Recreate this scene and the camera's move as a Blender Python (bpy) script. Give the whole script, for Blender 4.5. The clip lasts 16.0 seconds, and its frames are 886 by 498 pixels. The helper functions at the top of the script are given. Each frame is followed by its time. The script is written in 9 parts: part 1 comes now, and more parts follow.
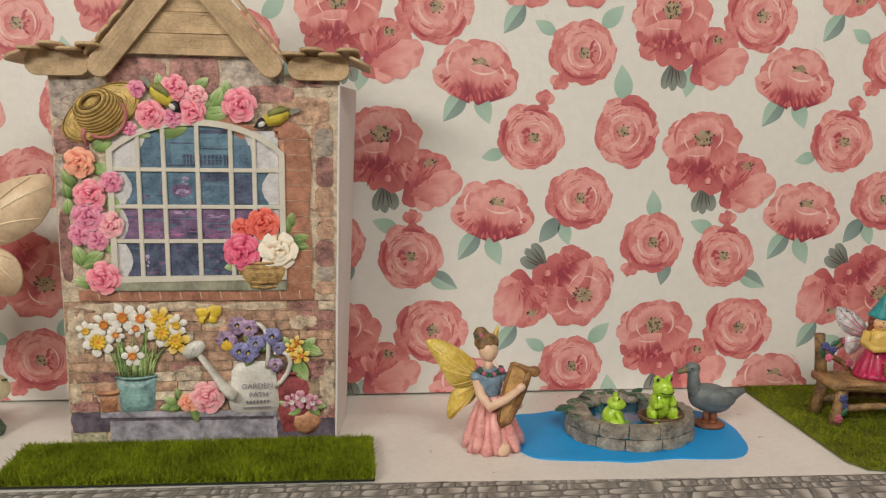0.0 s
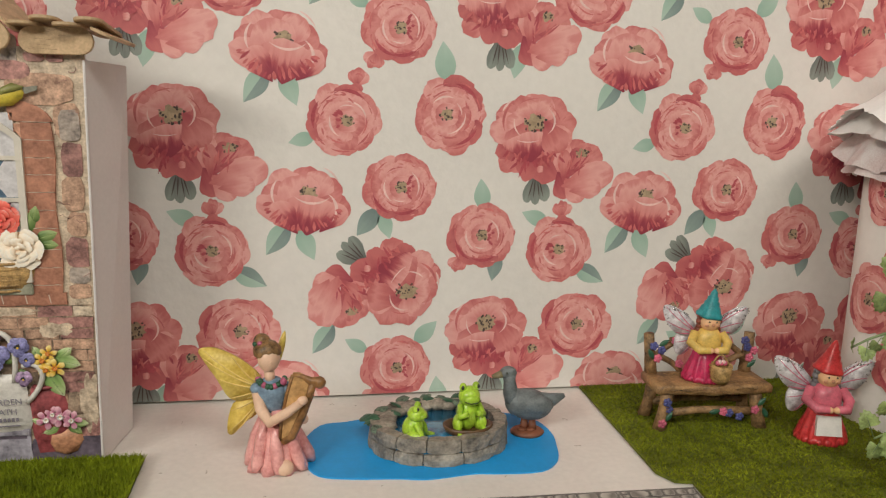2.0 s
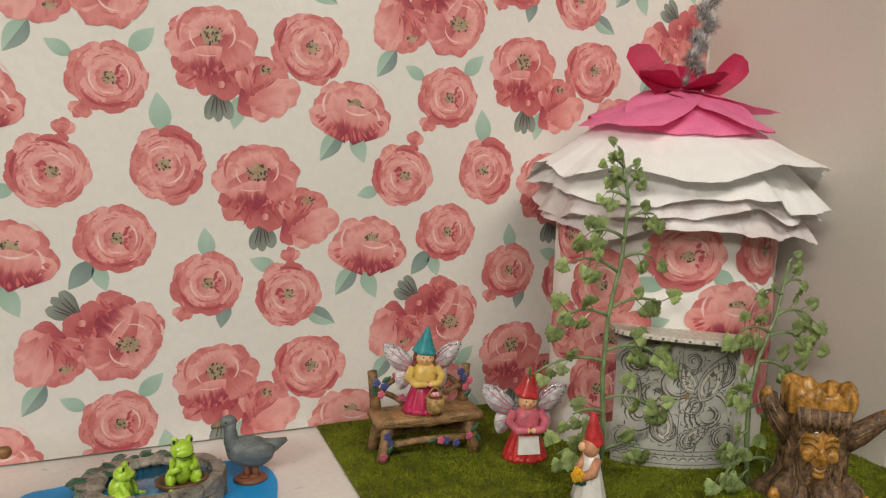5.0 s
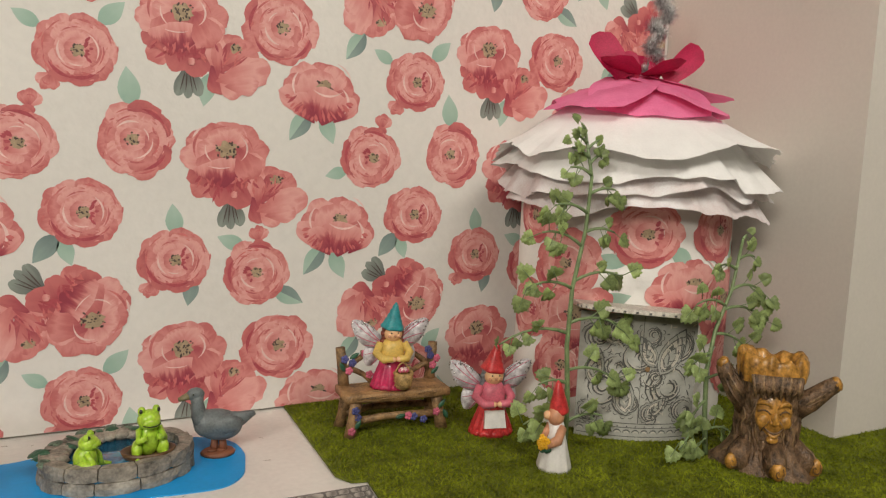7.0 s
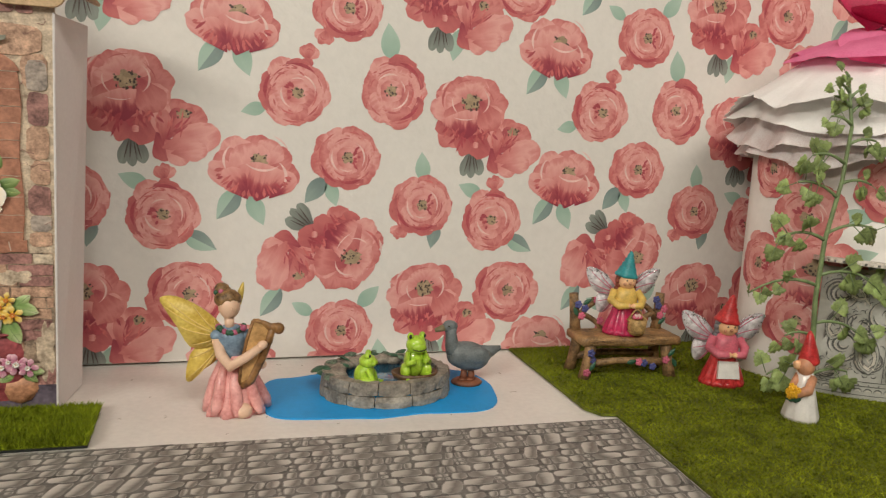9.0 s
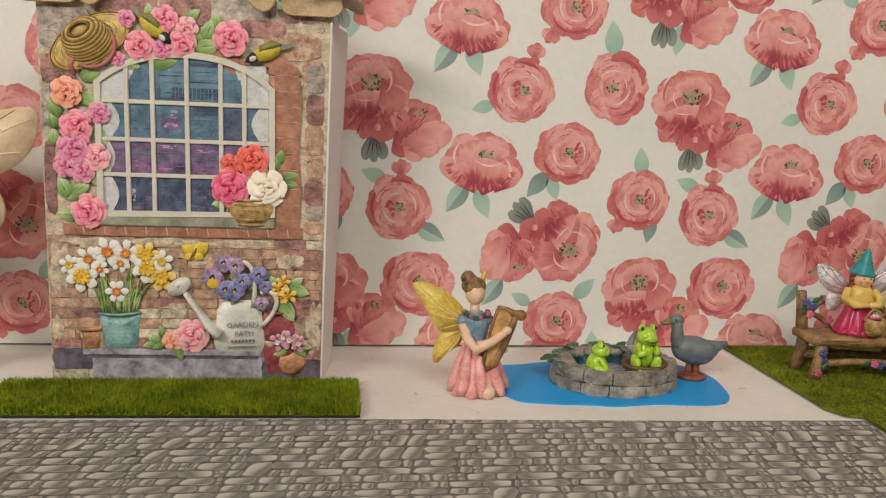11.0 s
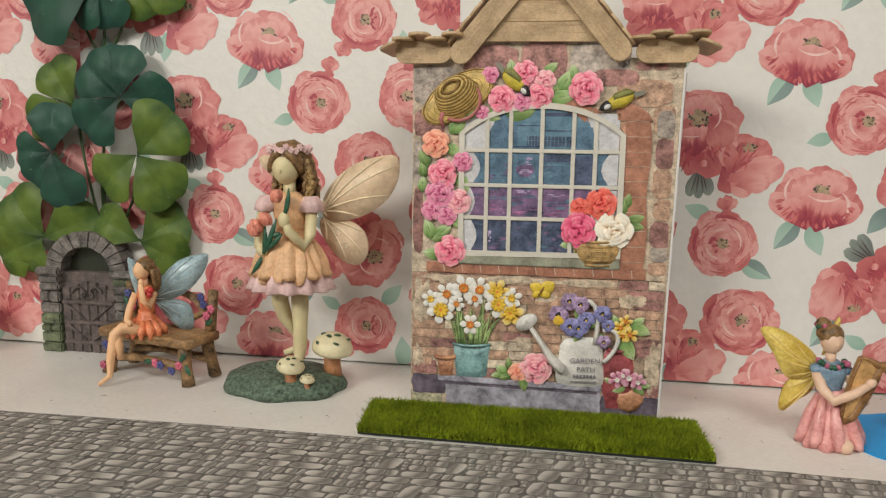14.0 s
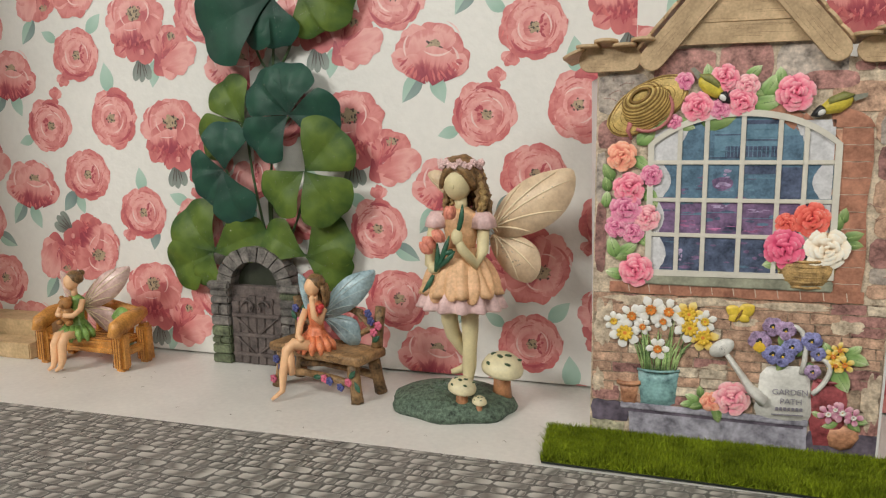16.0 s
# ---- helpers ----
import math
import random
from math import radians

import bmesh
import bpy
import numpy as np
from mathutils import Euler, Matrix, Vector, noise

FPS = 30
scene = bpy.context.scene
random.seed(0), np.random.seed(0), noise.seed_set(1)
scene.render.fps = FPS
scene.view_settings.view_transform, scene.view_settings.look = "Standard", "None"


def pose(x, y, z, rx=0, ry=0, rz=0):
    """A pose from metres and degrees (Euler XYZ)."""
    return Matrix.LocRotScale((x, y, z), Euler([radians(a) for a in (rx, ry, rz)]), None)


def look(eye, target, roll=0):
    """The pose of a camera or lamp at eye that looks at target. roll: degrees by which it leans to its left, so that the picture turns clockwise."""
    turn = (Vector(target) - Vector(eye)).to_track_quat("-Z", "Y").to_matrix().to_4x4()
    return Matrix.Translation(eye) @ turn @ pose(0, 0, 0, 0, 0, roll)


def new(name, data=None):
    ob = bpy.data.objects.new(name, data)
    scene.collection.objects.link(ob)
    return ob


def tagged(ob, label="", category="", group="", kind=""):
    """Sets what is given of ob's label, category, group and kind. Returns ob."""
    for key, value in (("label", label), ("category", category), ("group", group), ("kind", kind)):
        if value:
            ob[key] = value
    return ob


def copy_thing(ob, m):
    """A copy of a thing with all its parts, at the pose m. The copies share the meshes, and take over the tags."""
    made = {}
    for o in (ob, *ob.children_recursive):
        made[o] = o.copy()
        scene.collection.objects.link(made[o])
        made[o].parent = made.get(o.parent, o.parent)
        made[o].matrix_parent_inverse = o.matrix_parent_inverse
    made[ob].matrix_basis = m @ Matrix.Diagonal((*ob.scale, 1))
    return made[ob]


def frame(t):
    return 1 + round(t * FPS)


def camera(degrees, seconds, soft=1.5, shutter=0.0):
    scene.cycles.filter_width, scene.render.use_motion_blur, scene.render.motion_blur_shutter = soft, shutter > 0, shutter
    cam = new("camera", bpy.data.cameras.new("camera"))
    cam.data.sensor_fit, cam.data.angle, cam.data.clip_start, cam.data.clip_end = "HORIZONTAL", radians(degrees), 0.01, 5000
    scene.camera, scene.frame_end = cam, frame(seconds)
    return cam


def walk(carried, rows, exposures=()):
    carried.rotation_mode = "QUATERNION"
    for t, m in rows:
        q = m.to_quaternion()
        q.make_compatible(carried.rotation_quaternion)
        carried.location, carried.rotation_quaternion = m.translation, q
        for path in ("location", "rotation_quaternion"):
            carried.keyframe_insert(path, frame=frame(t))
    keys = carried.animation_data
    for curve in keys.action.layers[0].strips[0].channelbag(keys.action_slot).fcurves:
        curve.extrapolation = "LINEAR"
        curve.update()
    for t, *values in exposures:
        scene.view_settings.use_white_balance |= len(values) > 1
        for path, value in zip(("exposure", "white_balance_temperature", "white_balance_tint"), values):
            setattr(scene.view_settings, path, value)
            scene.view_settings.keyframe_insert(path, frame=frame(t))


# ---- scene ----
# camera and its way
cam = camera( 63.30, 16.0, soft=1.2, shutter=0.12)
PATH = [
    (0, (0.1138, 0.0495, 0.2511), (0.2066, 1.0338, 0.1010), 0.77),
    (0.5, (0.1586, 0.0656, 0.2538), (0.2704, 1.0462, 0.0923), 1.06),
    (1, (0.1953, 0.0781, 0.2500), (0.3211, 1.0548, 0.0758), 1.34),
    (1.5, (0.2250, 0.0895, 0.2553), (0.3664, 1.0623, 0.0718), 1.49),
    (2, (0.2473, 0.0934, 0.2612), (0.4045, 1.0638, 0.0779), 1.37),
    (2.5, (0.2650, 0.0929, 0.2702), (0.4589, 1.0567, 0.0876), 1.37),
    (3, (0.2818, 0.0833, 0.2757), (0.5095, 1.0411, 0.1000), 1.13),
    (3.5, (0.2987, 0.0664, 0.2725), (0.5659, 1.0165, 0.1113), 1.02),
    (4, (0.3117, 0.0557, 0.2807), (0.6287, 0.9914, 0.1258), 1.27),
    (4.5, (0.3228, 0.0519, 0.2894), (0.6772, 0.9747, 0.1387), 1.48),
    (4.7, (0.3266, 0.0512, 0.2879), (0.6974, 0.9682, 0.1409), 1.59),
    (6.8, (0.3190, 0.0382, 0.2551), (0.7653, 0.9261, 0.1436), 2.23),
    (7, (0.3151, 0.0373, 0.2499), (0.7577, 0.9265, 0.1342), 2.33),
    (7.5, (0.3055, 0.0470, 0.2325), (0.7285, 0.9444, 0.1068), 2.42),
    (8, (0.2804, 0.0518, 0.2285), (0.6671, 0.9638, 0.0922), 2.50),
    (8.5, (0.2408, 0.0508, 0.2176), (0.5792, 0.9812, 0.0767), 2.64),
    (9, (0.2023, 0.0463, 0.2162), (0.4898, 0.9927, 0.0690), 2.85),
    (9.5, (0.1682, 0.0554, 0.2091), (0.4037, 1.0158, 0.0606), 2.97),
    (9.7, (0.1615, 0.0538, 0.2060), (0.3756, 1.0196, 0.0596), 2.96),
    (11.8, (0.0714, 0.0414, 0.2165), (0.1282, 1.0267, 0.0548), 2.07),
    (12, (0.0622, 0.0463, 0.2207), (0.1000, 1.0321, 0.0571), 2.16),
    (12.5, (0.0414, 0.0567, 0.2212), (0.0341, 1.0430, 0.0564), 1.84),
    (13, (0.0248, 0.0615, 0.2220), (-0.0299, 1.0464, 0.0576), 1.38),
    (13.5, (0.0056, 0.0445, 0.2319), (-0.0984, 1.0255, 0.0682), 1.03),
    (14, (-0.0119, 0.0286, 0.2372), (-0.1619, 1.0049, 0.0812), 0.72),
    (14.5, (-0.0402, 0.0324, 0.2411), (-0.2334, 1.0014, 0.0876), 0.33),
    (15, (-0.0531, 0.0376, 0.2405), (-0.2805, 0.9992, 0.0871), 0.06),
    (15.5, (-0.0646, 0.0385, 0.2436), (-0.3243, 0.9924, 0.0935), -0.21),
    (16, (-0.0753, 0.0430, 0.2467), (-0.3707, 0.9859, 0.0930), -0.67),
]
EXPOSURES = [(0.0, -0.12, 6500, 9), (4.5, -0.12, 6450, 9), (9.0, -0.10, 6620, 9), (12.5, -0.06, 6400, 8), (16.0, -0.02, 6050, 6)]
walk(cam, [(t, look(eye, target, roll)) for t, eye, target, roll in PATH], EXPOSURES)

# light: two ceiling panels of the room, and its dim air
world = bpy.data.worlds.new("room_air")
world.use_nodes = True
scene.world = world
world.node_tree.nodes["Background"].inputs[0].default_value = (1.0, 0.9, 0.8, 1)
world.node_tree.nodes["Background"].inputs[1].default_value = 0.025


def ceiling_lamp(x, y, z, sx, sy, power, aim, colour):
    data = bpy.data.lights.new("ceiling_panel_light", "AREA")
    data.shape, data.size, data.size_y, data.energy, data.color = "RECTANGLE", sx, sy, power, colour
    ob = new("ceiling_panel_light", data)
    ob.matrix_world = look((x, y, z), aim)
    return ob


ceiling_lamp(-1.75, -1.75, 1.62, 1.2, 0.6, 68.0, (0.0, 0.6, 0.1), (1.0, 0.93, 0.835))
ceiling_lamp(0.60, -0.85, 1.70, 1.3, 0.5, 32.0, (0.55, 0.5, 0.1), (1.0, 0.94, 0.85))

# ---- tools ----


def mat(name, colour, rough=0.6, vary=0.12, scale=60.0, fine=600.0, bump=0.0, metal=0.0, tint=None, spec=0.5, island=0.0, coat=0.0, each=0.0, thin=0.0):
    """A painted or printed surface: base colour with drift at two sizes, optional relief, optional change from piece to piece."""
    m = bpy.data.materials.new(name)
    m.use_nodes = True
    nt = m.node_tree
    b = nt.nodes["Principled BSDF"]
    b.inputs["Roughness"].default_value, b.inputs["Metallic"].default_value = rough, metal
    b.inputs["Specular IOR Level"].default_value = spec
    b.inputs["Coat Weight"].default_value = coat
    co = nt.nodes.new("ShaderNodeTexCoord")

    def grain(s, detail):
        n = nt.nodes.new("ShaderNodeTexNoise")
        n.inputs["Scale"].default_value, n.inputs["Detail"].default_value = s, detail
        nt.links.new(co.outputs["Object"], n.inputs["Vector"])
        return n

    big, small = grain(scale, 4.0), grain(fine, 2.0)
    mixed = nt.nodes.new("ShaderNodeMath")
    mixed.operation = "MULTIPLY_ADD"
    mixed.inputs[1].default_value = 0.65
    nt.links.new(big.outputs["Fac"], mixed.inputs[0])
    part_small = nt.nodes.new("ShaderNodeMath")
    part_small.operation = "MULTIPLY"
    part_small.inputs[1].default_value = 0.35
    nt.links.new(small.outputs["Fac"], part_small.inputs[0])
    nt.links.new(part_small.outputs[0], mixed.inputs[2])
    ramp = nt.nodes.new("ShaderNodeValToRGB")
    lo = [max(0.0, c * (1 - 2.2 * vary)) for c in colour]
    hi = [min(1.0, c * (1 + 1.6 * vary)) for c in (tint or colour)]
    ramp.color_ramp.elements[0].position, ramp.color_ramp.elements[1].position = 0.3, 0.7
    ramp.color_ramp.elements[0].color, ramp.color_ramp.elements[1].color = (*lo, 1), (*hi, 1)
    nt.links.new(mixed.outputs[0], ramp.inputs["Fac"])
    out = ramp.outputs["Color"]
    if island or each:
        hs = nt.nodes.new("ShaderNodeHueSaturation")
        if island:
            src = nt.nodes.new("ShaderNodeNewGeometry").outputs["Random Per Island"]
        else:
            src = nt.nodes.new("ShaderNodeObjectInfo").outputs["Random"]
        mr = nt.nodes.new("ShaderNodeMapRange")
        amount = island or each
        mr.inputs["To Min"].default_value, mr.inputs["To Max"].default_value = 1 - amount, 1 + amount
        nt.links.new(src, mr.inputs["Value"])
        nt.links.new(mr.outputs[0], hs.inputs["Value"])
        nt.links.new(out, hs.inputs["Color"])
        out = hs.outputs["Color"]
    nt.links.new(out, b.inputs["Base Color"])
    if bump:
        bm = nt.nodes.new("ShaderNodeBump")
        bm.inputs["Strength"].default_value, bm.inputs["Distance"].default_value = 1.0, bump
        nt.links.new(mixed.outputs[0], bm.inputs["Height"])
        nt.links.new(bm.outputs["Normal"], b.inputs["Normal"])
    if thin:
        see = nt.nodes.new("ShaderNodeBsdfTranslucent")
        blend = nt.nodes.new("ShaderNodeMixShader")
        blend.inputs[0].default_value = thin
        nt.links.new(out, see.inputs["Color"])
        nt.links.new(b.outputs[0], blend.inputs[1])
        nt.links.new(see.outputs[0], blend.inputs[2])
        nt.links.new(blend.outputs[0], nt.nodes["Material Output"].inputs["Surface"])
    return m


class Shape:
    """Collects faces of one mesh, with several materials."""

    def __init__(self):
        self.v, self.f, self.mi, self.sm, self.mats, self.uv = [], [], [], [], [], {}

    def slot(self, m):
        if m not in self.mats:
            self.mats.append(m)
        return self.mats.index(m)

    def add(self, verts, faces, m, smooth=True, at=None, uv=None):
        n, k = len(self.v), self.slot(m)
        if uv:
            self.uv.update({n + i: q for i, q in enumerate(uv)})
        self.v += [tuple(at @ Vector(p)) for p in verts] if at is not None else [tuple(p) for p in verts]
        self.f += [tuple(i + n for i in f) for f in faces]
        self.mi += [k] * len(faces)
        self.sm += [smooth] * len(faces)

    def ball(self, c, r, m, rot=(0, 0, 0), seg=14, rings=9, lump=0.0):
        r = (r, r, r) if isinstance(r, (int, float)) else r
        at = pose(*c, *rot)
        vs, fs = [(0, 0, r[2])], []
        for i in range(1, rings):
            a = math.pi * i / rings
            for j in range(seg):
                b = 2 * math.pi * j / seg
                d = (math.sin(a) * math.cos(b), math.sin(a) * math.sin(b), math.cos(a))
                k = 1 + lump * noise.noise(Vector(d) * 2.3 + Vector(c) * 50)
                vs.append((r[0] * d[0] * k, r[1] * d[1] * k, r[2] * d[2] * k))
        vs.append((0, 0, -r[2]))
        last = len(vs) - 1
        for j in range(seg):
            fs.append((0, 1 + j, 1 + (j + 1) % seg))
            for i in range(rings - 2):
                a, b = 1 + i * seg + j, 1 + i * seg + (j + 1) % seg
                fs.append((a, a + seg, b + seg, b))
            a, b = 1 + (rings - 2) * seg + j, 1 + (rings - 2) * seg + (j + 1) % seg
            fs.append((a, last, b))
        self.add(vs, fs, m, True, at)
        return self

    def tube(self, pts, radii, m, seg=9, flat=1.0, rough=0.0):
        """A limb along points. flat: the second radius as a share of the first."""
        pts = [Vector(p) for p in pts]
        if isinstance(radii, (int, float)):
            radii = [radii] * len(pts)
        vs, fs, side = [], [], None
        for i, p in enumerate(pts):
            d = (pts[min(i + 1, len(pts) - 1)] - pts[max(i - 1, 0)]).normalized()
            if side is None:
                side = d.cross(Vector((0, 1, 0.01)))
                if side.length < 0.1:
                    side = d.cross(Vector((1, 0, 0)))
            side = (side - d * side.dot(d)).normalized()
            up = d.cross(side)
            for j in range(seg):
                a = 2 * math.pi * j / seg
                k = radii[i] * (1 + rough * noise.noise(Vector((p.x * 90 + math.cos(a) * 1.5, p.y * 90 + math.sin(a) * 1.5, p.z * 90))))
                vs.append(p + side * (math.cos(a) * k) + up * (math.sin(a) * k * flat))
        for i in range(len(pts) - 1):
            for j in range(seg):
                a, b = i * seg + j, i * seg + (j + 1) % seg
                fs.append((a, b, b + seg, a + seg))
        fs.append(tuple(range(seg))[::-1])
        fs.append(tuple(range((len(pts) - 1) * seg, len(pts) * seg)))
        self.add(vs, fs, m)
        return self

    def lathe(self, prof, m, c=(0, 0, 0), seg=20, sq=(1, 1), folds=0, depth=0.0, rot=(0, 0, 0), turn=0.0):
        """A turned form from (radius, height) pairs; folds: pleats that deepen downwards."""
        vs, fs = [], []
        zs = [z for _, z in prof]
        for r, z in prof:
            low = (max(zs) - z) / max(1e-6, max(zs) - min(zs))
            for j in range(seg):
                a = 2 * math.pi * j / seg
                k = r * (1 + depth * low * math.sin(folds * a + turn))
                vs.append((k * math.cos(a) * sq[0], k * math.sin(a) * sq[1], z))
        for i in range(len(prof) - 1):
            for j in range(seg):
                a, b = i * seg + j, i * seg + (j + 1) % seg
                fs.append((a, b, b + seg, a + seg))
        fs.append(tuple(range(seg))[::-1])
        fs.append(tuple(range((len(prof) - 1) * seg, len(prof) * seg)))
        self.add(vs, fs, m, True, pose(*c, *rot))
        return self

    def box(self, c, size, m, rot=(0, 0, 0), bevel=0.0, jitter=0.0):
        x, y, z = (s / 2 for s in size)
        b = min(bevel, x * 0.9, y * 0.9, z * 0.9)
        if b <= 0:
            vs = [(i * x, j * y, k * z) for i in (-1, 1) for j in (-1, 1) for k in (-1, 1)]
            fs = [(0, 1, 3, 2), (4, 6, 7, 5), (0, 4, 5, 1), (2, 3, 7, 6), (0, 2, 6, 4), (1, 5, 7, 3)]
        else:
            bm = bmesh.new()
            bmesh.ops.create_cube(bm, size=1.0)
            for v in bm.verts:
                v.co = Vector((v.co.x * 2 * x, v.co.y * 2 * y, v.co.z * 2 * z))
            bmesh.ops.bevel(bm, geom=bm.edges[:], offset=b, segments=2, affect="EDGES")
            bm.verts.index_update()
            vs = [v.co.copy() for v in bm.verts]
            fs = [tuple(v.index for v in f.verts) for f in bm.faces]
            bm.free()
        if jitter:
            vs = [Vector(v) + jitter * noise.noise_vector(Vector(v) * 120 + Vector(c) * 300) for v in vs]
        self.add(vs, fs, m, b > 0 and False, pose(*c, *rot))
        return self

    def plate(self, poly, thick, m, at, side=None):
        """A flat cut-out: polygon in x, y, with its face at z = thick."""
        n = len(poly)
        vs = [(x, y, thick) for x, y in poly] + [(x, y, 0) for x, y in poly]
        self.add(vs, [tuple(range(n))], m, False, at)
        fs = [(i, i + n, (i + 1) % n + n, (i + 1) % n) for i in range(n)]
        self.add(vs, fs, side or m, False, at)
        return self

    def dome(self, poly, rise, m, at, rings=3, base=0.0, span=0.0):
        """A cut-out with a swelling face, from a star-shaped polygon round the origin; span: length over which a print runs along x."""
        n, vs, fs = len(poly), [], []
        cx, cy = sum(p[0] for p in poly) / n, sum(p[1] for p in poly) / n
        for k in range(rings + 1):
            s = 1 - k / (rings + 1)
            h = base + rise * math.sqrt(max(0.0, 1 - s * s))
            vs += [(cx + (x - cx) * s, cy + (y - cy) * s, h if k else base * 0.0) for x, y in poly]
        vs.append((cx, cy, base + rise))
        for k in range(rings):
            for i in range(n):
                a, b = k * n + i, k * n + (i + 1) % n
                fs.append((a, b, b + n, a + n))
        for i in range(n):
            fs.append((rings * n + i, rings * n + (i + 1) % n, len(vs) - 1))
        self.add(vs, fs, m, True, at, [(p[0] / span, p[1] / span) for p in vs] if span else None)
        return self

    def mesh(self, name):
        me = bpy.data.meshes.new(name)
        me.from_pydata(self.v, [], self.f)
        for m in self.mats:
            me.materials.append(m)
        me.polygons.foreach_set("material_index", self.mi)
        me.polygons.foreach_set("use_smooth", self.sm)
        if self.uv:
            layer = me.uv_layers.new(name="along")
            layer.data.foreach_set("uv", [q for f in self.f for i in f for q in self.uv.get(i, (0.5, 0.0))])
        me.update()
        return me

    def thing(self, name, label, category, group="", kind="", at=None):
        ob = new(name, self.mesh(name))
        if at is not None:
            ob.matrix_world = at
        return tagged(ob, label, category, group, kind)

    def part(self, name, parent, label="", at=None):
        ob = new(name, self.mesh(name))
        ob.parent = parent
        if at is not None:
            ob.matrix_basis = at
        if label:
            tagged(ob, label)
        return ob


def base(name, at, label, category, group=""):
    """An Empty at a thing's foot, that carries its parts."""
    ob = new(name)
    ob.empty_display_size = 0.01
    ob.matrix_world = at
    return tagged(ob, label, category, group)


def curve(a, b, c, n=7):
    """Points of a bow from a by b to c."""
    a, b, c = Vector(a), Vector(b), Vector(c)
    return [(1 - t) ** 2 * a + 2 * t * (1 - t) * b + t * t * c for t in (i / (n - 1) for i in range(n))]


def blob(r, lobes, depth, n=40, seed=0, wob=0.05, sx=1.0, sy=1.0, turn=0.0):
    """A scalloped outline."""
    out = []
    for i in range(n):
        a = 2 * math.pi * i / n
        k = r * (1 - depth + depth * abs(math.sin(lobes * a / 2 + turn)) ** 0.6 + wob * noise.noise(Vector((math.cos(a) * 2 + seed * 3.1, math.sin(a) * 2, seed))))
        out.append((k * math.cos(a) * sx, k * math.sin(a) * sy))
    return out


def leaf_poly(length, width, n=8, tip=1.0):
    """A pointed leaf from the origin along +x."""
    up = [(length * i / n, width / 2 * math.sin(math.pi * (i / n) ** 0.85) ** tip) for i in range(n + 1)]
    return up + [(x, -y) for x, y in up[-2:0:-1]]


# ---- colours ----
PAPER = mat("printed_white_paper", (0.80, 0.777, 0.728), 0.45, 0.03, 7.0, 140.0, bump=0.0016)
WHITE_CARD = mat("white_foam_card", (0.80, 0.78, 0.76), 0.5, 0.03, 14.0, 300.0)
TABLE_WHITE = mat("white_table_paint", (0.80, 0.774, 0.722), 0.4, 0.05, 12.0, 200.0)
WALL_CREAM = mat("cream_board", (0.70, 0.655, 0.59), 0.6, 0.03, 6.0, 260.0, bump=0.0003)
PLASTER = mat("room_plaster", (0.75, 0.72, 0.68), 0.8, 0.03, 3.0, 90.0)
CARPET = mat("room_carpet", (0.25, 0.22, 0.2), 0.9, 0.1, 20.0, 300.0)

# ---- setting ----
WALL_Y, END_X = 0.733, 0.958


def slab(name, lo, hi, m, label, category, kind="structure"):
    s = Shape()
    s.box([(a + b) / 2 for a, b in zip(lo, hi)], [b - a for a, b in zip(lo, hi)], m)
    return s.thing(name, label, category, kind=kind)


slab("floor", (-4.2, -4.2, -0.80), (4.2, 4.2, -0.76), CARPET, "brown carpet of the room", "floor")
slab("ceiling", (-4.2, -4.2, 1.75), (4.2, 4.2, 1.80), PLASTER, "plain white ceiling of the room", "ceiling")
slab("wall_west", (-4.2, -4.1, -0.76), (-4.1, 4.1, 1.75), PLASTER, "plain painted wall of the room", "wall")
slab("wall_east", (4.1, -4.1, -0.76), (4.2, 4.1, 1.75), PLASTER, "plain painted wall of the room", "wall")
slab("wall_south", (-4.1, -4.2, -0.76), (4.1, -4.1, 1.75), PLASTER, "plain painted wall of the room", "wall")
slab("wall_north", (-4.1, 4.1, -0.76), (4.1, 4.2, 1.75), PLASTER, "plain painted wall of the room", "wall")
slab("table_top", (-1.5, -0.35, -0.03), (1.4, 0.80, 0.0), TABLE_WHITE, "white painted display table top", "table top")
slab("table_base", (-1.45, -0.30, -0.76), (1.35, 0.78, -0.03), PLASTER, "plain closed base under the display table", "table base")
back = slab("wall_display", (-1.3, WALL_Y, 0.0024), (END_X + 0.06, WALL_Y + 0.03, 0.62), PAPER, "white display wall papered with pink roses", "wall")
# west panel is out of view, added to shade the wall's left end
slab("wall_end_west", (-1.40, 0.45, 0.001), (-0.905, WALL_Y - 0.001, 0.70), WALL_CREAM, "plain cream panel at an end of the display wall", "wall")
slab("wall_end_east", (END_X, 0.4665, 0.001), (END_X + 0.5, WALL_Y - 0.001, 0.70), WALL_CREAM, "plain cream panel at an end of the display wall", "wall")

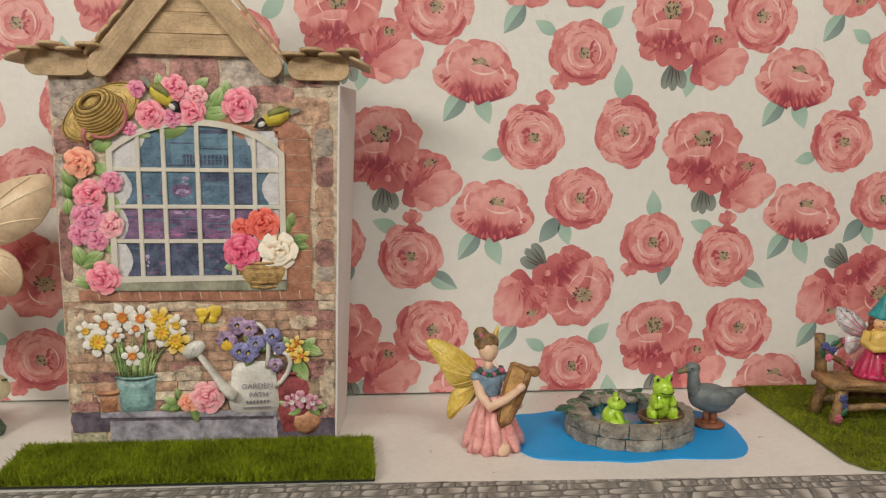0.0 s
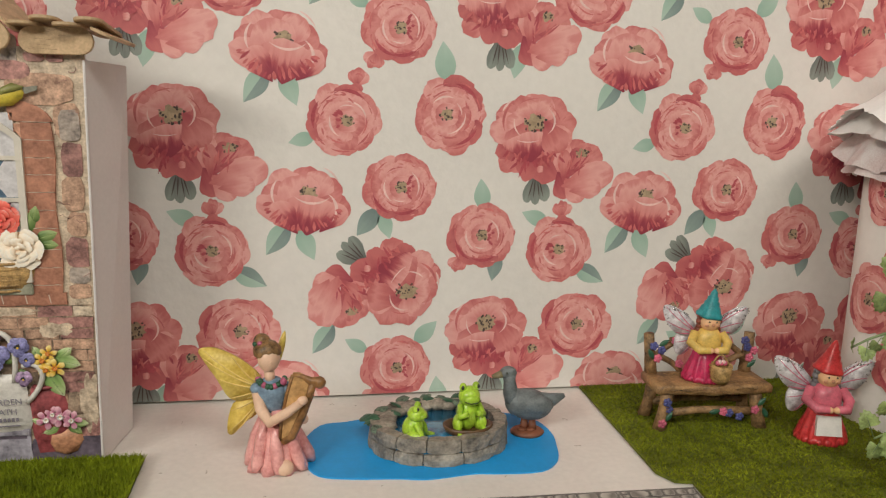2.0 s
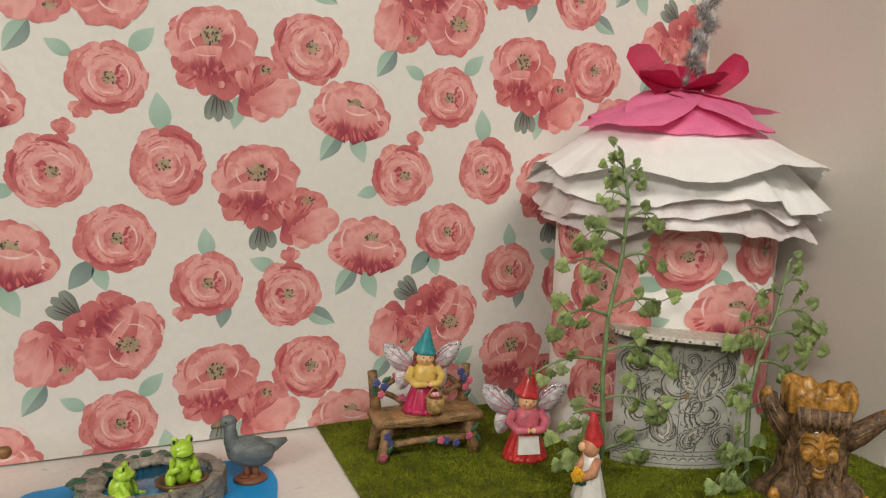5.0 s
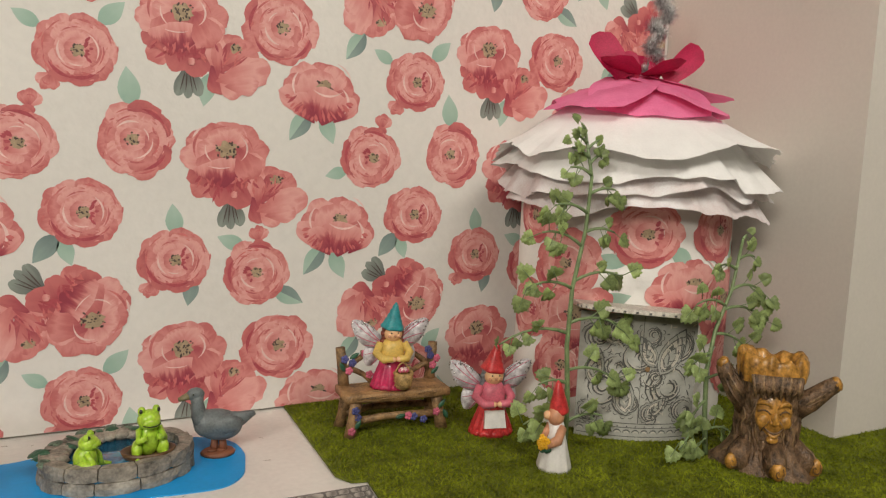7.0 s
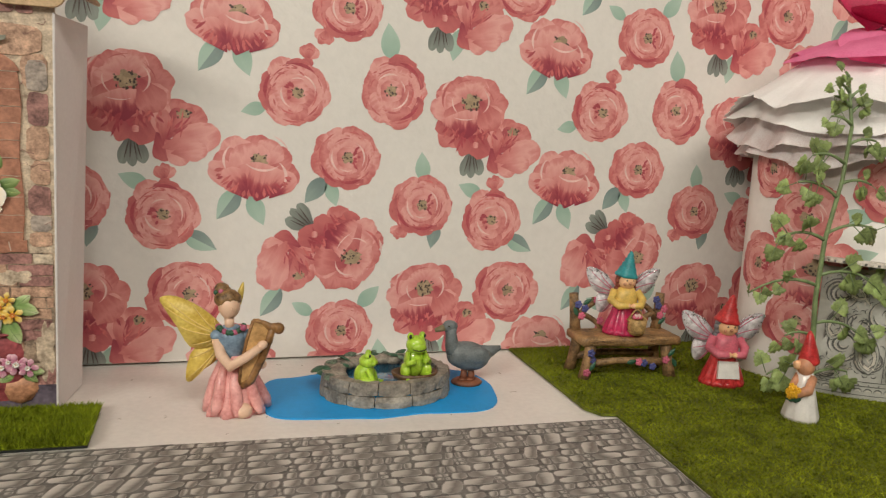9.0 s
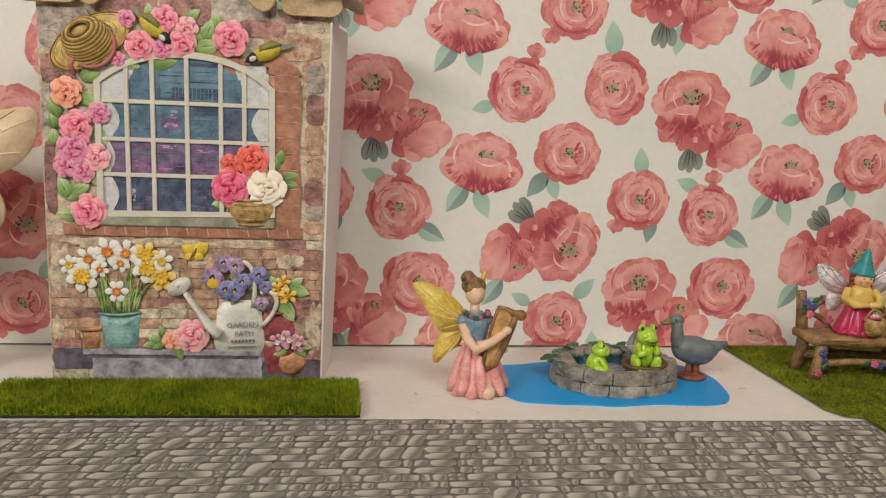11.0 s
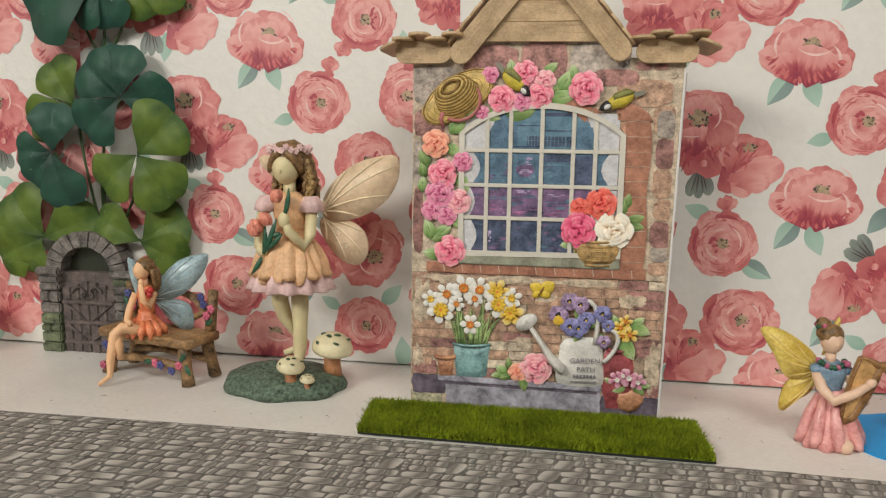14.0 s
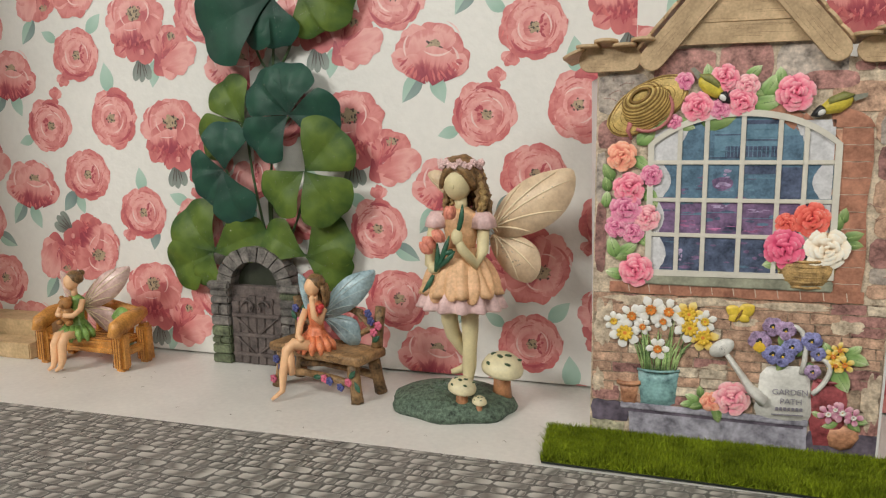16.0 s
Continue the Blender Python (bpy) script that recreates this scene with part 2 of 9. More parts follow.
# ---- printed roses of the wallpaper ----
def wash(name, stops, streak=0.36, blot=0.33, rough=0.45):
    """Watercolour print: pigment that runs along a petal from its base to its tip, with brush streaks and blotches."""
    m = bpy.data.materials.new(name)
    m.use_nodes = True
    nt = m.node_tree
    b = nt.nodes["Principled BSDF"]
    b.inputs["Roughness"].default_value = rough
    co = nt.nodes.new("ShaderNodeTexCoord")
    island = nt.nodes.new("ShaderNodeNewGeometry").outputs["Random Per Island"]
    stretch = nt.nodes.new("ShaderNodeMapping")
    stretch.inputs["Scale"].default_value = (1.3, 8.0, 1.0)
    nt.links.new(co.outputs["UV"], stretch.inputs["Vector"])
    shift = nt.nodes.new("ShaderNodeMath")
    shift.operation, shift.inputs[1].default_value = "MULTIPLY", 40.0
    nt.links.new(island, shift.inputs[0])
    brush = nt.nodes.new("ShaderNodeTexNoise")
    brush.noise_dimensions = "4D"
    brush.inputs["Scale"].default_value, brush.inputs["Detail"].default_value = 1.0, 3.0
    nt.links.new(stretch.outputs[0], brush.inputs["Vector"])
    nt.links.new(shift.outputs[0], brush.inputs["W"])
    pool = nt.nodes.new("ShaderNodeTexNoise")
    pool.inputs["Scale"].default_value, pool.inputs["Detail"].default_value = 85.0, 4.0
    nt.links.new(co.outputs["Object"], pool.inputs["Vector"])
    sep = nt.nodes.new("ShaderNodeSeparateXYZ")
    nt.links.new(co.outputs["UV"], sep.inputs[0])

    def plus(value, source, k, mid):
        n = nt.nodes.new("ShaderNodeMath")
        n.operation, n.inputs[1].default_value, n.inputs[2].default_value = "MULTIPLY_ADD", k, -k * mid
        nt.links.new(source, n.inputs[0])
        total = nt.nodes.new("ShaderNodeMath")
        total.operation = "ADD"
        nt.links.new(value, total.inputs[0])
        nt.links.new(n.outputs[0], total.inputs[1])
        return total.outputs[0]

    value = plus(sep.outputs["X"], brush.outputs["Fac"], streak * 2, 0.5)
    value = plus(value, pool.outputs["Fac"], blot * 2, 0.5)
    value = plus(value, island, 0.16, 0.5)
    ramp = nt.nodes.new("ShaderNodeValToRGB")
    el = ramp.color_ramp.elements
    while len(el) < len(stops):
        el.new(0.5)
    for e, (p, c) in zip(el, stops):
        e.position, e.color = p, (*c, 1)
    nt.links.new(value, ramp.inputs["Fac"])
    nt.links.new(ramp.outputs["Color"], b.inputs["Base Color"])
    return m


WINE, CRIMSON_INK, CORAL_INK, SALMON, SHELL = (0.33, 0.050, 0.078), (0.47, 0.098, 0.115), (0.60, 0.172, 0.168), (0.715, 0.275, 0.255), (0.82, 0.42, 0.39)
ROSE = wash("print_rose", [(0.05, CRIMSON_INK), (0.35, CORAL_INK), (0.75, SALMON), (1.0, CORAL_INK)])
ROSE_PALE = wash("print_rose_pale", [(0.0, CORAL_INK), (0.35, SALMON), (0.8, SHELL), (1.0, SALMON)])
ROSE_DEEP = wash("print_rose_deep", [(0.0, WINE), (0.45, CRIMSON_INK), (0.95, CORAL_INK)])
ROSE_FRINGE = wash("print_rose_fringe", [(0.22, WINE), (0.42, CRIMSON_INK), (0.58, SALMON), (1.0, SHELL)], 0.42, 0.12)
ROSE_MID = mat("print_rose_middle", (0.60, 0.135, 0.14), 0.45, 0.1, 60.0, 400.0, tint=(0.66, 0.19, 0.18))
ROSE_DARK = mat("print_rose_dark", (0.45, 0.065, 0.09), 0.45, 0.1, 60.0, 400.0, tint=(0.52, 0.10, 0.12))
STROKE = mat("print_blush_stroke", (0.88, 0.62, 0.58), 0.45, 0.08, 90.0, 420.0)
STAMEN = mat("print_stamen_tan", (0.46, 0.345, 0.22), 0.45, 0.15, 200.0, 900.0)
INK = mat("print_ink", (0.085, 0.060, 0.05), 0.45, 0.1)
MINT_WASH = ((0.30, 0.47, 0.385), (0.39, 0.55, 0.455), (0.46, 0.61, 0.52))
MINT = wash("print_mint_leaf", [(0.0, MINT_WASH[0]), (0.5, MINT_WASH[1]), (1.0, MINT_WASH[2])], 0.2, 0.3)
SAGE = wash("print_grey_leaf", [(0.0, (0.17, 0.235, 0.225)), (0.5, (0.24, 0.32, 0.30)), (1.0, (0.31, 0.41, 0.37))], 0.3, 0.3)
DUSK = wash("print_dark_leaf", [(0.0, (0.10, 0.085, 0.09)), (0.4, (0.17, 0.185, 0.17)), (1.0, (0.29, 0.33, 0.29))], 0.45, 0.2)


def petal_poly(length, width, seed, n=26, rough=0.07):
    """A petal from the origin along +x: narrow at its base, broad and softly notched at its tip."""
    out = []
    for i in range(n):
        a = 2 * math.pi * i / n
        k = 1 + rough * noise.noise(Vector((2.2 * math.cos(a), 2.2 * math.sin(a), seed * 1.7))) * (1.6 if math.cos(a) > 0 else 0.4)
        x = 0.62 + (0.38 if math.cos(a) > 0 else 0.62) * math.cos(a) * k
        out.append((length * x, width / 2 * math.sin(a) * k * min(1.0, 0.25 + 1.3 * x)))
    return out


class Print:
    """Flat printed shapes on a sheet of paper that ends at x0 and x1; each brush mark lies a hair prouder than the one before."""

    def __init__(self, place, x0, x1, z0=0.0026, z1=0.62, strip=0.0, thick=1.0):
        """strip: width of the strips into which shapes are cut to follow a bowed sheet."""
        self.s, self.place, self.lim, self.level, self.strip, self.thick = Shape(), place, (x0, x1, z0, z1), 0.0001, strip, thick

    def cut(self, poly, lim=None):
        lim = lim or self.lim
        for axis, edge, sign in ((0, lim[0], 1), (0, lim[1], -1), (1, lim[2], 1), (1, lim[3], -1)):
            out = []
            for a, b in zip(poly, poly[1:] + poly[:1]):
                da, db = sign * (a[axis] - edge), sign * (b[axis] - edge)
                if da >= 0:
                    out.append(a)
                if da * db < 0:
                    t = da / (da - db)
                    out.append((a[0] + (b[0] - a[0]) * t, a[1] + (b[1] - a[1]) * t))
            poly = out
            if len(poly) < 3:
                return []
        return poly

    def flush(self, name, parent, label=""):
        """Hands over what has been printed so far as one part."""
        if self.s.f:
            self.s.part(name, parent, label)
        self.s = Shape()

    def patch(self, poly, m, c, rot=0.0, span=None):
        """span: start and length, along the shape's own x, over which the pigment runs."""
        ca, sa = math.cos(rot), math.sin(rot)
        if span is None:
            lo, hi = min(p[0] for p in poly), max(p[0] for p in poly)
            span = (lo, max(1e-6, hi - lo))
        poly = self.cut([(c[0] + x * ca - y * sa, c[1] + x * sa + y * ca) for x, y in poly])
        if len(poly) > 2:
            self.level += 0.000008
            uv = []
            for x, z in poly:
                dx, dz = x - c[0], z - c[1]
                uv.append(((dx * ca + dz * sa - span[0]) / span[1], (dz * ca - dx * sa) / span[1]))
            if not self.strip:
                self.s.add([self.place(x, z, self.level) for x, z in poly], [tuple(range(len(poly)))], m, False, uv=uv)
                return
            h, known, faces = 0.0002 + self.level * self.thick, {}, []
            i0, i1 = math.floor(min(p[0] for p in poly) / self.strip), math.floor(max(p[0] for p in poly) / self.strip)
            for i in range(i0, i1 + 1):
                bit = self.cut(poly, (i * self.strip, (i + 1) * self.strip, self.lim[2], self.lim[3]))
                keys = [(round(x, 7), round(z, 7)) for x, z in bit]
                keys = [k for j, k in enumerate(keys) if k != keys[j - 1]]
                if len(keys) > 2:
                    faces.append(tuple(known.setdefault(k, len(known)) for k in keys))
            if faces:
                uv = [(((x - c[0]) * ca + (z - c[1]) * sa - span[0]) / span[1], ((z - c[1]) * ca - (x - c[0]) * sa) / span[1]) for x, z in known]
                self.s.add([self.place(x, z, h) for x, z in known], faces, m, False, uv=uv)

    def petal(self, start, tip, width, m, seed, rough=0.07):
        d = (tip[0] - start[0], tip[1] - start[1])
        length = math.hypot(*d)
        self.patch(petal_poly(length, width, seed, rough=rough), m, start, math.atan2(d[1], d[0]), (0.0, length))

    def arc(self, c, r, a0, a1, w, m, rot=0.0, sy=1.0):
        """A brush stroke, thick in the middle, along an arc."""
        n = 9
        ts = [a0 + (a1 - a0) * i / n for i in range(n + 1)]
        outer = [((r + w * 0.5 * math.sin(math.pi * i / n)) * math.cos(t), (r + w * 0.5 * math.sin(math.pi * i / n)) * math.sin(t) * sy) for i, t in enumerate(ts)]
        inner = [((r - w * 0.5 * math.sin(math.pi * i / n)) * math.cos(t), (r - w * 0.5 * math.sin(math.pi * i / n)) * math.sin(t) * sy) for i, t in enumerate(ts)]
        self.patch(outer + inner[-2:0:-1], m, c, rot)

    def leaf(self, c, ang, size, m, half=None):
        self.level = 0.0001
        c0 = (c[0] - size / 2 * math.cos(ang), c[1] - size / 2 * math.sin(ang))
        poly = leaf_poly(size, size * 0.52)
        self.patch(poly, m, c0, ang)
        if half:
            self.patch(poly[:len(poly) // 2 + 1], half, c0, ang)

    def specks(self, c, rx, rz, n, seed):
        rr = random.Random(seed)
        self.patch(blob(1.0, 5, 0.25, 22, seed, 0.5, sx=rx, sy=rz), STAMEN, c)
        for _ in range(n):
            a, d = rr.uniform(0, 6.28), math.sqrt(rr.random()) * 1.15
            self.patch(blob(min(rx, 0.0066) * rr.uniform(0.09, 0.19), 3, 0.2, 7, seed, 0.5, sx=rr.uniform(0.6, 2.2)), INK, (c[0] + d * rx * math.cos(a), c[1] + d * rz * math.sin(a)), rr.uniform(0, 3))

    def rosette(self, c, rx, rz, seed, heart=(0.0, 0.0), dark=(3.8, 5.0), splash=None, turn=0.0, strokes=(1.1, 3.9, 0.2)):
        """An open rose: rings of petals round a speckled heart. dark: where the outer petals are deep; turn: of the whole flower."""
        self.level = 0.00022
        rr = random.Random(seed)
        edge = lambda a: 1 / math.sqrt((math.cos(a) / rx) ** 2 + (math.sin(a) / rz) ** 2)  # noqa: E731
        at = lambda d, a: (c[0] + d * edge(a) * math.cos(a), c[1] + d * edge(a) * math.sin(a))  # noqa: E731
        r = math.sqrt(rx * rz)
        h = (c[0] + heart[0], c[1] + heart[1])
        self.patch(blob(1.0, 6, 0.06, 40, seed, 0.08, sx=rx * 0.86, sy=rz * 0.86), ROSE, c)
        for i in range(9):
            a = turn + (i * 4 % 9) * 6.283 / 9 + rr.uniform(-0.12, 0.12)
            near = min(abs((a - turn - q + 3.1416) % 6.2832 - 3.1416) for q in dark)
            self.petal(at(0.22, a), at(rr.uniform(0.92, 1.04), a), r * rr.uniform(0.70, 0.86), ROSE_DEEP if near < 0.42 else ROSE_PALE if i % 3 == 0 else ROSE, seed + i, 0.12)
        for i in range(7):
            a = turn + 0.35 + (i * 3 % 7) * 6.283 / 7 + rr.uniform(-0.15, 0.15)
            self.petal(at(0.12, a), at(rr.uniform(0.72, 0.82), a), r * rr.uniform(0.66, 0.84), ROSE if i in (1, 4) else ROSE_PALE, seed + 20 + i, 0.10)
            b = a + rr.uniform(-0.2, 0.2)
            self.arc(c, edge(b) * rr.uniform(0.70, 0.86), b - rr.uniform(0.15, 0.4), b + rr.uniform(0.15, 0.45), r * rr.uniform(0.025, 0.06), ROSE_MID, 0.0)
        for q in dark:
            self.arc(c, edge(q) * 0.80, turn + q - 0.5, turn + q + 0.45, r * 0.10, ROSE_DARK)
        for i in range(5):
            a = turn + 0.8 + (i * 2 % 5) * 6.283 / 5 + rr.uniform(-0.2, 0.2)
            self.petal(at(0.02, a), at(rr.uniform(0.52, 0.60), a), r * rr.uniform(0.56, 0.7), ROSE_PALE if i != 2 else ROSE, seed + 40 + i, 0.08)
        for i in range(3):
            b = turn + 2.2 * i + rr.uniform(-0.4, 0.4)
            self.arc(c, edge(b) * rr.uniform(0.56, 0.66), b - 0.5, b + 0.45, r * 0.045, ROSE_MID)
        self.patch(blob(r * 0.33, 4, 0.08, 28, seed + 5, 0.1), ROSE_PALE, h)
        for i, a in enumerate(strokes):
            self.arc(h, r * (0.50, 0.47, 0.40)[i % 3], turn + a - (0.85, 0.75, 0.5)[i % 3], turn + a + (0.8, 0.65, 0.5)[i % 3], r * (0.05, 0.06, 0.035)[i % 3], STROKE)
        for i in range(22):
            a, d, w = rr.uniform(0, 6.28), rr.uniform(0.50, 0.90), rr.uniform(0.10, 0.26)
            self.patch(leaf_poly(r * w, r * w * 0.24, 4), (ROSE_PALE, ROSE_MID, ROSE_MID)[i % 3], at(d, a), a + 1.45 + rr.uniform(-0.3, 0.3))
        if splash is not None:
            for i in range(9):
                a = turn + splash + rr.uniform(-0.95, 0.95)
                d = rr.uniform(0.14, 0.30) * r
                self.patch(leaf_poly(r * rr.uniform(0.10, 0.2), r * 0.075, 5, 0.6), ROSE_DARK, (h[0] + d * math.cos(a), h[1] + d * math.sin(a)), a + rr.uniform(-0.3, 0.3))
        self.specks(h, r * 0.17, r * 0.16, 13, seed)

    def peony(self, c, seed, k=1.0):
        """A cup seen from the side: pale within, streaked and dark towards its foot."""
        self.level = 0.00022
        rr = random.Random(seed)
        X, Z = 0.0385 * k, 0.0290 * k
        at = lambda x, z: (c[0] + X * x, c[1] + Z * z)  # noqa: E731
        self.patch(blob(1.0, 9, 0.07, 60, seed, 0.07, sx=X * 0.88, sy=Z * 0.92), ROSE, c)
        for i, (x0, z0, x1, z1, w, m) in enumerate(((0.2, -0.7, 0.98, 0.05, 0.75, ROSE), (0.1, -0.1, 0.80, 0.52, 0.72, ROSE), (-0.1, -0.2, 0.25, 1.0, 0.85, ROSE), (-0.2, -0.3, -0.55, 0.95, 0.80, ROSE_PALE),
                                                    (0.0, -0.6, -0.88, 0.45, 0.72, ROSE), (0.1, 0.0, 0.50, 0.84, 0.7, ROSE_PALE), (-0.05, -0.75, -1.03, 0.08, 0.62, ROSE_FRINGE))):
            self.petal(at(x0, z0), at(x1, z1), X * w, m, seed + i, 0.10)
        self.petal(at(0.0, -0.6), at(-0.18, 0.78), X * 1.0, ROSE_PALE, seed + 11)
        self.arc(at(-0.25, 0.22), X * 0.46, 2.3, 3.75, X * 0.06, STROKE)
        self.arc(at(0.22, 0.25), X * 0.62, 0.35, 1.25, X * 0.04, STROKE)
        self.specks(at(0.10, 0.24), X * 0.21, Z * 0.22, 12, seed)
        self.petal(at(0.05, -1.06), at(0.26, 0.16), X * 1.25, ROSE_FRINGE, seed + 12)
        self.petal(at(-0.15, -1.0), at(-0.66, -0.05), X * 0.62, ROSE_FRINGE, seed + 13)
        self.petal(at(0.35, -0.95), at(0.92, -0.12), X * 0.55, ROSE_FRINGE, seed + 14)
        self.arc(at(0.20, 0.75), X * 0.62, 4.0, 5.4, X * 0.055, STROKE)
        self.arc(at(0.32, -0.25), X * 0.42, -0.75, 1.0, X * 0.07, STROKE)
        for i in range(22):
            a = math.radians(188 + i * 7.4 + rr.uniform(-3, 3))
            self.patch(leaf_poly(X * rr.uniform(0.12, 0.36), X * rr.uniform(0.05, 0.10), 5), (ROSE_MID, ROSE_MID, ROSE_DARK)[i % 3], at(0.93 * math.cos(a), 0.97 * math.sin(a)), a + 3.14 + rr.uniform(-0.3, 0.3))

    def bud(self, c, r, seed, ang=1.57):
        self.level = 0.00012
        rr = random.Random(seed)
        for i in range(3):
            a = ang + (i - 1) * 0.9
            self.petal((c[0] - r * 0.8 * math.cos(ang), c[1] - r * 0.8 * math.sin(ang)), (c[0] + r * 1.05 * math.cos(a), c[1] + r * 1.05 * math.sin(a)), r * 1.2, ROSE if i else ROSE_PALE, seed + i + rr.random(), 0.14)
        self.arc(c, r * 0.45, ang - 1.2, ang + 1.0, r * 0.14, ROSE_MID)
        self.petal((c[0] - r * 1.9 * math.cos(ang), c[1] - r * 1.9 * math.sin(ang)), (c[0] - r * 0.5 * math.cos(ang), c[1] - r * 0.5 * math.sin(ang)), r * 1.3, ROSE_DEEP, seed + 7)

    def cluster(self, c, seed, turn=0.0):
        """A wide cup with dark petals below it, a half-open rose at its side and dark leaves; c is its heart."""
        rr = random.Random(seed)
        ct, st = math.cos(turn), math.sin(turn)
        at = lambda x, z: (c[0] + (x * ct - z * st) * 0.001, c[1] + (x * st + z * ct) * 0.001)  # noqa: E731
        self.level = 0.0001
        for x0, z0, x1, z1, w in ((2, -46, -5, -73, 11), (7, -46, 14, -72, 12), (4, -46, 4, -75, 10)):
            self.petal(at(x0, z0), at(x1, z1), w * 0.001, DUSK, seed + w)
        for x1 in (-3, 2, 8, 12):
            self.patch(leaf_poly(0.020, 0.0012, 5), INK, at(4 + (x1 - 4) * 0.3, -50), turn - 1.57 + (x1 - 4) * 0.035)
        # dark petals under the cup
        for i, (x0, z0, x1, z1, w) in enumerate(((6, -14, -29, -43, 25), (8, -18, 13, -55, 28), (8, -16, -9, -51, 26), (4, -12, 34, -46, 34), (-6, -12, -33, -30, 22))):
            self.petal(at(x0, z0), at(x1, z1), w * 0.001, ROSE_DEEP if i else ROSE, seed + 3 + i, 0.14)
        for i in range(12):
            a = math.radians(205 + i * 9 + rr.uniform(-4, 4))
            self.patch(leaf_poly(rr.uniform(0.008, 0.016), 0.0026, 5), ROSE_DARK, at(rr.uniform(-14, 16), -24 - rr.uniform(0, 12)), turn + a)
        # the half-open rose
        for i, (x0, z0, x1, z1, w, m) in enumerate(((34, -50, 46, -15, 30, ROSE), (32, -46, 64, -24, 32, ROSE), (30, -56, 28, -18, 20, ROSE_PALE), (24, -44, 36, -68, 24, ROSE_DEEP), (30, -50, 50, -70, 22, ROSE_PALE), (28, -40, 52, -30, 24, ROSE_DEEP), (34, -44, 55, -22, 12, ROSE))):
            self.petal(at(x0, z0), at(x1, z1), w * 0.001, m, seed + 20 + i, 0.10)
        self.specks(at(46.5, -27), 0.0058, 0.0042, 7, seed)
        for i, (x0, z0, x1, z1, w, m) in enumerate(((30, -54, 30, -24, 13, ROSE), (28, -58, 77, -42, 29, ROSE_PALE), (36, -62, 66, -58, 19, ROSE_PALE))):
            self.petal(at(x0, z0), at(x1, z1), w * 0.001, m, seed + 30 + i, 0.12)
        for i in range(10):
            self.patch(leaf_poly(rr.uniform(0.008, 0.016), 0.0016, 5), (ROSE_DARK, ROSE_MID)[i % 2], at(rr.uniform(30, 46), rr.uniform(-52, -32)), turn + rr.uniform(0.6, 1.7))
        # the cup
        self.patch(blob(1.0, 8, 0.06, 50, seed, 0.07, sx=0.0350, sy=0.0255), ROSE, at(-1, -3), turn)
        for i, (x0, z0, x1, z1, w, m) in enumerate(((6, -10, 38, 4, 27, ROSE), (0, -4, 26, 20, 26, ROSE), (-2, -6, 6, 25.5, 30, ROSE_PALE), (-4, -6, -17, 22, 27, ROSE), (-6, -8, -34, 11, 24, ROSE), (-4, -12, -40, -6, 25, ROSE_PALE), (0, 0, -36, 7, 7, ROSE_PALE),
                                                    (0, -12, 36, -14, 23, ROSE_PALE), (0, 0, 16, 17, 20, ROSE_PALE), (-2, 0, -12, 17, 22, ROSE_PALE), (0, -4, -26, 2, 20, ROSE_PALE))):
            self.petal(at(x0, z0), at(x1, z1), w * 0.001, m, seed + 40 + i, 0.10)
        self.petal(at(2, 6), at(-5, -31), 0.052, ROSE, seed + 60, 0.10)
        self.petal(at(-2, -36), at(-6, -9), 0.050, ROSE_FRINGE, seed + 62, 0.12)
        self.petal(at(10, 2), at(26, -27), 0.028, ROSE, seed + 61, 0.10)
        for x, z, r, a0, a1, w, m in ((0, 0, 29, 2.4, 3.5, 2.4, ROSE_MID), (0, 0, 19, 2.9, 4.0, 1.4, STROKE), (2, 1, 17, -0.9, 0.9, 1.8, STROKE), (0, -2, 24, 0.1, 1.0, 1.2, ROSE_MID), (-6, 6, 28, 4.3, 5.1, 1.2, STROKE), (-2, 0, 30, 2.3, 2.8, 2.2, STROKE), (2, 0, 25, 1.5, 2.3, 1.0, ROSE_MID)):
            self.arc(at(x, z), r * 0.001, a0, a1, w * 0.001, m, turn, 0.85)
        for i in range(26):
            self.patch(leaf_poly(rr.uniform(0.005, 0.013), 0.0024, 5), (ROSE_DARK, ROSE_MID)[i % 2], at(rr.uniform(-24, 28), -24 - rr.uniform(0, 11)), turn - 1.57 + rr.uniform(-0.9, 0.9))
        self.specks(at(0, 0), 0.0098, 0.0075, 20, seed)
        self.patch(blob(0.0034, 4, 0.18, 18, seed, 0.2), ROSE_PALE, at(7, -42))

    def repeat(self, ox, oz, seed, parent):
        """One repeat of the pattern; its origin is the heart of the first cluster."""
        P = lambda x, z: (ox + x, oz + z)  # noqa: E731
        deg = math.radians
        for dz in (-0.306, 0.0, 0.306):

            def L(x, z, a, s, m, h=None):
                self.leaf(P(x, z + dz), deg(a), s, m, h)
                self.flush("printed_leaf", parent)

            def done():
                self.flush("printed_rose", parent)

            L(-0.018, 0.053, -100, 0.031, MINT)
            L(0.069, 0.026, 235, 0.036, MINT, SAGE), L(0.097, 0.0245, -68, 0.032, MINT)
            L(-0.160, 0.100, 150, 0.024, MINT), L(-0.096, 0.111, 45, 0.030, MINT)
            L(0.107, -0.019, 195, 0.024, MINT)
            L(-0.083, 0.050, 97, 0.036, MINT)
            L(0.085, -0.106, 235, 0.036, MINT, SAGE), L(0.110, -0.111, -65, 0.032, MINT)
            L(-0.150, -0.091, 232, 0.032, SAGE), L(-0.134, -0.094, -72, 0.026, MINT)
            L(-0.046, -0.066, 96, 0.030, MINT), L(-0.032, -0.133, -100, 0.028, SAGE)
            L(0.005, -0.087, 158, 0.028, MINT), L(0.060, -0.141, -28, 0.034, MINT, SAGE)
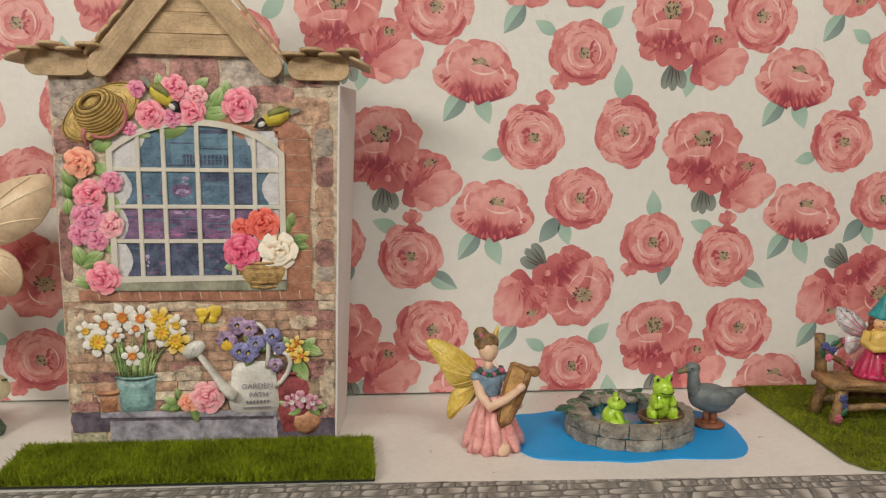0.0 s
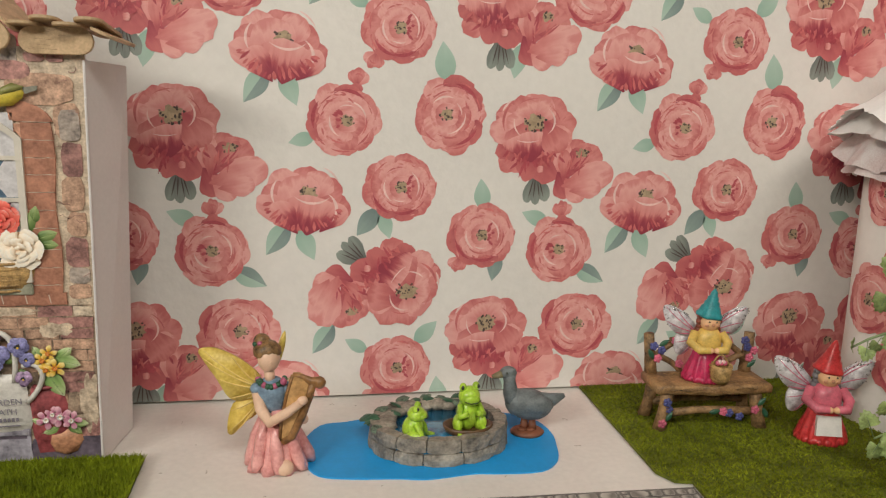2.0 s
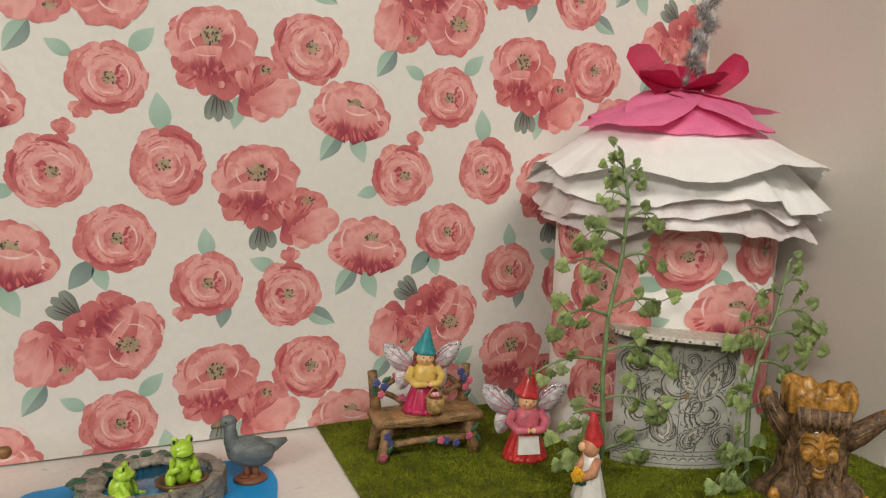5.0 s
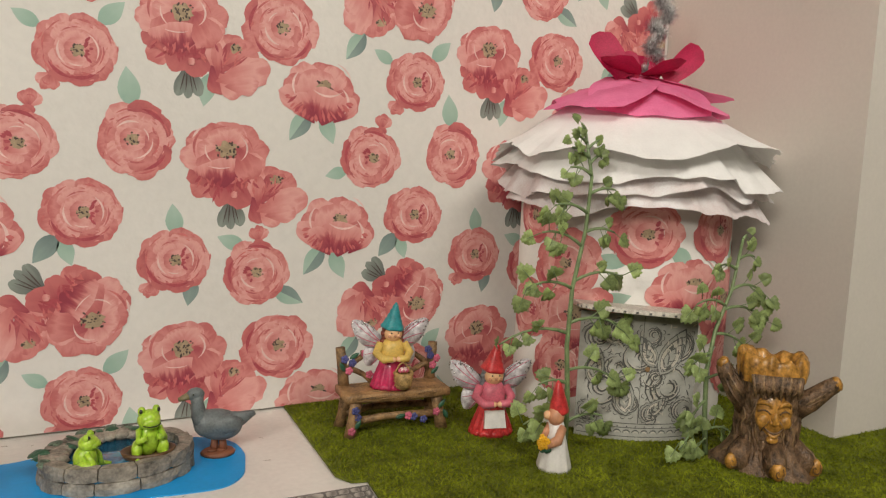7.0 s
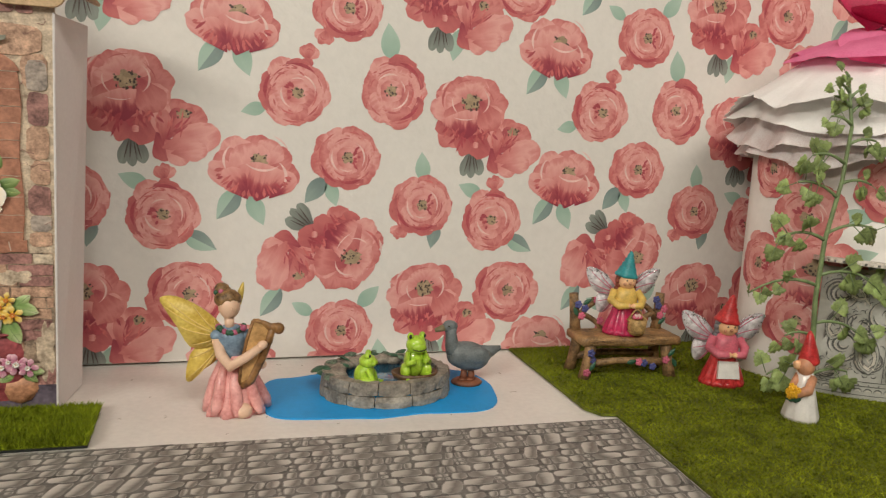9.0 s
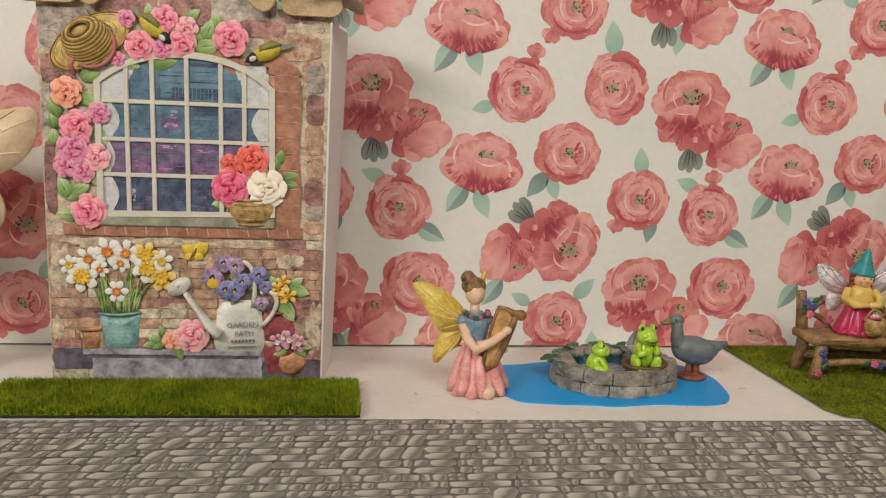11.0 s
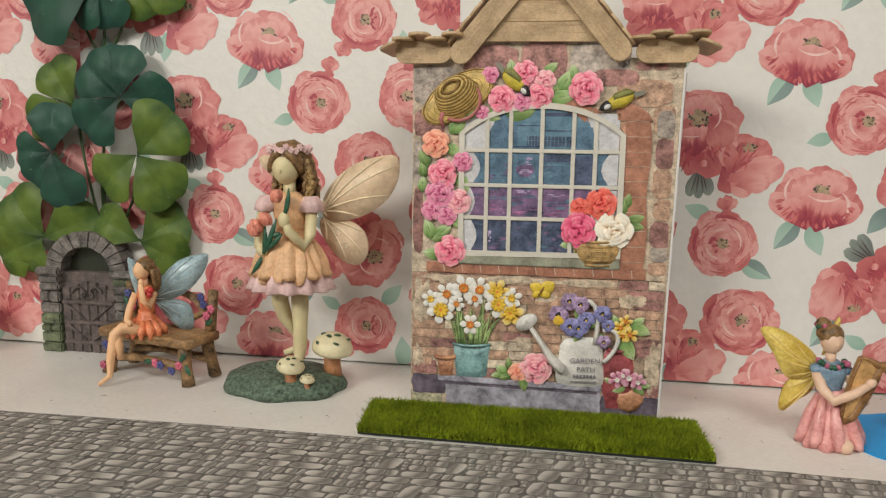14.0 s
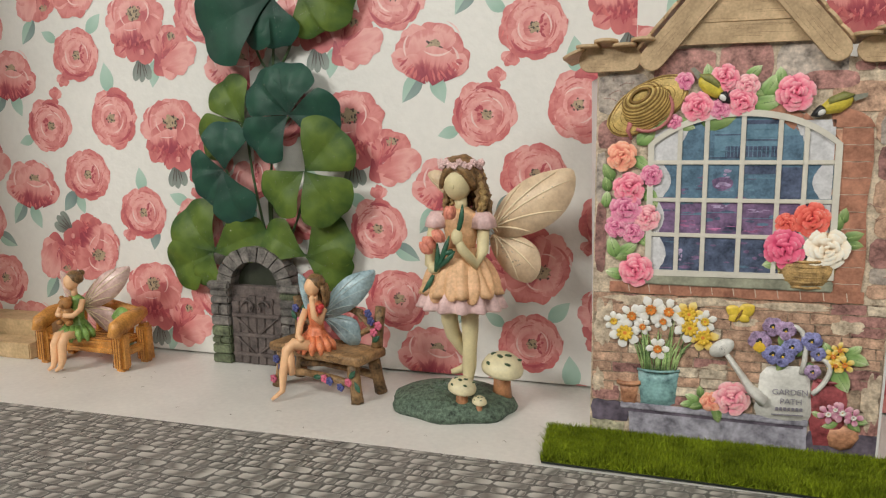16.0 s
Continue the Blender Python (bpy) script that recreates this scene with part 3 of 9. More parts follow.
            L(-0.190, -0.199, 235, 0.034, MINT, SAGE)
            self.cluster(P(0, dz), seed), done()
            self.cluster(P(-0.038, dz + 0.119), seed + 20), done()
            self.cluster(P(-0.1134, dz - 0.155), seed + 60, deg(230)), done()
            self.peony(P(0.089, dz + 0.058), seed + 40), done()
            self.peony(P(0.108, dz - 0.0725), seed + 44), done()
            self.bud(P(-0.145, dz + 0.051), 0.0085, seed, deg(245))
            self.rosette(P(-0.1225, dz + 0.0785), 0.0342, 0.0300, seed + 41, (0, -0.001), (4.1, 4.9), 0.1, strokes=(0.3, 3.4, 4.6)), done()
            self.bud(P(0.1555, dz + 0.034), 0.0085, seed + 2, deg(80))
            self.rosette(P(0.143, dz - 0.002), 0.0335, 0.0320, seed + 42, (0.003, 0.0), (1.3, 3.0), 3.2, strokes=(0.9, 3.6, 1.6)), done()
            self.rosette(P(-0.0775, dz + 0.005), 0.0318, 0.0352, seed + 43, (-0.003, 0.0), (1.0, 5.4), None, strokes=(5.6, 1.9, 0.4)), done()
            self.rosette(P(-0.1205, dz - 0.0595), 0.0348, 0.0298, seed + 41, (0, 0), (3.9, 4.9), 0.0, strokes=(0.3, 3.5, 4.6)), done()
            self.bud(P(-0.0675, dz - 0.129), 0.0080, seed + 7, deg(250))
            self.rosette(P(-0.0448, dz - 0.103), 0.0335, 0.0298, seed + 41, (-0.0005, 0), (3.8, 4.8), 0.1, strokes=(0.4, 3.6, 4.6)), done()
            self.bud(P(0.0305, dz - 0.080), 0.0085, seed + 9, deg(92))
            self.rosette(P(0.029, dz - 0.1175), 0.0325, 0.0328, seed + 42, (0, 0.001), (1.5, 3.1), 3.6, strokes=(0.4, 4.0, 1.9)), done()
            self.rosette(P(0.050, dz - 0.191), 0.0372, 0.0335, seed + 48, (0.001, 0.001), (2.9, 4.1, 5.6), None, strokes=(0.6, 3.9, 2.4)), done()


def on_wall(x, z, h):
    return (x, WALL_Y - h, z)


for x0, x1, ox, oz, steps in ((-0.106, END_X - 0.004, 0.118, 0.2565, range(-1, 4)), (-0.505, -0.1065, -0.391, 0.270, range(-1, 2)), (-1.28, -0.5055, -0.6095, 0.2675, range(-3, 2))):
    p = Print(on_wall, x0, x1)
    for i in steps:
        p.repeat(ox + 0.314 * i, oz, 100, back)

# ---- what lies on the table: printed stone path, turf, blue paper ----
STONE_GAP = mat("print_stone_joint", (0.125, 0.122, 0.112), 0.5, 0.25, 60.0, 400.0, tint=(0.175, 0.17, 0.155))
STONE_RIM = mat("print_stone_rim", (0.26, 0.25, 0.225), 0.5, 0.15, 160.0, 700.0, tint=(0.36, 0.35, 0.32), island=0.18)
STONE_FACE = wash("print_stone_face", [(0.0, (0.60, 0.58, 0.53)), (0.36, (0.47, 0.45, 0.405)), (0.66, (0.19, 0.18, 0.16)), (1.0, (0.30, 0.285, 0.255))], 0.12, 0.16, 0.5)
TURF = mat("turf_blade", (0.122, 0.150, 0.005), 0.7, 0.2, 30.0, 200.0, tint=(0.21, 0.245, 0.013), island=0.25, spec=0.15)
TURF_BRIGHT = mat("turf_bright_blade", (0.155, 0.205, 0.005), 0.65, 0.2, 30.0, 200.0, tint=(0.235, 0.295, 0.012), island=0.3, spec=0.2)
TURF_BASE = mat("turf_backing", (0.12, 0.145, 0.006), 0.8, 0.25, 60.0, 500.0)
TURF_EDGE = mat("turf_black_backing", (0.012, 0.016, 0.013), 0.8, 0.2)
BLUE_PAPER = mat("blue_card", (0.010, 0.335, 0.78), 0.55, 0.05, 30.0, 300.0)
FIBRE = mat("brown_fibre", (0.22, 0.17, 0.10), 0.8, 0.2)


def flat_sheet(name, poly, thick, m, label, category, edge=None, z=0.0):
    s = Shape()
    s.plate(poly, thick, m, pose(0, 0, z), edge)
    return s.thing(name, label, category)


# stone-print paper
path_sheet = flat_sheet("stone_path_paper", [(-1.2, -0.30), (0.392, -0.30), (0.4975, 0.405), (0.5075, 0.5385), (0.35, 0.5412), (0.06, 0.5512), (-0.28, 0.5522), (-0.72, 0.5442), (-1.2, 0.5398)], 0.0006, STONE_GAP, "printed grey cobblestone paper laid as a path", "paper path")
rr = random.Random(21)
stones = Shape()


def sheet_end(y):
    return 0.4965 + (y - 0.405) * 0.076 if y > 0.405 else 0.4965 - (0.405 - y) * 0.148


def sheet_back(x):
    return 0.5445 + (x + 0.72) * 0.018 if x < -0.28 else 0.5525 - (x + 0.28) * 0.0035 if x < 0.06 else 0.5515 - (x - 0.06) * 0.033


def printed_stone(x0, x1, y0, y1, lean):
    """A cobble drawn with a pale rim and a face that runs from light to dark."""
    y1 = min(y1, sheet_back((x0 + x1) / 2))
    x1 = min(x1, sheet_end((y0 + y1) / 2))
    if y1 - y0 < 0.0015 or x1 - x0 < 0.0015:
        return
    cx, cy, w, h = (x0 + x1) / 2, (y0 + y1) / 2, x1 - x0, y1 - y0
    lean = min(lean, 0.3) if y1 > sheet_back(cx) - 0.001 or x1 > sheet_end(cy) - 0.004 else lean
    j = [1 + rr.uniform(-0.10, 0.06) for _ in range(14)]
    flip = -1 if rr.random() < 0.18 else 1
    for k, (inset, m) in enumerate(((0.0005, STONE_RIM), (0.0012, STONE_FACE))):
        poly, uv = [], []
        for i in range(14):
            a = 2 * math.pi * i / 14 + 0.2
            ex, ey = abs(math.cos(a)) ** 0.45 * math.copysign(1, math.cos(a)), abs(math.sin(a)) ** 0.6 * math.copysign(1, math.sin(a))
            px, py = ex * max(0.0004, w / 2 - inset) * j[i], ey * max(0.0004, h / 2 - inset) * j[i]
            poly.append((cx + px + py * lean, cy + py, 0.0007 + 0.00009 * k))
            uv.append((0.5 + flip * px / w - 0.25 * py / h, py / h))
        stones.add(poly, [tuple(range(14))], m, False, uv=uv)


y = 0.11
while y < 0.557:
    band = rr.uniform(0.0165, 0.0205)
    half = y + band * rr.uniform(0.44, 0.56)
    x = -0.95 + rr.uniform(0, 0.02)
    while x < sheet_end(y):
        if rr.random() < 0.20:
            w = rr.uniform(0.011, 0.016)
            printed_stone(x, x + w, y, y + band, 0.35)
            x += w
            continue
        run = rr.uniform(0.03, 0.07)
        for y0, y1 in ((y, half), (half, y + band)):
            q = x
            while q < x + run - 0.002:
                w = min(rr.choice((0.006, 0.009, 0.013, 0.018, 0.023)) * rr.uniform(0.85, 1.2), x + run - q)
                if w < 0.0065 and rr.random() < 0.5:
                    m = (y0 + y1) / 2
                    printed_stone(q, q + w, y0, m, 0.1), printed_stone(q, q + w, m, y1, 0.1)
                else:
                    printed_stone(q, q + w, y0, y1, rr.uniform(0.05, 0.3))
                q += w
        x += run
    y += band
tagged(stones.part("printed_stone", path_sheet, "grey printed cobblestones"), kind="stuff")

# blue paper pond
rr = random.Random(2)
outline = [(0.226, 0.640), (0.2285, 0.606), (0.239, 0.585), (0.262, 0.578), (0.296, 0.5745), (0.318, 0.571), (0.352, 0.5755), (0.372, 0.5735), (0.404, 0.5735), (0.421, 0.588), (0.428, 0.612), (0.431, 0.637), (0.424, 0.664), (0.398, 0.682), (0.340, 0.690), (0.290, 0.684), (0.262, 0.676), (0.240, 0.671)]
smooth_line = []
for i in range(len(outline)):
    p0, p1, p2, p3 = (Vector(outline[(i + k) % len(outline)]) for k in (-1, 0, 1, 2))
    smooth_line += [tuple(0.5 * (2 * p1 + (p2 - p0) * t + (2 * p0 - 5 * p1 + 4 * p2 - p3) * t * t + (3 * p1 - p0 - 3 * p2 + p3) * t ** 3)) for t in (0, 0.25, 0.5, 0.75)]
flat_sheet("blue_paper_pond", smooth_line, 0.0012, BLUE_PAPER, "bright blue cut paper lying as pond water", "paper pond")


def turf(name, poly, blades, height, seed, label, lean=0.6, edge_long=1.0, wide=0.0007):
    """A sheet of artificial grass: backing and upright blades."""
    s = Shape()
    s.plate(poly, 0.0022 if name == "grass_sheet" else 0.0014, TURF_BASE, pose(0, 0, 0.0008 if name == "grass_sheet" else 0.0012), TURF_BASE if name == "grass_sheet" else TURF_EDGE)
    sheet = s.thing(name, label, "grass mat")
    rr = np.random.RandomState(seed)
    P = np.array(poly)
    lo, hi = P.min(0), P.max(0)
    pts = rr.uniform(lo, hi, (int(blades * 1.7), 2))
    inside = np.zeros(len(pts), bool)
    for (x0, y0), (x1, y1) in zip(poly, poly[1:] + poly[:1]):
        hit = ((y0 > pts[:, 1]) != (y1 > pts[:, 1])) & (pts[:, 0] < (x1 - x0) * (pts[:, 1] - y0) / (y1 - y0 + 1e-12) + x0)
        inside ^= hit
    pts = pts[inside][:blades]
    n = len(pts)
    a, h = rr.uniform(0, 2 * np.pi, n), height * rr.uniform(0.55, 1.15, n)
    w = wide * rr.uniform(0.6, 1.3, n)
    lx, ly = rr.normal(0, lean, n) * h, rr.normal(0, lean, n) * h
    v = np.zeros((n, 3, 3))
    v[:, 0] = np.c_[pts[:, 0] - w * np.cos(a), pts[:, 1] - w * np.sin(a), np.full(n, 0.003)]
    v[:, 1] = np.c_[pts[:, 0] + w * np.cos(a), pts[:, 1] + w * np.sin(a), np.full(n, 0.003)]
    v[:, 2] = np.c_[pts[:, 0] + lx, pts[:, 1] + ly, 0.003 + h]
    me = bpy.data.meshes.new("grass")
    me.from_pydata(v.reshape(-1, 3).tolist(), [], np.arange(3 * n).reshape(-1, 3).tolist())
    me.materials.append(TURF if name == "grass_sheet" else TURF_BRIGHT)
    ob = new("grass", me)
    ob.parent = sheet
    tagged(ob, "short green plastic grass blades", kind="stuff")
    return sheet


turf("grass_doormat", [(-0.160, 0.556), (0.113, 0.551), (0.110, 0.6215), (-0.164, 0.6215)], 46000, 0.0058, 4, "green artificial grass mat before the house", 0.40)
turf("grass_sheet", [(0.4895, 0.7325), (0.489, 0.66), (0.488, 0.56), (0.496, 0.545), (0.5085, 0.542), (0.4985, 0.405), (0.44, 0.06), (1.35, 0.06), (1.35, 0.4655), (0.957, 0.4655), (0.957, 0.7325)], 230000, 0.0021, 5, "large sheet of short olive green artificial grass", 1.0, wide=0.0006)

# stray fibres on the table
rr = random.Random(61)
s = Shape()
for _ in range(70):
    x, y = rr.uniform(-0.75, 0.48), rr.uniform(0.56, 0.72)
    if -0.17 < x < 0.12:
        continue
    a, l = rr.uniform(0, 6.28), rr.uniform(0.0015, 0.006)
    s.tube([(x, y, 0.0003), (x + l * 0.5 * math.cos(a), y + l * 0.5 * math.sin(a), 0.0008), (x + l * math.cos(a + 0.4), y + l * math.sin(a + 0.4), 0.0003)], 0.00014, FIBRE, seg=3)
s.thing("stray_fibre", "tiny loose brown fibres strewn on the table", "fibres", kind="stuff")

# ---- the craft house: a die-cut card front with relief, card sides and a craft stick roof ----
OLD_PLASTER = mat("print_old_plaster", (0.47, 0.345, 0.235), 0.5, 0.24, 130.0, 600.0, tint=(0.66, 0.55, 0.41), bump=0.0005)
BRICK_PRINT = mat("print_worn_brick", (0.40, 0.205, 0.135), 0.5, 0.26, 150.0, 700.0, tint=(0.56, 0.37, 0.255), island=0.15, bump=0.0003)
BRICK_PLUM = mat("print_plum_brick", (0.235, 0.09, 0.085), 0.5, 0.35, 90.0, 500.0, tint=(0.42, 0.22, 0.19), island=0.2, bump=0.0004)
BRICK_GREY = mat("print_slate_stone", (0.27, 0.225, 0.21), 0.5, 0.3, 90.0, 420.0, tint=(0.52, 0.44, 0.37), island=0.2, bump=0.0004)
BRICK_RED = mat("print_orange_brick", (0.34, 0.13, 0.078), 0.5, 0.2, 70.0, 400.0, tint=(0.46, 0.22, 0.14), island=0.10, each=0.0, bump=0.0002)
BRICK_EDGE = mat("print_orange_reveal", (0.52, 0.24, 0.14), 0.5, 0.2, 110.0, 500.0, tint=(0.66, 0.37, 0.25))
MORTAR_DARK = mat("print_dark_joint", (0.12, 0.07, 0.05), 0.5, 0.4, 110.0, 500.0, tint=(0.36, 0.27, 0.19))
BRICK_PALE = mat("print_pale_brick", (0.52, 0.40, 0.28), 0.5, 0.25, 150.0, 500.0, tint=(0.70, 0.60, 0.46), island=0.15, bump=0.0003)
MORTAR_PALE = mat("print_pale_mortar", (0.62, 0.54, 0.44), 0.6, 0.1)
SHELF_STONE = mat("print_blue_stone", (0.21, 0.20, 0.25), 0.5, 0.3, 60.0, 260.0, tint=(0.42, 0.40, 0.46))
SHELF_DARK = mat("print_dark_stone", (0.075, 0.062, 0.085), 0.5, 0.3, 70.0, 260.0, tint=(0.16, 0.13, 0.17))
MOSSY = mat("print_mossy_ground", (0.30, 0.27, 0.16), 0.5, 0.4, 120.0, 420.0, tint=(0.52, 0.48, 0.33))
CREAM_FRAME = mat("print_cream_frame", (0.70, 0.66, 0.57), 0.45, 0.05, 60.0, 300.0)
SILL_GREEN = mat("print_green_sill", (0.27, 0.27, 0.20), 0.45, 0.15, 60.0, 300.0, tint=(0.38, 0.38, 0.28))
PANE_BLUE = mat("print_blue_pane", (0.085, 0.145, 0.215), 0.3, 0.16, 110.0, 500.0, tint=(0.15, 0.245, 0.335), spec=0.4)
PANE_PLUM = mat("print_plum_pane", (0.115, 0.095, 0.185), 0.3, 0.22, 110.0, 500.0, tint=(0.26, 0.16, 0.28), spec=0.4)
PANE_DARK = mat("print_dark_pane", (0.050, 0.070, 0.120), 0.3, 0.25, 110.0, 500.0, tint=(0.115, 0.14, 0.22), spec=0.4)
PANE_SKY = mat("print_sky_pane", (0.125, 0.235, 0.32), 0.3, 0.12, 110.0, 500.0, tint=(0.19, 0.31, 0.40), spec=0.4)
CURTAIN = mat("print_curtain", (0.66, 0.65, 0.66), 0.45, 0.12, 140.0, 500.0)
STICK = mat("craft_stick_wood", (0.47, 0.32, 0.17), 0.55, 0.14, 55.0, 500.0, tint=(0.57, 0.41, 0.24), bump=0.0002, each=0.10)
GRAIN_LINE = mat("wood_grain_line", (0.24, 0.14, 0.07), 0.6, 0.1)
ROSE_SETS = {
    "pink": [mat("relief_" + n, c, 0.4, 0.12, 150.0, 700.0) for n, c in (("rose_pink", (0.74, 0.15, 0.24)), ("rose_blush", (0.82, 0.34, 0.39)), ("rose_core", (0.52, 0.06, 0.13)))],
    "coral": [mat("relief_" + n, c, 0.4, 0.12, 150.0, 700.0) for n, c in (("rose_coral", (0.76, 0.25, 0.17)), ("rose_peach", (0.84, 0.42, 0.27)), ("rose_coral_core", (0.70, 0.17, 0.12)))],
    "mauve": [mat("relief_" + n, c, 0.4, 0.12, 150.0, 700.0) for n, c in (("rose_mauve", (0.60, 0.14, 0.27)), ("rose_lilac", (0.73, 0.30, 0.41)), ("rose_mauve_core", (0.42, 0.06, 0.16)))],
    "red": [mat("relief_" + n, c, 0.4, 0.12, 150.0, 700.0) for n, c in (("rose_red", (0.68, 0.085, 0.065)), ("rose_scarlet", (0.77, 0.17, 0.12)), ("rose_red_core", (0.50, 0.03, 0.04)))],
    "magenta": [mat("relief_" + n, c, 0.4, 0.12, 150.0, 700.0) for n, c in (("rose_magenta", (0.66, 0.07, 0.17)), ("rose_cerise", (0.76, 0.16, 0.26)), ("rose_magenta_core", (0.46, 0.03, 0.10)))],
    "cream": [mat("relief_" + n, c, 0.4, 0.10, 150.0, 700.0) for n, c in (("rose_cream", (0.84, 0.72, 0.55)), ("rose_ivory", (0.88, 0.81, 0.69)), ("rose_buff_core", (0.70, 0.46, 0.25)))],
    "pale": [mat("relief_" + n, c, 0.4, 0.12, 150.0, 700.0) for n, c in (("rose_shell", (0.76, 0.26, 0.32)), ("rose_pearl", (0.83, 0.46, 0.47)), ("rose_shell_core", (0.58, 0.12, 0.20)))],
}
LEAF_LIGHT = mat("relief_leaf_light", (0.27, 0.42, 0.12), 0.4, 0.25, 130.0, 600.0, tint=(0.44, 0.56, 0.24))
LEAF_DARK = mat("relief_leaf_dark", (0.09, 0.17, 0.05), 0.4, 0.3, 130.0, 600.0, tint=(0.22, 0.34, 0.12))
STRAW = mat("relief_straw", (0.50, 0.32, 0.075), 0.5, 0.22, 120.0, 900.0, tint=(0.68, 0.49, 0.17))
STRAW_DARK = mat("relief_straw_shade", (0.26, 0.145, 0.03), 0.5, 0.2, 120.0, 900.0)
RIBBON = mat("relief_ribbon", (0.50, 0.17, 0.16), 0.5, 0.15)
BIRD_YELLOW = mat("relief_bird_yellow", (0.66, 0.53, 0.06), 0.45, 0.15, 150.0, 700.0)
BIRD_OLIVE = mat("relief_bird_olive", (0.22, 0.22, 0.06), 0.45, 0.2, 150.0, 700.0)
BIRD_BLACK = mat("relief_bird_black", (0.02, 0.02, 0.022), 0.45, 0.2)
BIRD_WHITE = mat("relief_bird_white", (0.75, 0.74, 0.70), 0.45, 0.1)
BIRD_GREY = mat("relief_bird_grey", (0.24, 0.24, 0.19), 0.45, 0.2)
PETAL_WHITE = mat("relief_petal_white", (0.84, 0.82, 0.76), 0.4, 0.06, 150.0, 700.0)
DAFF_YELLOW = mat("relief_daffodil_yellow", (0.80, 0.52, 0.05), 0.4, 0.12, 150.0, 700.0)
DAFF_ORANGE = mat("relief_daffodil_orange", (0.76, 0.26, 0.04), 0.4, 0.12, 150.0, 700.0)
TEAL_POT = mat("relief_teal_pot", (0.11, 0.26, 0.27), 0.4, 0.3, 80.0, 400.0, tint=(0.25, 0.42, 0.41))
TERRACOTTA = mat("relief_terracotta", (0.42, 0.16, 0.08), 0.5, 0.25, 90.0, 400.0, tint=(0.60, 0.31, 0.17))
RED_POT = mat("relief_red_pot", (0.27, 0.045, 0.05), 0.4, 0.3, 60.0, 300.0, tint=(0.42, 0.10, 0.11))
CAN_WHITE = mat("relief_enamel_white", (0.68, 0.66, 0.60), 0.35, 0.12, 60.0, 400.0, tint=(0.74, 0.72, 0.67))
CAN_GREY = mat("relief_enamel_shade", (0.36, 0.36, 0.35), 0.4, 0.15, 80.0, 400.0)
LETTER = mat("print_grey_letter", (0.24, 0.22, 0.26), 0.5, 0.1)
PANSY_BLUE = mat("relief_pansy_blue", (0.10, 0.10, 0.30), 0.45, 0.3, 220.0, 700.0, tint=(0.27, 0.27, 0.52))
PANSY_PURPLE = mat("relief_pansy_purple", (0.12, 0.05, 0.16), 0.45, 0.35, 220.0, 700.0, tint=(0.40, 0.28, 0.44))
PRIMULA = mat("relief_primula_pink", (0.60, 0.23, 0.36), 0.4, 0.2, 150.0, 700.0, tint=(0.76, 0.44, 0.53))
BASKET_WEAVE = mat("relief_basket", (0.30, 0.17, 0.05), 0.6, 0.3, 180.0, 900.0, tint=(0.48, 0.31, 0.12))
BUTTERFLY = mat("relief_butterfly_yellow", (0.78, 0.56, 0.06), 0.4, 0.12, 150.0, 700.0)

HOUSE = base("craft_house", pose(-0.024, 0.624, 0.0, 90, 0, 0), "brick-print craft house with relief flowers and craft stick roof", "craft house")
MM = 0.001


def put(u, v, h=0.0, turn=0.0):
    """A pose on the front, in millimetres across, up and out."""
    return pose(u * MM, v * MM, h * MM, 0, 0, turn)


# front and sides
s = Shape()
s.plate([(x * MM, y * MM) for x, y in ((-106.5, 0), (105, 0), (110, 296), (62, 300), (20, 350), (-26, 350), (-68, 300), (-106, 296))], 0.0025, OLD_PLASTER, pose(0, 0, -0.0025), WHITE_CARD)
s.part("front_panel", HOUSE, "die-cut card front printed as old plaster")
for k in (1, -1):
    s = Shape()
    outer = [(k * (104.5 + 4.5 * (k > 0) * z / 292 + d * (6 + 6 * z / 292) / 57) * MM, z * MM, -(2.6 + d) * MM) for d in (0, 57) for z in (1, 292)]
    vs = outer + [(x - k * 0.003, y, z) for x, y, z in outer]
    s.add(vs, [(0, 2, 3, 1), (4, 5, 7, 6), (0, 1, 5, 4), (2, 6, 7, 3), (1, 3, 7, 5), (0, 4, 6, 2)], WHITE_CARD, False)
    s.part("side_panel", HOUSE, "plain white card side")
s = Shape()
s.box((0, 0.146, -0.0580), (0.206, 0.290, 0.0025), WHITE_CARD)
s.part("back_panel", HOUSE, "plain white card back")
s = Shape()
s.box((0.1070, 0.147, 0.0008), (0.0016, 0.29, 0.0020), WHITE_CARD, rot=(0, 0, -0.97), bevel=0.0005)
s.part("edge_strip", HOUSE, "white cut card edge")


def ragged(u0, v0, u1, v1, seed, amp=0.7):
    """A brick outline with uneven edges."""
    rr = random.Random(seed)
    pts = []
    for (a, b), (c, d) in (((u0, v0), (u1, v0)), ((u1, v0), (u1, v1)), ((u1, v1), (u0, v1)), ((u0, v1), (u0, v0))):
        n = max(2, int((abs(c - a) + abs(d - b)) / 5))
        pts += [(a + (c - a) * i / n + rr.uniform(-amp, amp), b + (d - b) * i / n + rr.uniform(-amp, amp)) for i in range(n)]
    return [(x * MM, y * MM) for x, y in pts]


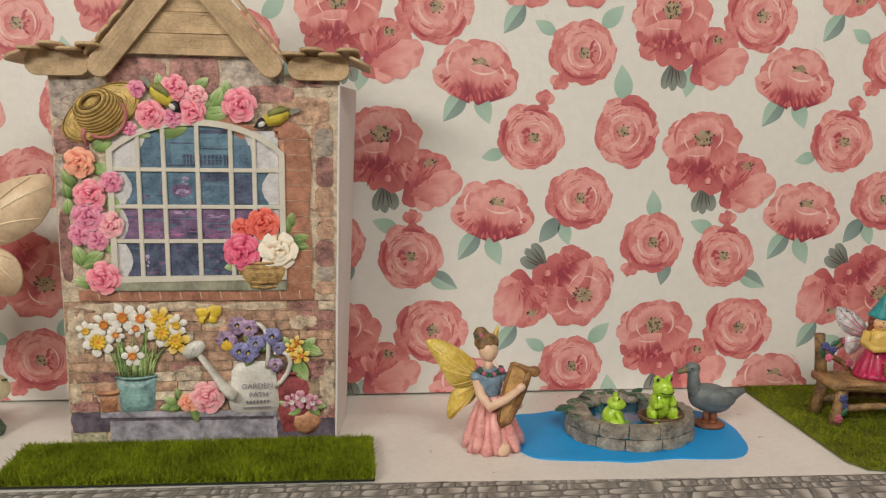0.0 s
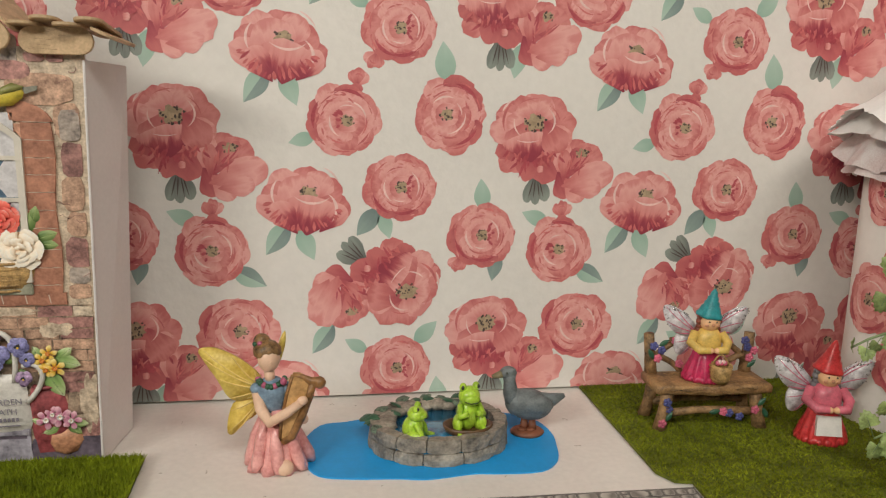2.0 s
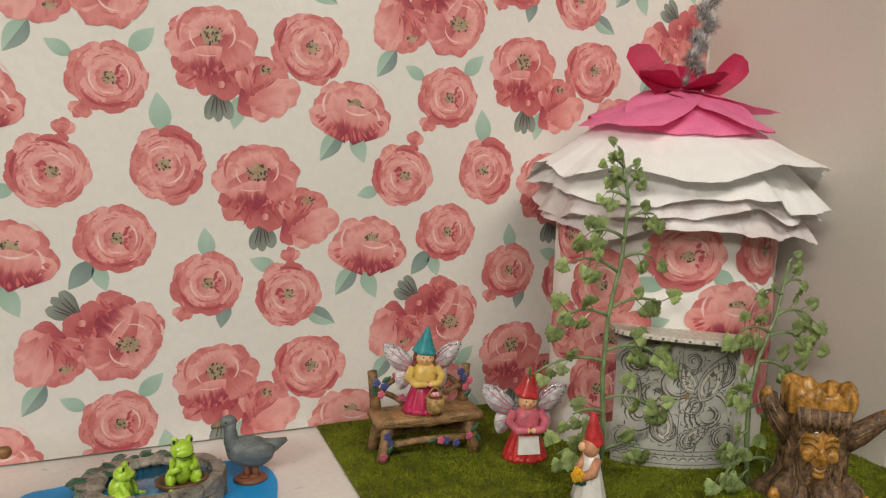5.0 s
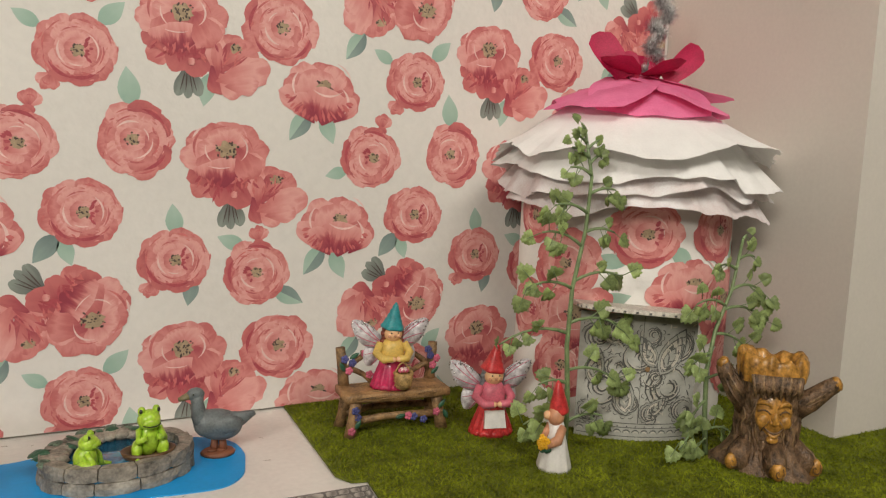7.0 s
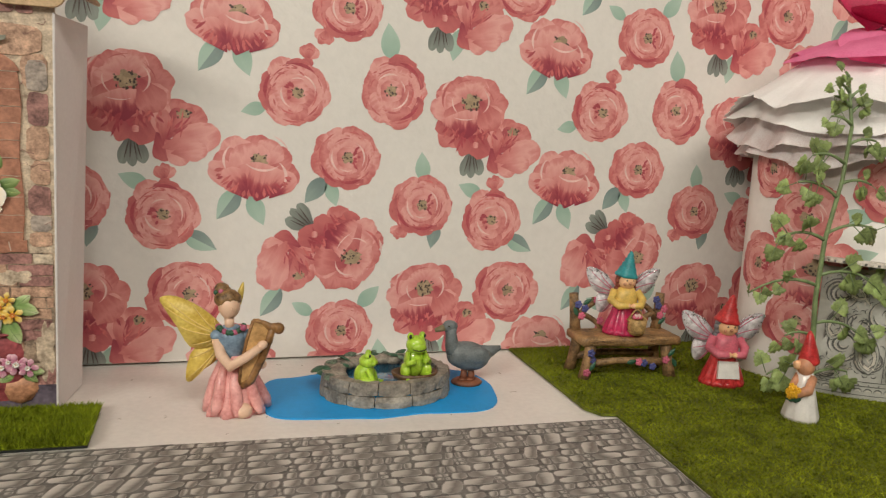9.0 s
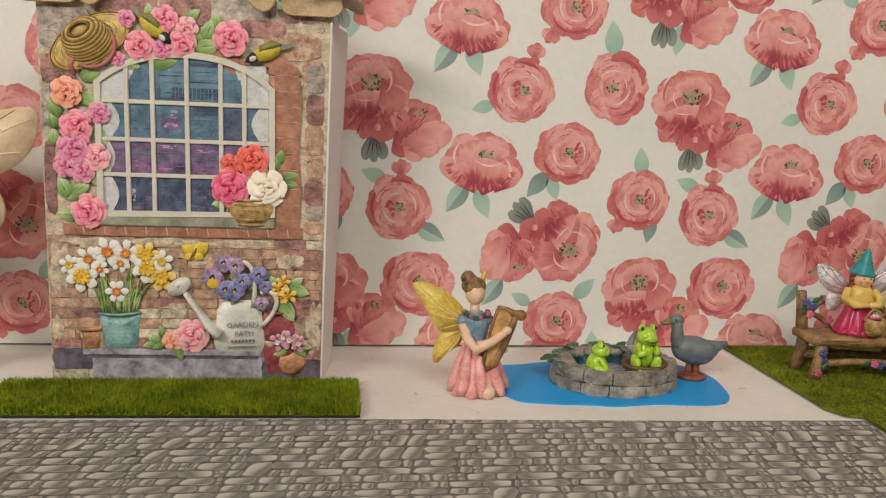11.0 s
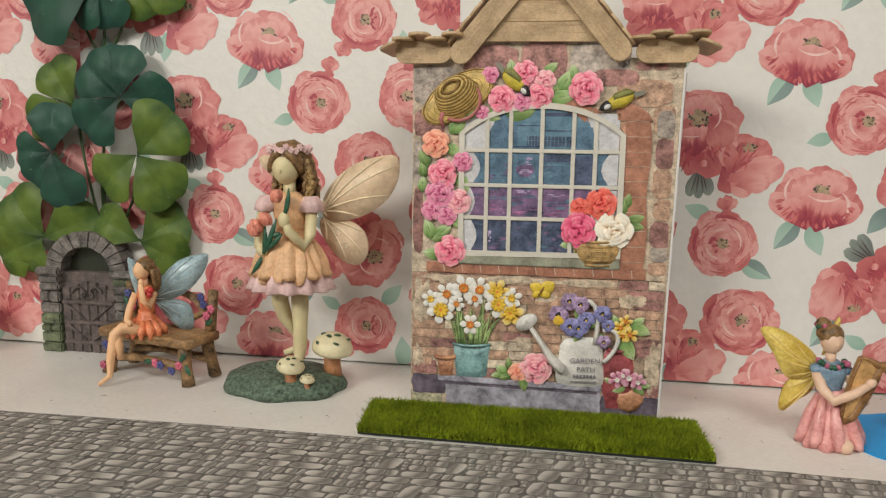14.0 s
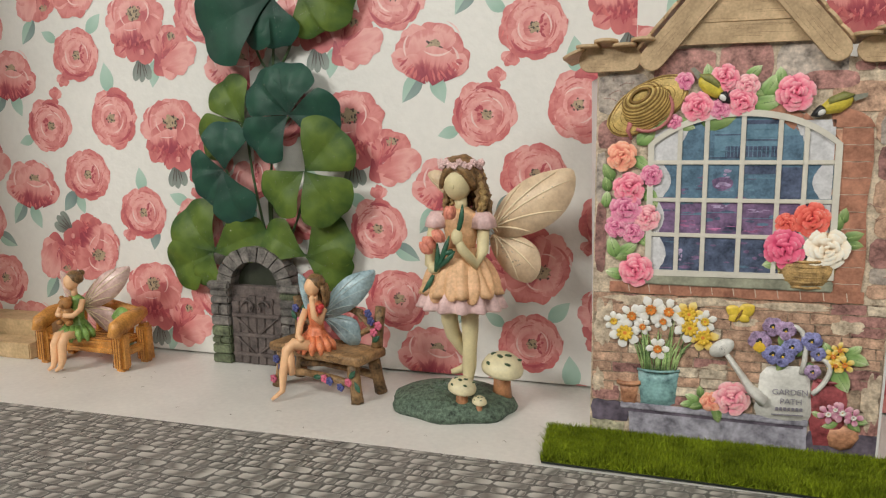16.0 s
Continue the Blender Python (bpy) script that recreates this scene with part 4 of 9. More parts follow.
rr = random.Random(3)
bricks = Shape()
bricks.plate(ragged(-105.5, 31, 104.6, 122, 71, 0.3), 0.0002, MORTAR_DARK, pose(0, 0, 0))
for row in range(11):
    v = 32 + row * 8.2
    u = -104 + rr.uniform(-8, 0)
    while u < 104:
        w = rr.uniform(15, 38)
        a, b = max(u, -105.2), min(u + w - 0.9, 104.2)
        if b - a > 4 and rr.random() < 0.94 and not (60 < a < 92 and v < 60 and rr.random() < 0.6):
            bricks.plate(ragged(a, v, b - 0.3, v + 7.2, rr.random(), 0.5), rr.uniform(0.0005, 0.0009), rr.choice((BRICK_PRINT,) * 8 + (BRICK_PALE,) * 2 + (BRICK_PLUM,)), pose(0, 0, 0))
        u += w
for a, b, v0, v1, m in ((-105, -68, 262, 292, BRICK_GREY), (-104, -80, 236, 258, BRICK_PLUM), (-64, -22, 288, 309, BRICK_PLUM), (-17, 18, 284, 311, BRICK_PLUM), (22, 66, 282, 311, BRICK_GREY),
                        (40, 74, 278, 290, BRICK_PLUM), (60, 100, 262, 282, BRICK_PRINT), (91, 104, 238, 258, BRICK_GREY), (91, 105, 214, 236, BRICK_PLUM), (90, 104, 190, 212, BRICK_PRINT), (92, 105, 172, 188, BRICK_PRINT),
                        (90, 105, 150, 170, BRICK_PLUM), (91, 104, 138, 149, BRICK_GREY), (90, 105, 127, 137, BRICK_PRINT), (-105, -98, 196, 232, BRICK_GREY), (-105, -97, 140, 192, BRICK_PLUM), (88, 105, 240, 262, BRICK_PRINT),
                        (91, 104, 22, 36, BRICK_PLUM), (-104, -84, 32, 44, BRICK_PLUM), (72, 84, 290, 296, BRICK_PLUM), (86, 96, 290, 295, BRICK_PLUM)):
    cu, cv, su, sv = (a + b) / 2, (v0 + v1) / 2, (b - a) / 2, (v1 - v0) / 2
    poly = []
    for i in range(36):
        q = 2 * math.pi * i / 36
        k = 1 + 0.13 * noise.noise(Vector((2 * math.cos(q) + a, 2 * math.sin(q) + v0, 1)))
        poly.append((max(-105.2, min(104.2, cu + su * k * 1.06 * math.copysign(abs(math.cos(q)) ** 0.55, math.cos(q)))) * MM, (cv + sv * k * 1.06 * math.copysign(abs(math.sin(q)) ** 0.55, math.sin(q))) * MM))
    bricks.plate(poly, rr.uniform(0.0006, 0.0009), m, pose(0, 0, 0))
# plaster that has run over the bricks
for cu, cv, su, sv in ((-97, 96, 8, 20), (-70, 117, 26, 4), (-20, 118, 30, 3.5), (40, 117.5, 28, 3.5), (98, 50, 6, 22), (-100, 48, 5, 10), (8, 104, 10, 4), (78, 104, 12, 5), (-10, 66, 9, 3)):
    bricks.plate([(max(-105.2, min(104.2, cu + x)) * MM, (cv + y) * MM) for x, y in blob(1.0, 5, 0.2, 34, cu, 0.5, sx=su, sy=sv)], 0.0010, OLD_PLASTER, pose(0, 0, 0))
# cracks and mortar lines in the plaster
for _ in range(46):
    u, v = rr.uniform(62, 103), rr.uniform(126, 292)
    if rr.random() < 0.4:
        u, v = rr.uniform(-104, -60), rr.uniform(236, 290)
    pts = [(u * MM, v * MM, 0.0009)]
    for _ in range(4):
        u, v = u + rr.uniform(-1, 5), v + rr.uniform(-2.2, 2.2)
        pts.append((min(u, 104) * MM, v * MM, 0.0009))
    bricks.tube(pts, rr.uniform(0.0001, 0.0003), BRICK_PLUM, seg=4)
tagged(bricks.part("brick_print", HOUSE, "worn printed bricks and stones"), kind="stuff")

# brick surround of the window
for i, v in enumerate((126.5, 137, 149.5, 162.5, 177.5, 190, 202.5, 214.5, 226, 238)):
    top = (137, 149.5, 162.5, 177.5, 190, 202.5, 214.5, 226, 238, 250)[i]
    s = Shape()
    e0, e1 = 86.2 + 1.1 * math.sin(v * 0.09), 86.2 + 1.1 * math.sin(top * 0.09)
    s.plate([(x * MM, y * MM) for x, y in ((66.5, v + 0.15), (76, v + 0.3 * math.sin(i)), (e0, v + 0.15), (e1, top - 0.15), (76, top + 0.3 * math.sin(i + 1) - 0.3), (66.5, top - 0.15))], 0.0016, BRICK_RED, pose(0, 0, 0))
    s.tube([(x * MM, (top + 0.25 * math.sin(x + i)) * MM, 0.0016) for x in (67, 70, 74, 79, 83, e1 - 0.6)], [0.0001, 0.0003, 0.0002, 0.00015, 0.0003, 0.0001], MORTAR_PALE, seg=4)
    s.part("brick", HOUSE)
s = Shape()
s.plate(ragged(62.5, 127, 67.0, 249, 15, 0.6), 0.0013, BRICK_EDGE, pose(0, 0, 0))
s.part("reveal", HOUSE, "paler orange brick reveal beside the window")
s = Shape()
s.plate([(x * MM, y * MM) for x, y in ((60, 251), (66, 250.3), (87.2, 250.3), (84, 256), (78, 260.5), (70, 263.5), (58, 265))], 0.0015, BRICK_RED, pose(0, 0, 0))
s.part("brick", HOUSE)
for i in range(7):
    a0, a1 = math.radians(6 + i * 7.2), math.radians(12.9 + i * 7.2)
    c, r0, r1 = (-2.0, 182.0), 82.0, 95.0
    s = Shape()
    s.plate([((c[0] + r * math.sin(a)) * MM, (c[1] + r * math.cos(a) * (1 - 0.13 * math.sin(a))) * MM) for r, a in ((r0, a0), (r1, a0), (r1 - 2, a1), (r0 - 2, a1))], 0.0013, BRICK_RED, pose(0, 0, 0))
    s.part("brick", HOUSE)
s = Shape()
s.plate(ragged(-93, 122.5, 88, 131, 5, 0.5), 0.0018, BRICK_RED, pose(0, 0, 0))
for i in range(11):
    s.box(((-78 + i * 15.5) * MM, 0.1270, 0.0018), (0.0006, 0.0065, 0.0004), MORTAR_PALE, rot=(0, 0, 10))
s.part("brick_sill", HOUSE, "orange brick sill")
s = Shape()
s.box((-0.007, 0.1345, 0.0018), (0.148, 0.0080, 0.0036), SILL_GREEN, bevel=0.0008)
s.part("window_sill", HOUSE, "weathered grey-green sill")


def arch(u):
    """Height of the window's head."""
    return 262.0 - 0.0040 * (u - 0.0) ** 2 - 0.00000035 * u ** 4


# window: panes, curtains and bars
US, VS = (-63.8, -43.4, -24.4, 0.9, 26.1, 43.7, 64.4), (139.8, 170.1, 197.1, 225.6, 262.0)
WINDOW = new("window")
WINDOW.parent = HOUSE
tagged(WINDOW, "arched cream window with printed view and lace curtains")
rr = random.Random(12)
for i in range(6):
    for j in range(4):
        a, b, lo = US[i] + 0.5, US[i + 1] - 0.5, VS[j] + 0.5
        his = (VS[j + 1] - 0.5, VS[j + 1] - 0.5) if j < 3 else (arch(a) - 2, arch(b) - 2)
        m = (PANE_DARK, PANE_PLUM, PANE_BLUE, PANE_SKY if 1 < i < 5 else PANE_BLUE)[j]
        if i in (0, 5) and j == 3:
            m = CURTAIN
        s = Shape()
        s.plate([(a * MM, lo * MM), (b * MM, lo * MM), (b * MM, his[1] * MM), (a * MM, his[0] * MM)], 0.0003, m, pose(0, 0, 0.0009))
        s.part("pane", WINDOW)
view = Shape()
for k, (u, v, w, h, m) in enumerate(((-11.5, 252, 23, 1.3, PANE_SKY), (-11.5, 246, 23, 0.9, PANE_DARK), (-14, 241, 17, 5, PANE_SKY), (13.5, 255, 24, 3, PANE_DARK), (13.5, 247, 24, 1.0, PANE_SKY), (13.5, 242, 24, 0.9, PANE_DARK), (-11.5, 229, 23, 1.0, PANE_DARK),
                      (-6, 233.5, 10, 8, PANE_DARK), (11, 233.5, 16, 8, PANE_DARK), (22.5, 233.5, 4, 8, PANE_DARK), (-21, 240, 4, 20, PANE_BLUE), (34, 236, 14, 18, PANE_BLUE), (13.5, 220, 24, 6, PANE_DARK), (13.5, 214, 24, 0.8, PANE_SKY), (35, 210, 15, 24, PANE_DARK))):
    view.box((u * MM, v * MM, 0.00122 + 0.00003 * k), (w * MM, h * MM, 0.0002), m)
for u in (-10, -7.5, -5, -2.5, 5, 8, 11, 14, 17, 22.5):
    view.box((u * MM, 0.2335, 0.0014), (0.0005, 0.0078, 0.0011), PANE_SKY)
view.box((0.003, 0.2340, 0.0014), (0.036, 0.0005, 0.0012), PANE_SKY)
view.plate(blob(6.5 * MM, 4, 0.08, 26, 2, 0.1, sx=1.2, sy=0.75), 0.0002, PANE_PLUM, put(-12, 210, 1.25))
vr = random.Random(71)
for _ in range(120):
    u, v = vr.uniform(-60, 60), vr.uniform(143, 214)
    m = vr.choice((PANE_DARK, PANE_BLUE, PANE_PLUM, PANE_BLUE) if v > 185 else (PANE_PLUM, PANE_PLUM, PANE_DARK, PANE_BLUE))
    view.plate(blob(0.5 * MM, 3, 0.1, 12, u, 0.3, sx=vr.uniform(3, 10), sy=vr.uniform(0.8, 3.0)), 0.0001 + 0.00002 * (_ % 7), m, put(u, v, 1.22))
for side, u0 in ((1, -62), (-1, 62)):
    for v0, v1, wide in ((226, 256, 26), (199, 224, 13), (172, 195, 9), (142, 168, 11)):
        top, n = [], 9
        for k in range(n + 1):
            t = k / n
            w = wide * (1 - 0.62 * t ** 1.5) if v0 > 220 else wide * (0.55 + 0.45 * math.sin(math.pi * t))
            top.append(((u0 + side * (w + 0.7 * math.sin(k * 3.1))) * MM, (v1 - (v1 - v0) * t) * MM))
        poly = [(u0 * MM, v0 * MM), (u0 * MM, v1 * MM)] + top
        view.plate(poly if side < 0 else poly[::-1], 0.0001, CURTAIN, pose(0, 0, 0.0014))
LILAC = mat("print_lilac_glow", (0.40, 0.30, 0.50), 0.3, 0.2, 140.0, 500.0, tint=(0.54, 0.44, 0.62))
ROSY = mat("print_rosy_glow", (0.36, 0.10, 0.24), 0.3, 0.3, 140.0, 500.0, tint=(0.52, 0.20, 0.38))
for u, v, w, h, m in ((-13, 213, 9, 6, LILAC), (-26, 211, 5, 5, PANE_PLUM), (-8, 203, 5, 3, PANE_SKY), (8, 206, 7, 5, PANE_SKY), (-12, 176, 12, 2.5, ROSY), (-34, 178, 8, 3, ROSY), (12, 175, 11, 2, ROSY), (34, 180, 6, 3, LILAC), (-40, 158, 4, 7, LILAC), (14, 190, 8, 2, LILAC), (-14, 193, 8, 3, LILAC), (50, 158, 7, 9, PANE_BLUE)):
    for k in range(7):
        x, y = u + vr.gauss(0, w * 0.45), v + vr.gauss(0, h * 0.5)
        view.plate(blob(0.5 * MM, 3, 0.1, 12, x, 0.3, sx=w * vr.uniform(0.25, 0.8), sy=h * vr.uniform(0.15, 0.5)), 0.0002 + 0.00002 * k, m, put(x, y, 1.25))
for u0, u1, v in ((-22, -1, 256), (-22, -1, 249), (3, 25, 258), (3, 25, 250), (-22, -1, 241), (3, 25, 244), (-22, -1, 228), (3, 25, 228), (28, 42, 221), (3, 25, 217), (-22, -1, 188), (3, 25, 184), (-42, -26, 186)):
    view.box(((u0 + u1) / 2 * MM, v * MM, 0.00155), ((u1 - u0) * MM, 0.0005, 0.0002), PANE_SKY)
view.part("printed_view", WINDOW, "printed garden view and lace curtains")
for u in US[1:-1]:
    s = Shape()
    s.box((u * MM, (139 + arch(u)) / 2 * MM, 0.0021), (0.0034, (arch(u) - 140) * MM, 0.0018), CREAM_FRAME, bevel=0.0004)
    s.part("glazing_bar", WINDOW)
for v in VS[1:-1]:
    s = Shape()
    s.box((0.0003, v * MM, 0.0019), (0.127, 0.0032, 0.0018), CREAM_FRAME, bevel=0.0004)
    s.part("glazing_bar", WINDOW)
s = Shape()
outer = [(-66.5, 137.5), (67, 139.5)] + [(67 - i * 133.5 / 24, arch(67 - i * 133.5 / 24) + 2.2) for i in range(25)]
inner = [(-62, 142.2), (62.5, 143.2)] + [(62.5 - i * 124.5 / 24, arch(62.5 - i * 124.5 / 24) - 2.6) for i in range(25)]
n = len(outer)
vs = [(x * MM, y * MM, 0.0034) for x, y in outer + inner] + [(x * MM, y * MM, 0.0008) for x, y in outer + inner]
fs = []
for i in range(n):
    j = (i + 1) % n
    fs += [(i, j, j + n, i + n), (i + 2 * n, j + 2 * n, j, i), (i + n, j + n, j + 3 * n, i + 3 * n)]
s.add(vs, fs, CREAM_FRAME, False)
s.part("window_frame", WINDOW, "cream arched frame")


ROSE_WASH = {}
for kind, (mid, light, core) in ROSE_SETS.items():
    rgb = [tuple(m.node_tree.nodes["Color Ramp"].color_ramp.elements[1].color)[:3] for m in (core, mid, light)]
    top = tuple(min(0.92, c * 0.70 + 0.22) for c in rgb[2])
    ROSE_WASH[kind] = (wash("relief_" + kind + "_petal", [(0.05, rgb[0]), (0.55, rgb[1]), (0.92, rgb[2]), (1.0, top)], 0.20, 0.16, 0.5),
                       wash("relief_" + kind + "_inner_petal", [(0.15, rgb[0]), (0.6, rgb[1]), (0.95, rgb[2])], 0.16, 0.14, 0.5))
LEAF_WASH = wash("relief_leaf_print", [(0.0, (0.10, 0.19, 0.05)), (0.4, (0.25, 0.40, 0.12)), (0.8, (0.46, 0.58, 0.27)), (1.0, (0.62, 0.68, 0.42))], 0.40, 0.2, 0.5)
LEAF_WASH_DARK = wash("relief_dark_leaf_print", [(0.0, (0.06, 0.12, 0.03)), (0.4, (0.15, 0.25, 0.07)), (1.0, (0.36, 0.46, 0.18))], 0.40, 0.2, 0.5)


def rose(u, v, r, kind, seed, h=2.0):
    """A layered paper rose: rings of overlapping printed petals round a furled heart."""
    outer, inner = ROSE_WASH[kind]
    core = ROSE_SETS[kind][2]
    rr = random.Random(seed)
    t0 = rr.uniform(0, 6.28)
    s = Shape()
    s.dome(blob(r * 0.80 * MM, 6, 0.12, 36, seed, 0.06, turn=t0), r * 0.04 * MM, core, put(u, v, h), 2, 0.0008)
    flower = s.part("rose", HOUSE, kind + " paper rose in relief")
    for ring, (count, tip, length, width, lift) in enumerate(((6, 1.02, 0.78, 0.88, 0.05), (5, 0.80, 0.66, 0.76, 0.11), (4, 0.58, 0.52, 0.60, 0.17), (3, 0.37, 0.36, 0.46, 0.23), (2, 0.20, 0.24, 0.30, 0.28))):
        for i in range(count):
            ang = t0 + ring * 0.7 + 2 * math.pi * i / count + rr.uniform(-0.14, 0.14)
            ln, off = r * length, (tip - length) * r * rr.uniform(0.9, 1.08)
            p = Shape()
            at = put(u + off * math.cos(ang), v + off * math.sin(ang), h + r * lift + 0.05 * i, math.degrees(ang)) @ pose(0, 0, 0, rr.uniform(-7, 7), -4 - 3 * ring + rr.uniform(-4, 4), 0)
            p.dome(petal_poly(ln * MM, r * width * MM, seed + ring * 7 + i, 22, 0.13), r * 0.035 * MM, outer if ring < 3 else inner, at, 2, 0.0003, ln * MM)
            p.part("petal", flower)
    return flower


def leaf(u, v, size, turn, light=True, h=1.6):
    s = Shape()
    size *= 1.15
    at = put(u, v, h, turn) @ pose(-size * MM / 2, 0, 0)
    poly = [(x, y * (1 + 0.10 * math.sin(9 * x / (size * MM)))) for x, y in leaf_poly(size * MM, size * 0.62 * MM, 11)]
    s.dome(poly, 0.0006, LEAF_WASH if light else LEAF_WASH_DARK, at, 2, 0.0004, size * MM)
    for k in range(-3, 4):
        x0 = size * MM * (0.30 + 0.09 * abs(k))
        if k:
            s.tube([at @ Vector(q) for q in ((x0, 0, 0.0010), (x0 + size * 0.13 * MM, math.copysign(size * 0.17 * MM, k), 0.0007))], 0.00013, LEAF_DARK if light else LEAF_LIGHT, seg=3)
    s.tube([at @ Vector((size * MM * x, 0, 0.0011 - 0.0012 * abs(x - 0.5))) for x in (0.08, 0.5, 0.92)], 0.0002, LEAF_DARK if light else LEAF_LIGHT, seg=4)
    return s.part("leaf", HOUSE)


for u, v, size, turn, light in ((-25, 291, 13, 100, 1), (18, 281, 17, 60, 1), (16, 269, 19, 10, 1), (6, 291, 12, 40, 1), (-41, 254, 15, -20, 1), (-17, 257, 22, 8, 0), (24, 287, 13, 95, 1), (-56, 255, 11, 30, 1),
                                (-68, 246, 17, 45, 1), (-71, 225, 14, -35, 1), (-63, 198, 15, -60, 1), (-97, 209, 12, 100, 0), (-97, 197, 12, 85, 1), (-91, 159, 16, 110, 1), (-79, 158, 15, 40, 1), (-68, 165, 12, -50, 1), (-89, 138, 14, 170, 1), (-96, 218, 14, 120, 0), (-83, 152, 12, 200, 0)):
    leaf(u, v, size, turn, light)
for u, v, size, turn, light in ((67, 182, 15, 65, 0), (78, 172, 13, 20, 0), (25, 150, 12, 190, 1), (71, 187, 11, 80, 0), (37, 147, 14, 200, 0), (79, 166, 11, -5, 0), (-53, 262, 12, 60, 0), (8, 276, 12, -20, 0), (47, 150, 10, 250, 1)):
    leaf(u, v, size, turn, light)
for u, v, r, kind in ((-14, 287, 10.5, "pink"), (-32, 267, 11.5, "pink"), (-1.5, 270, 10.5, "pink"), (2, 281.5, 8.5, "pale"), (34, 275.5, 13.5, "pink"), (-42, 286, 7, "mauve"), (-16, 265, 8, "mauve"),
                      (-86, 230.5, 12, "coral"), (-80, 206, 12.5, "pink"), (-63.5, 216, 8.5, "mauve"), (-82, 190, 12.5, "mauve"), (-66, 183, 10.5, "pale"), (-89, 175.5, 9, "mauve"), (-76, 171.5, 9, "mauve"), (-73, 141.5, 13.5, "pink"),
                      (50, 184, 13, "red"), (33, 181, 8, "red"), (33, 162, 15, "magenta"), (61, 163, 15.5, "cream"), (-48, 256, 6, "mauve"), (-13, 38.8, 8.5, "coral"), (2, 43, 14.0, "pale")):
    rose(u, v, r, kind, u + v * 3, 2.4)

# flower basket
s = Shape()
s.dome([(x * MM, y * MM) for x, y in ((-22, 9), (23, 10), (20, -3), (14, -13), (-13, -14), (-20, -5))], 0.0040, BASKET_WEAVE, put(49, 146, 0.5), 3, 0.001)
for k in range(6):
    s.tube([put(49, 146, 0.8) @ Vector((x * MM * (21.5 - k * 2.0), (7 - k * 3.9 + 0.8 * math.cos(x * 9)) * MM, (2.8 * math.sqrt(max(0, 1 - x * x)) + 1.2) * MM)) for x in (-1, -0.6, -0.2, 0.2, 0.6, 1)], 0.0011, BASKET_WEAVE, seg=6)
s.part("basket", HOUSE, "woven brown basket in relief")

# straw hat
s = Shape()
tilt = 32
s.dome(blob(34 * MM, 2, 0.02, 40, 3, 0.05, sy=0.50), 0.0030, STRAW, put(-68, 268.5, 1.2, tilt), 4, 0.001)
for k in range(6):
    f = 0.95 - k * 0.1
    s.tube([put(-68, 268.5, 1.6 + k * 0.6, tilt) @ Vector((34 * MM * f * math.cos(a), 17 * MM * f * math.sin(a), 0.0008)) for a in [i * 6.2832 / 28 for i in range(29)]], 0.00045, STRAW_DARK, seg=4)
for k in range(15):
    f = math.sqrt(max(0.02, 1 - (k / 15.0) ** 3.2))
    rise = min(k, 10) * 0.9 + max(0, k - 10) * 0.35
    s.tube([put(-67 - 0.62 * rise, 266 + 0.95 * rise, 3.2 + 0.42 * rise, tilt) @ Vector((17 * MM * f * math.cos(a), 9.5 * MM * f * math.sin(a), 0.002 * (1 - f) + 0.0008)) for a in [i * 6.2832 / 26 for i in range(27)]], 0.00135, STRAW if k % 2 else STRAW_DARK, seg=5)
    s.dome(blob(16.5 * MM * f, 2, 0.02, 26, 3, 0.02, sy=0.56), 0.0006, STRAW, put(-67 - 0.62 * rise, 266 + 0.95 * rise, 3.0 + 0.42 * rise, tilt), 2, 0.0006)
s.tube([put(-68, 266, 4.5, tilt) @ Vector((17 * MM * math.cos(a) + 0.001, 15 * MM * math.sin(a) - 0.002, 0)) for a in [math.radians(205 + i * 17) for i in range(12)]], 0.0015, RIBBON, seg=6)
s.tube([put(-80, 256, 4)  @ Vector(p) for p in ((0, 0, 0), (-0.002, -0.006, 0), (0.001, -0.013, 0))], [0.0024, 0.0018, 0.001], RIBBON, seg=6)
s.part("straw_hat", HOUSE, "straw hat with dusky ribbon in relief")


def bird(u, v, turn, flip=1):
    s = Shape()
    at = put(u, v, 3.0, turn)
    s.dome([(x * MM, y * MM * flip) for x, y in ((-12, 0), (-6, 5.5), (2, 6.5), (9, 3.5), (12, 0), (8, -4), (0, -6.5), (-8, -4.5))], 0.0035, BIRD_YELLOW, at, 3, 0.0006)
    s.dome([(x * MM, y * MM * flip) for x, y in ((-13, 1.5), (-7, 6.8), (3, 6.5), (7, 2), (0, 1.0), (-8, 0))], 0.0030, BIRD_OLIVE, at @ pose(0, 0, 0.0016), 3, 0.0004)
    s.dome([((x + 11) * MM, y * MM * flip) for x, y in ((-4, 1), (-1, 4.4), (4, 2.5), (7.5, -0.5), (3, -3.6), (-2, -3.5))], 0.0034, BIRD_BLACK, at @ pose(0, 0, 0.0012), 3, 0.0004)
    s.dome(blob(2.2 * MM, 2, 0.05, 12, 1, sx=1.4), 0.0012, BIRD_WHITE, at @ pose(0.0115, -0.0008 * flip, 0.0042))
    s.plate([(x * MM, y * MM) for x, y in ((-11, 2.8), (-19, 3.4), (-20.5, 0.8), (-11, -1.8))], 0.0012, BIRD_GREY, at)
    return s.part("bird", HOUSE, "yellow and black bird in relief")


bird(-23, 281, -40)
bird(61, 266.5, 204, -1)


